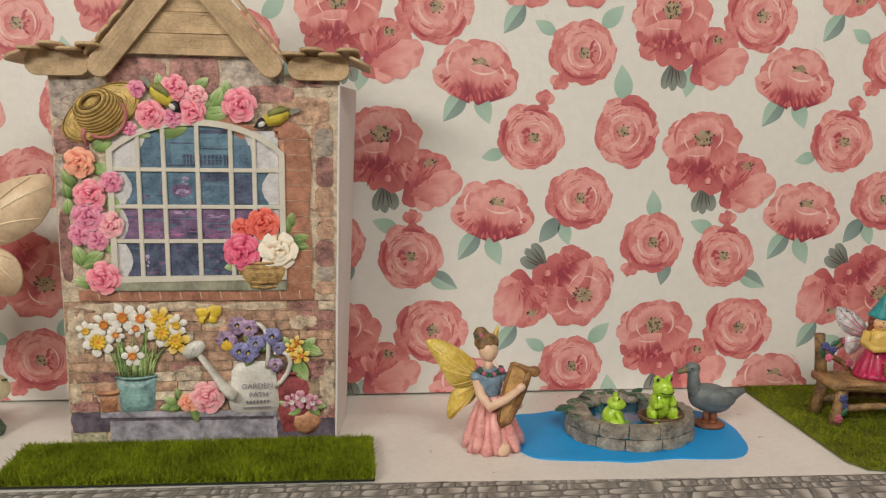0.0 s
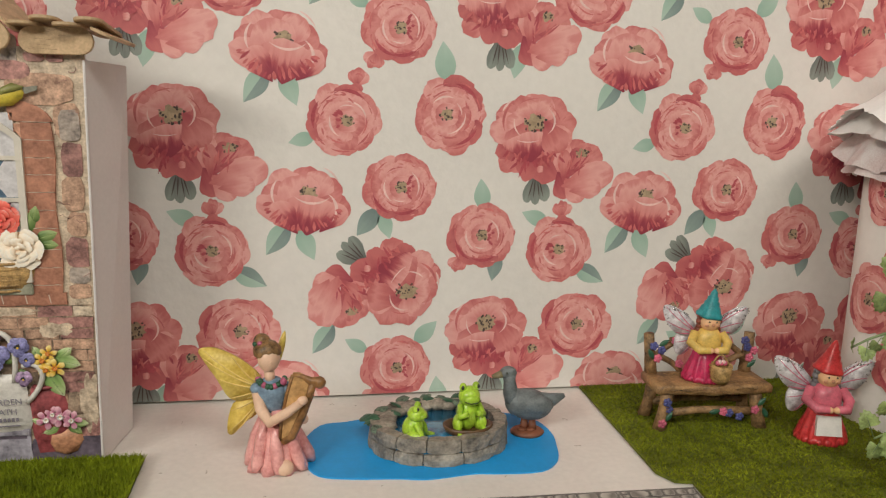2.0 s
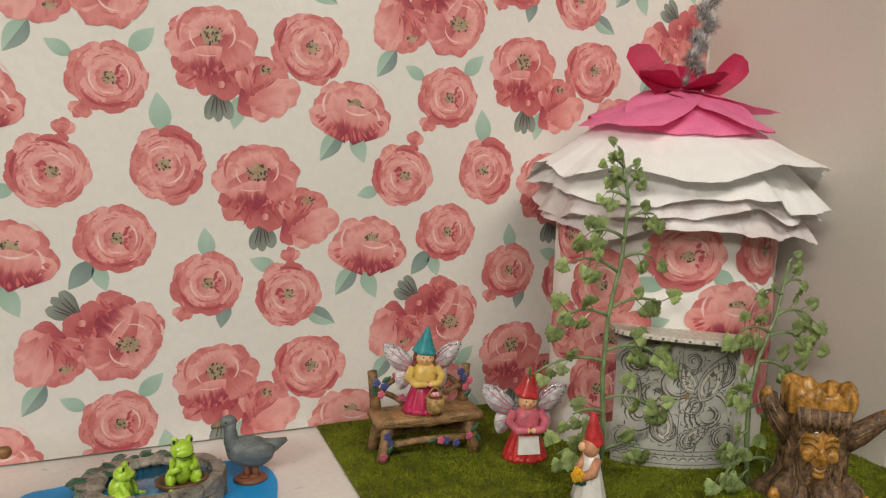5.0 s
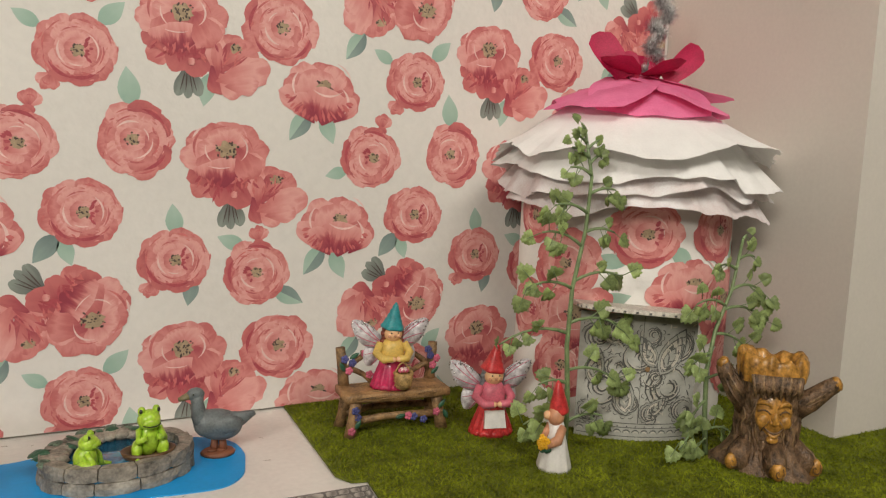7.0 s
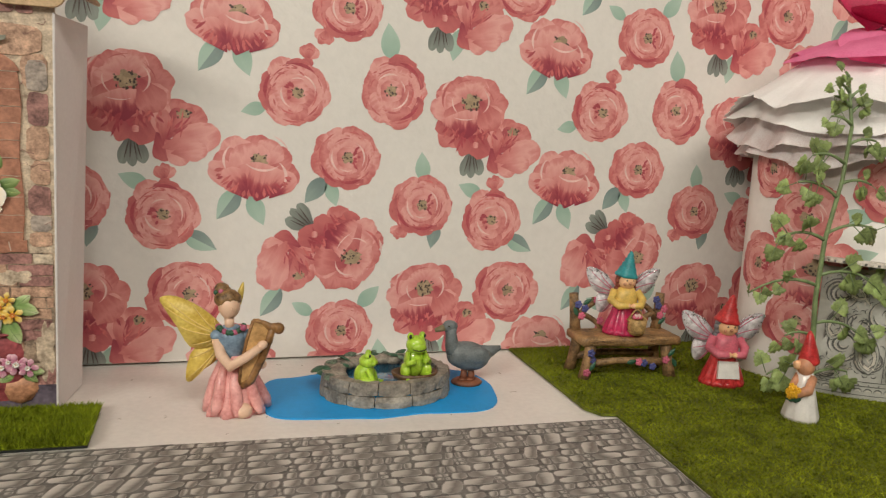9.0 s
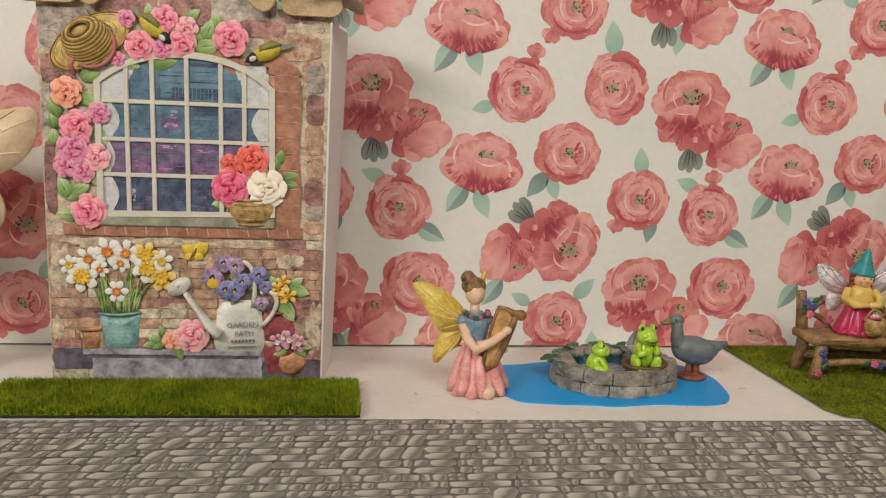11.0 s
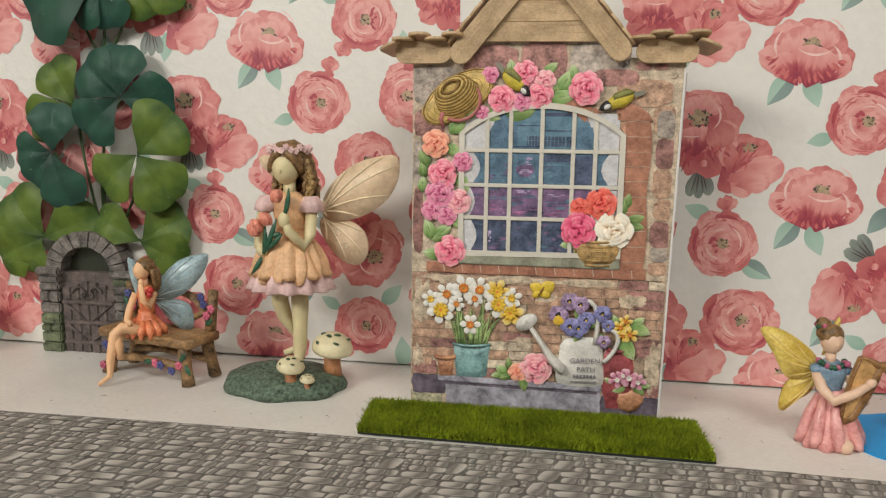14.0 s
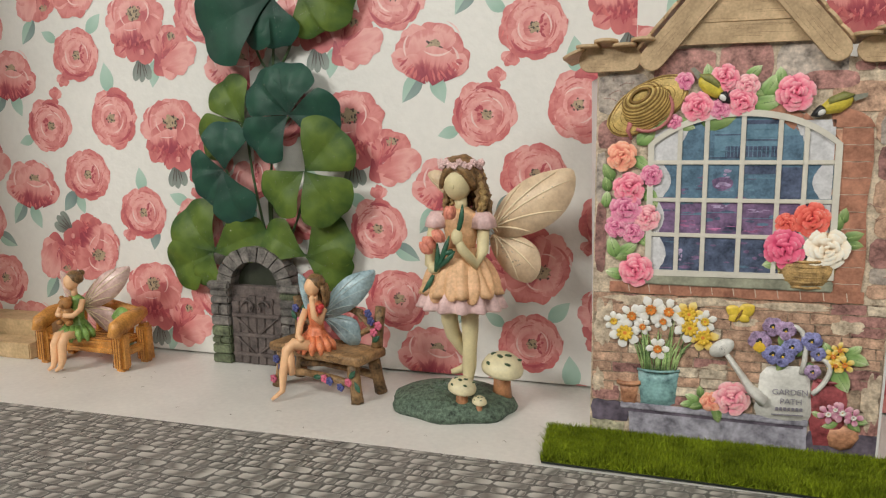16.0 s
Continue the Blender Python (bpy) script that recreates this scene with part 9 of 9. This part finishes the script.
def ruffle(z0, a0, b0, z1, a1, b1, folds, amp, drop, seed, m, name, label="crimped filter paper layer"):
    """A cone of filter paper with sharp, uneven pleats that open towards its hem."""
    s = Shape()
    rr = random.Random(seed)
    turns = sorted(2 * math.pi * (i + rr.uniform(-0.36, 0.36)) / folds for i in range(folds))
    out = [(1 if i % 2 else -1) * rr.uniform(0.25, 1.0) for i in range(folds)]
    down = [rr.uniform(-1.0, 1.0) for _ in range(folds)]

    def between(vals, a):
        for i in range(folds):
            lo, hi = turns[i], turns[(i + 1) % folds] + (2 * math.pi if i == folds - 1 else 0)
            q = a if a >= turns[0] else a + 2 * math.pi
            if lo <= q <= hi:
                t = (q - lo) / max(1e-6, hi - lo)
                return vals[i] + (vals[(i + 1) % folds] - vals[i]) * t
        return 0.0

    seg, steps, vs, fs = 220, 8, [], []
    at = TOWER.matrix_world
    back_to = at.inverted()
    for i in range(steps):
        t = i / (steps - 1)
        for j in range(seg):
            a = 2 * math.pi * j / seg
            n2 = noise.noise(Vector((math.cos(a) * 9, math.sin(a) * 9, seed + 1.5 * t)))
            crimp = abs((41 * a / (2 * math.pi) + 1.4 * n2 + seed) % 1.0 - 0.5) * 2 - 0.5
            k = 1 + t * (amp * between(out, a) + 0.012 * n2 + 0.030 * crimp * t)
            w = at @ Vector((0.006 * t + (a0 + (a1 - a0) * t) * k * math.cos(a), (b0 + (b1 - b0) * t) * k * math.sin(a), z0 + (z1 - z0) * t + t * t * (drop * between(down, a) + 0.0025 * n2)))
            w.x, w.y = min(w.x, END_X - 0.002), min(w.y, WALL_Y - 0.003)
            vs.append(back_to @ w)
    for i in range(steps - 1):
        for j in range(seg):
            p, q = i * seg + j, i * seg + (j + 1) % seg
            fs.append((p, q, q + seg, p + seg))
    s.add(vs, fs, m)
    return s.part(name, TOWER, label)


ruffle(0.282, 0.085, 0.060, 0.208, 0.131, 0.101, 21, 0.06, 0.011, 3, FILTER_STAIN, "roof_layer", "pink-stained filter paper layer")
ruffle(0.300, 0.080, 0.056, 0.230, 0.136, 0.106, 25, 0.065, 0.010, 8, FILTER_STAIN, "roof_layer", "pink-stained filter paper layer")
ruffle(0.312, 0.070, 0.050, 0.241, 0.140, 0.110, 19, 0.065, 0.011, 12, FILTER, "roof_layer")
ruffle(0.314, 0.066, 0.050, 0.265, 0.145, 0.115, 15, 0.065, 0.012, 21, FILTER, "roof_layer")


def petal(length, width, at, m, curl, seed, cup=0.16):
    """A silk petal, cupped along its length."""
    s = Shape()
    n, k, vs, fs = 9, 7, [], []
    for i in range(n):
        t = i / (n - 1)
        half = width / 2 * (0.34 + 0.66 * math.sin(math.pi * min(1.0, t * 0.62 + 0.10))) * (1 if t < 0.85 else math.sqrt(max(0.05, 1 - ((t - 0.85) / 0.16) ** 2)))
        for j in range(k):
            q = 2 * j / (k - 1) - 1
            vs.append((length * t, half * q, curl * length * t * t + cup * half * q * q + 0.0025 * noise.noise(Vector((t * 4, q * 3, seed)))))
    for i in range(n - 1):
        for j in range(k - 1):
            p = i * k + j
            fs.append((p, p + 1, p + 1 + k, p + k))
    s.add(vs, fs, m, True, at)
    return s.part("petal", TOWER, "pink silk petal" if m is PETAL_PINK else "magenta silk petal")


for a, size, wide, droop, curl, cup in ((-2, 0.102, 0.070, 11, 0.0, -0.10), (-150, 0.098, 0.108, 11, -0.16, -0.16), (-34, 0.096, 0.100, 13, -0.16, -0.16), (-96, 0.083, 0.116, 14, -0.30, -0.10), (100, 0.080, 0.10, 18, -0.1, -0.2), (175, 0.086, 0.09, 11, -0.1, -0.3), (42, 0.085, 0.09, 14, -0.1, -0.3)):
    petal(size, wide, pose(0, 0, 0.3420 + 0.0007 * (a % 5), 0, 0, a) @ pose(0, 0, 0, 0, droop, 0), PETAL_PINK, curl, a, cup)
for a, up, size in ((-140, -8, 0.040), (60, -26, 0.044), (150, -26, 0.044), (-50, -8, 0.040)):
    petal(size, size * 0.92, pose(0.010 * math.cos(math.radians(a)), 0.010 * math.sin(math.radians(a)), 0.343, 0, 0, a) @ pose(0, 0, 0, 0, up, 0), PETAL_MAGENTA, 0.22, a)
for x, turn, size in ((-0.018, 120, 0.054), (0.024, 42, 0.058), (-0.008, 98, 0.030), (0.012, 78, 0.030)):
    petal(size, size * (0.44 if x > 0.02 else 0.54), pose(x, -0.014, 0.339, 80, 0, 0) @ pose(0, 0, 0, 0, 0, turn), PETAL_MAGENTA, -0.16, turn)
# tinsel stem
line = [Vector(q) for q in ((0.004, -0.004, 0.345), (0.016, -0.006, 0.360), (0.004, -0.008, 0.368), (0.018, -0.006, 0.382), (0.010, -0.002, 0.390), (0.026, -0.006, 0.400), (0.012, -0.008, 0.412), (0.026, -0.006, 0.424), (0.014, -0.004, 0.438), (0.026, -0.006, 0.452), (0.018, -0.006, 0.468))]
fine = []
for i in range(len(line) - 1):
    p0, p1, p2, p3 = line[max(0, i - 1)], line[i], line[i + 1], line[min(len(line) - 1, i + 2)]
    fine += [0.5 * (2 * p1 + (p2 - p0) * t + (2 * p0 - 5 * p1 + 4 * p2 - p3) * t * t + (3 * p1 - p0 - 3 * p2 + p3) * t ** 3) for t in (0, 0.25, 0.5, 0.75)]
s = Shape()
fine = [q + Vector((0.003, 0, 0.004)) for q in fine]
s.tube(fine, 0.0012, TINSEL, seg=5)
rr = random.Random(77)
for c in fine:
    for _ in range(190):
        d = Vector((rr.gauss(0, 1), rr.gauss(0, 1), rr.gauss(0, 1))).normalized()
        e = c + Vector((rr.uniform(-0.002, 0.002), rr.uniform(-0.002, 0.002), rr.uniform(-0.002, 0.002)))
        side = d.cross(Vector((0.3, 0.2, 1))).normalized() * 0.00050
        s.add([e - side, e + side, e + d * rr.uniform(0.0060, 0.0110)], [(0, 1, 2)], TINSEL, False)
s.part("tinsel_stem", TOWER, "curly silver tinsel pipe cleaner")

# card door and awning
DOORWAY = new("paper_door")
DOORWAY.parent = TOWER
DOORWAY.matrix_basis = TOWER.matrix_world.inverted() @ pose(0.7725, 0.541, 0.0022, 0, 0, -27)
tagged(DOORWAY, "grey paisley card door with a tan dot knob")


def bowed(u, z, h):
    return (u, -0.012 * (1 - (u / 0.0545) ** 2) - h, z)


s = Shape()
n = 20
us = [-0.0545 + 0.109 * i / n for i in range(n + 1)]
vs = [bowed(u, z, 0) for z in (0.0, 0.120) for u in us] + [(u, bowed(u, 0, 0)[1] + 0.0012, z) for z in (0.0, 0.120) for u in us]
k = n + 1
fs = [(i, i + 1, i + 1 + k, i + k) for i in range(n)] + [(i + 2 * k + 1, i + 2 * k, i + 3 * k, i + 1 + 3 * k) for i in range(n)] + [(i + k, i + 1 + k, i + 1 + 3 * k, i + 3 * k) for i in range(n)]
s.add(vs, fs, DOOR_GREY)
s.part("card", DOORWAY)
p = Print(bowed, -0.0535, 0.0535, 0.001, 0.119, 0.006, 0.5)
for i in range(13):
    u = -0.050 + i * 0.0083
    p.arc((u, 0.0075), 0.0036, 0, 3.14, 0.0012, DOOR_LINE)
    p.arc((u, 0.0075), 0.0020, 0, 3.14, 0.0010, DOOR_PALE)
    p.patch(blob(0.0007, 3, 0.1, 8), DOOR_LINE, (u, 0.0145))
for z in (0.0045, 0.0130, 0.0170):
    p.patch([(-0.053, z), (0.053, z), (0.053, z + 0.0007), (-0.053, z + 0.0007)], DOOR_LINE, (0, 0))
rr = random.Random(55)
for cu, cz, r, turn in ((0.026, 0.052, 0.020, 0), (-0.002, 0.080, 0.014, 2), (-0.036, 0.050, 0.017, 4), (-0.010, 0.038, 0.013, 1), (0.036, 0.092, 0.015, 3), (-0.040, 0.096, 0.014, 5), (0.008, 0.102, 0.010, 2.5), (0.043, 0.030, 0.010, 0.5), (-0.022, 0.070, 0.010, 1.5), (0.012, 0.062, 0.009, 3.3), (-0.044, 0.026, 0.008, 2), (0.012, 0.028, 0.008, 1), (-0.020, 0.106, 0.008, 0.3)):
    for q in range(5):
        p.arc((cu + 0.0008 * q, cz), r * (1 - 0.19 * q), turn + q * 1.1, turn + q * 1.1 + 4.3, 0.0020, DOOR_LINE)
        p.arc((cu + 0.0008 * q, cz), r * (0.92 - 0.19 * q), turn + q * 1.3, turn + q * 1.3 + 3.6, 0.0010, DOOR_PALE)
    for q in range(9):
        a = turn + q * 0.5
        p.arc((cu + r * 1.1 * math.cos(a), cz + r * 1.1 * math.sin(a)), 0.0022, a - 1.6, a + 1.6, 0.0008, DOOR_LINE)
# paisley drops, each with an outline, an inner drop and a fan of veins
for cu, cz, ang, size in ((0.030, 0.086, 62, 0.050), (-0.014, 0.046, 100, 0.044), (-0.040, 0.070, 80, 0.036), (0.006, 0.086, 118, 0.034), (0.018, 0.034, 40, 0.030), (-0.030, 0.100, 150, 0.030)):
    a = math.radians(ang)
    start = (cu - size / 2 * math.cos(a), cz - size / 2 * math.sin(a))
    for f, m in ((1.0, DOOR_LINE), (0.93, DOOR_GREY), (0.76, DOOR_LINE), (0.70, DOOR_PALE), (0.44, DOOR_LINE), (0.38, DOOR_GREY)):
        p.patch(leaf_poly(size * f, size * 0.46 * f, 9, 0.8), m, (start[0] + size * 0.3 * (1 - f) * math.cos(a), start[1] + size * 0.3 * (1 - f) * math.sin(a)), a)
    for q in range(9):
        d, b = size * (0.12 + 0.085 * q), a + (1 if q % 2 else -1) * 0.9
        p.patch(leaf_poly(size * 0.17, 0.0011, 4), DOOR_LINE, (start[0] + d * math.cos(a), start[1] + d * math.sin(a)), b)
for q in range(80):
    u, z = rr.uniform(-0.05, 0.05), rr.uniform(0.02, 0.116)
    p.patch(leaf_poly(rr.uniform(0.003, 0.007), 0.0013), (DOOR_LINE, DOOR_PALE)[q % 2], (u, z), rr.uniform(0, 6.28))
p.patch([(0.0005, 0.018), (0.0011, 0.018), (0.0011, 0.119), (0.0005, 0.119)], DOOR_LINE, (0, 0))
p.patch(blob(0.0024, 3, 0.05, 14), KNOB, (0.0065, 0.0700))
p.s.part("paisley_print", DOORWAY, "dark grey paisley lines")
s = Shape()
front = [(0.060 * math.cos(a) * 1.02, -0.030 * max(0.0, math.sin(a)) ** 0.6 - 0.012) for a in [math.pi * i / 22 for i in range(23)]]
s.plate([(x, y) for x, y in front] + [(-0.061, 0.012), (0.061, 0.012)], 0.0042, AWNING, pose(0, 0, 0.1215, -5, 3, 0), AWNING)
for i in range(34):
    a = math.pi * (i + 0.5) / 34
    c = pose(0, 0, 0.1215, -5, 3, 0) @ Vector((0.0614 * math.cos(a), -0.0302 * math.sin(a) ** 0.6 - 0.0122, 0.0015))
    s.box(c, (0.0022, 0.0010, 0.0016), DOOR_LINE if i % 2 else DOOR_PALE, rot=(0, 0, math.degrees(a) + 90))
s.part("awning", DOORWAY, "pale patterned card awning")


# ---- artificial vines before the tower ----
def vine_leaf_mesh(teeth, seed, deep):
    """A fan-shaped leaflet from its stalk along +x, toothed along its far edge and cupped."""
    s = Shape()
    rr = random.Random(seed)
    n, ring = teeth * 2 + 1, []
    for i in range(n):
        a = math.radians(-92 + 184 * i / (n - 1))
        r = 0.0158 * (1.0 - 0.20 * abs(a)) * (1.0 + rr.uniform(0.0, 0.08) if i % 2 else 0.93 - deep * (i % 6 == 0))
        ring.append((r * math.cos(a), 0.82 * r * math.sin(a)))
    lift = lambda x, y: -9.0 * x * x + 11.0 * y * y + 0.0008 * math.sin(900 * y)  # noqa: E731
    mid = [(x * 0.6, y * 0.6) for x, y in ring]
    top = [(0, 0)] + mid + ring
    vs = [(x, y, lift(x, y)) for x, y in top] + [(x, y, lift(x, y) - 0.0004) for x, y in top]
    k = len(top)
    fs = [(0, i + 1, i + 2) for i in range(n - 1)] + [(i + 1, n + i + 1, n + i + 2, i + 2) for i in range(n - 1)]
    fs += [tuple(j + k for j in reversed(f)) for f in fs]
    fs += [(n + i + 1, n + i + 1 + k, n + i + 2 + k, n + i + 2) for i in range(n - 1)]
    s.add(vs, fs, VINE_LEAF)
    s.tube([(-0.010, 0, 0), (0.003, 0, 0.0003), (0.010, 0, lift(0.010, 0) + 0.0002)], [0.0006, 0.0005, 0.0002], VINE_STEM, seg=4)
    return s.mesh("leaf")


VINE_LEAVES = [vine_leaf_mesh(t, q, d) for t, q, d in ((9, 2, 0.06), (8, 5, 0.10), (10, 7, 0.03))]


def vine(name, stem, branches, seed, label):
    v = base(name, Matrix(), label, "artificial plant", "artificial vines")
    rr = random.Random(seed)
    pts = [Vector(q) for q in stem]
    s = Shape()
    s.tube(pts, [0.0025 - 0.0012 * i / (len(pts) - 1) for i in range(len(pts))], VINE_STEM, seg=8)
    s.part("stem", v)

    def put_leaf(c, d, k):
        """A leaflet at c that points along d, its face turned to the front."""
        x = Vector(d).normalized()
        z = Vector((rr.uniform(-0.6, 0.4), -1.0, rr.uniform(-0.2, 0.45)))
        z = (z - x * z.dot(x)).normalized()
        y = z.cross(x)
        ob = new("leaf", VINE_LEAVES[rr.randrange(3)])
        ob.parent = v
        turn = Matrix((x, y, z)).transposed().to_4x4()
        ob.matrix_basis = Matrix.Translation(c) @ turn @ Matrix.Scale(k * rr.uniform(0.68, 1.04), 4)

    for t, dx, dz, dy, leaves, k in branches:
        f = t * (len(pts) - 1)
        i = min(int(f), len(pts) - 2)
        p0 = pts[i].lerp(pts[i + 1], f - i)
        p2 = p0 + Vector((dx, dy, dz))
        bow = curve(p0, p0.lerp(p2, 0.5) + Vector((0, 0, abs(dx) * 0.25)), p2, 7)
        s = Shape()
        s.tube(bow, [0.0016, 0.0015, 0.0013, 0.0012, 0.0011, 0.0010, 0.0008], VINE_STEM, seg=6)
        s.part("branch", v)
        side = 1 if dx > 0 else -1
        leaves = max(3, round(leaves * 0.8))
        for q in range(leaves):
            c = bow[min(6, 2 + int(4.9 * (q + rr.random()) / leaves))]
            d = Vector((side * rr.uniform(0.1, 1.0), rr.uniform(-0.5, 0.2), (0.7 if q % 4 == 0 else -1) * rr.uniform(0.35, 1.0)))
            e = c + d.normalized() * 0.0095 * k
            reach = e.z + min(0.0, d.normalized().z) * 0.017 * k
            if reach < 0.006:
                e.z += 0.006 - reach
            put_leaf(e, d, k)
    return v


vine("vine_stem", [(0.689, 0.532, 0.002), (0.688, 0.531, 0.05), (0.683, 0.530, 0.10), (0.685, 0.530, 0.15), (0.696, 0.531, 0.20), (0.699, 0.531, 0.245), (0.688, 0.530, 0.285)],
     [(1.0, -0.004, 0.004, 0, 4, 0.55), (0.95, -0.012, 0.006, 0, 4, 0.6), (0.93, 0.010, 0.008, -0.002, 3, 0.55), (0.90, -0.018, 0.008, 0, 4, 0.65), (0.88, 0.016, 0.010, 0, 4, 0.6), (0.84, -0.022, 0.006, 0, 5, 0.7), (0.78, 0.024, 0.004, -0.004, 5, 0.75), (0.72, -0.034, 0.006, 0, 7, 0.85), (0.66, 0.028, 0.0, -0.004, 5, 0.8), (0.62, -0.040, 0.012, 0.002, 7, 0.9),
      (0.52, 0.046, 0.004, -0.006, 6, 0.9), (0.50, -0.046, 0.002, 0.0, 7, 0.95), (0.40, 0.058, -0.008, -0.006, 9, 1.0), (0.37, -0.066, -0.006, 0.004, 6, 0.8), (0.26, 0.050, -0.012, -0.004, 8, 1.0), (0.22, -0.030, 0.002, 0.0, 5, 0.95), (0.12, -0.042, -0.004, 0.004, 6, 1.05), (0.10, 0.034, 0.004, -0.006, 5, 0.9)], 5,
     "tall artificial vine stem with small lobed green leaves")
vine("vine_stem", [(0.806, 0.482, 0.004), (0.803, 0.484, 0.04), (0.803, 0.486, 0.08), (0.812, 0.488, 0.115), (0.830, 0.490, 0.15), (0.841, 0.492, 0.195)],
     [(1.0, 0.004, 0.004, 0, 3, 0.6), (0.92, 0.020, 0.002, 0, 5, 0.7), (0.88, -0.020, 0.004, 0, 4, 0.7), (0.80, 0.048, -0.006, 0.006, 9, 0.85), (0.72, -0.038, 0.004, -0.004, 7, 0.9), (0.70, 0.058, -0.014, 0.004, 9, 0.9), (0.58, 0.046, -0.020, 0, 7, 0.9), (0.48, -0.026, -0.006, -0.006, 6, 0.95), (0.36, 0.030, 0.0, -0.006, 6, 0.95), (0.26, -0.020, -0.010, -0.006, 5, 1.0), (0.15, -0.038, -0.014, -0.010, 5, 1.0), (0.12, 0.022, 0.0, -0.006, 5, 1.0), (0.05, -0.016, 0.012, -0.014, 4, 1.05)], 9,
     "artificial vine stem with pale green leaves beside the door")
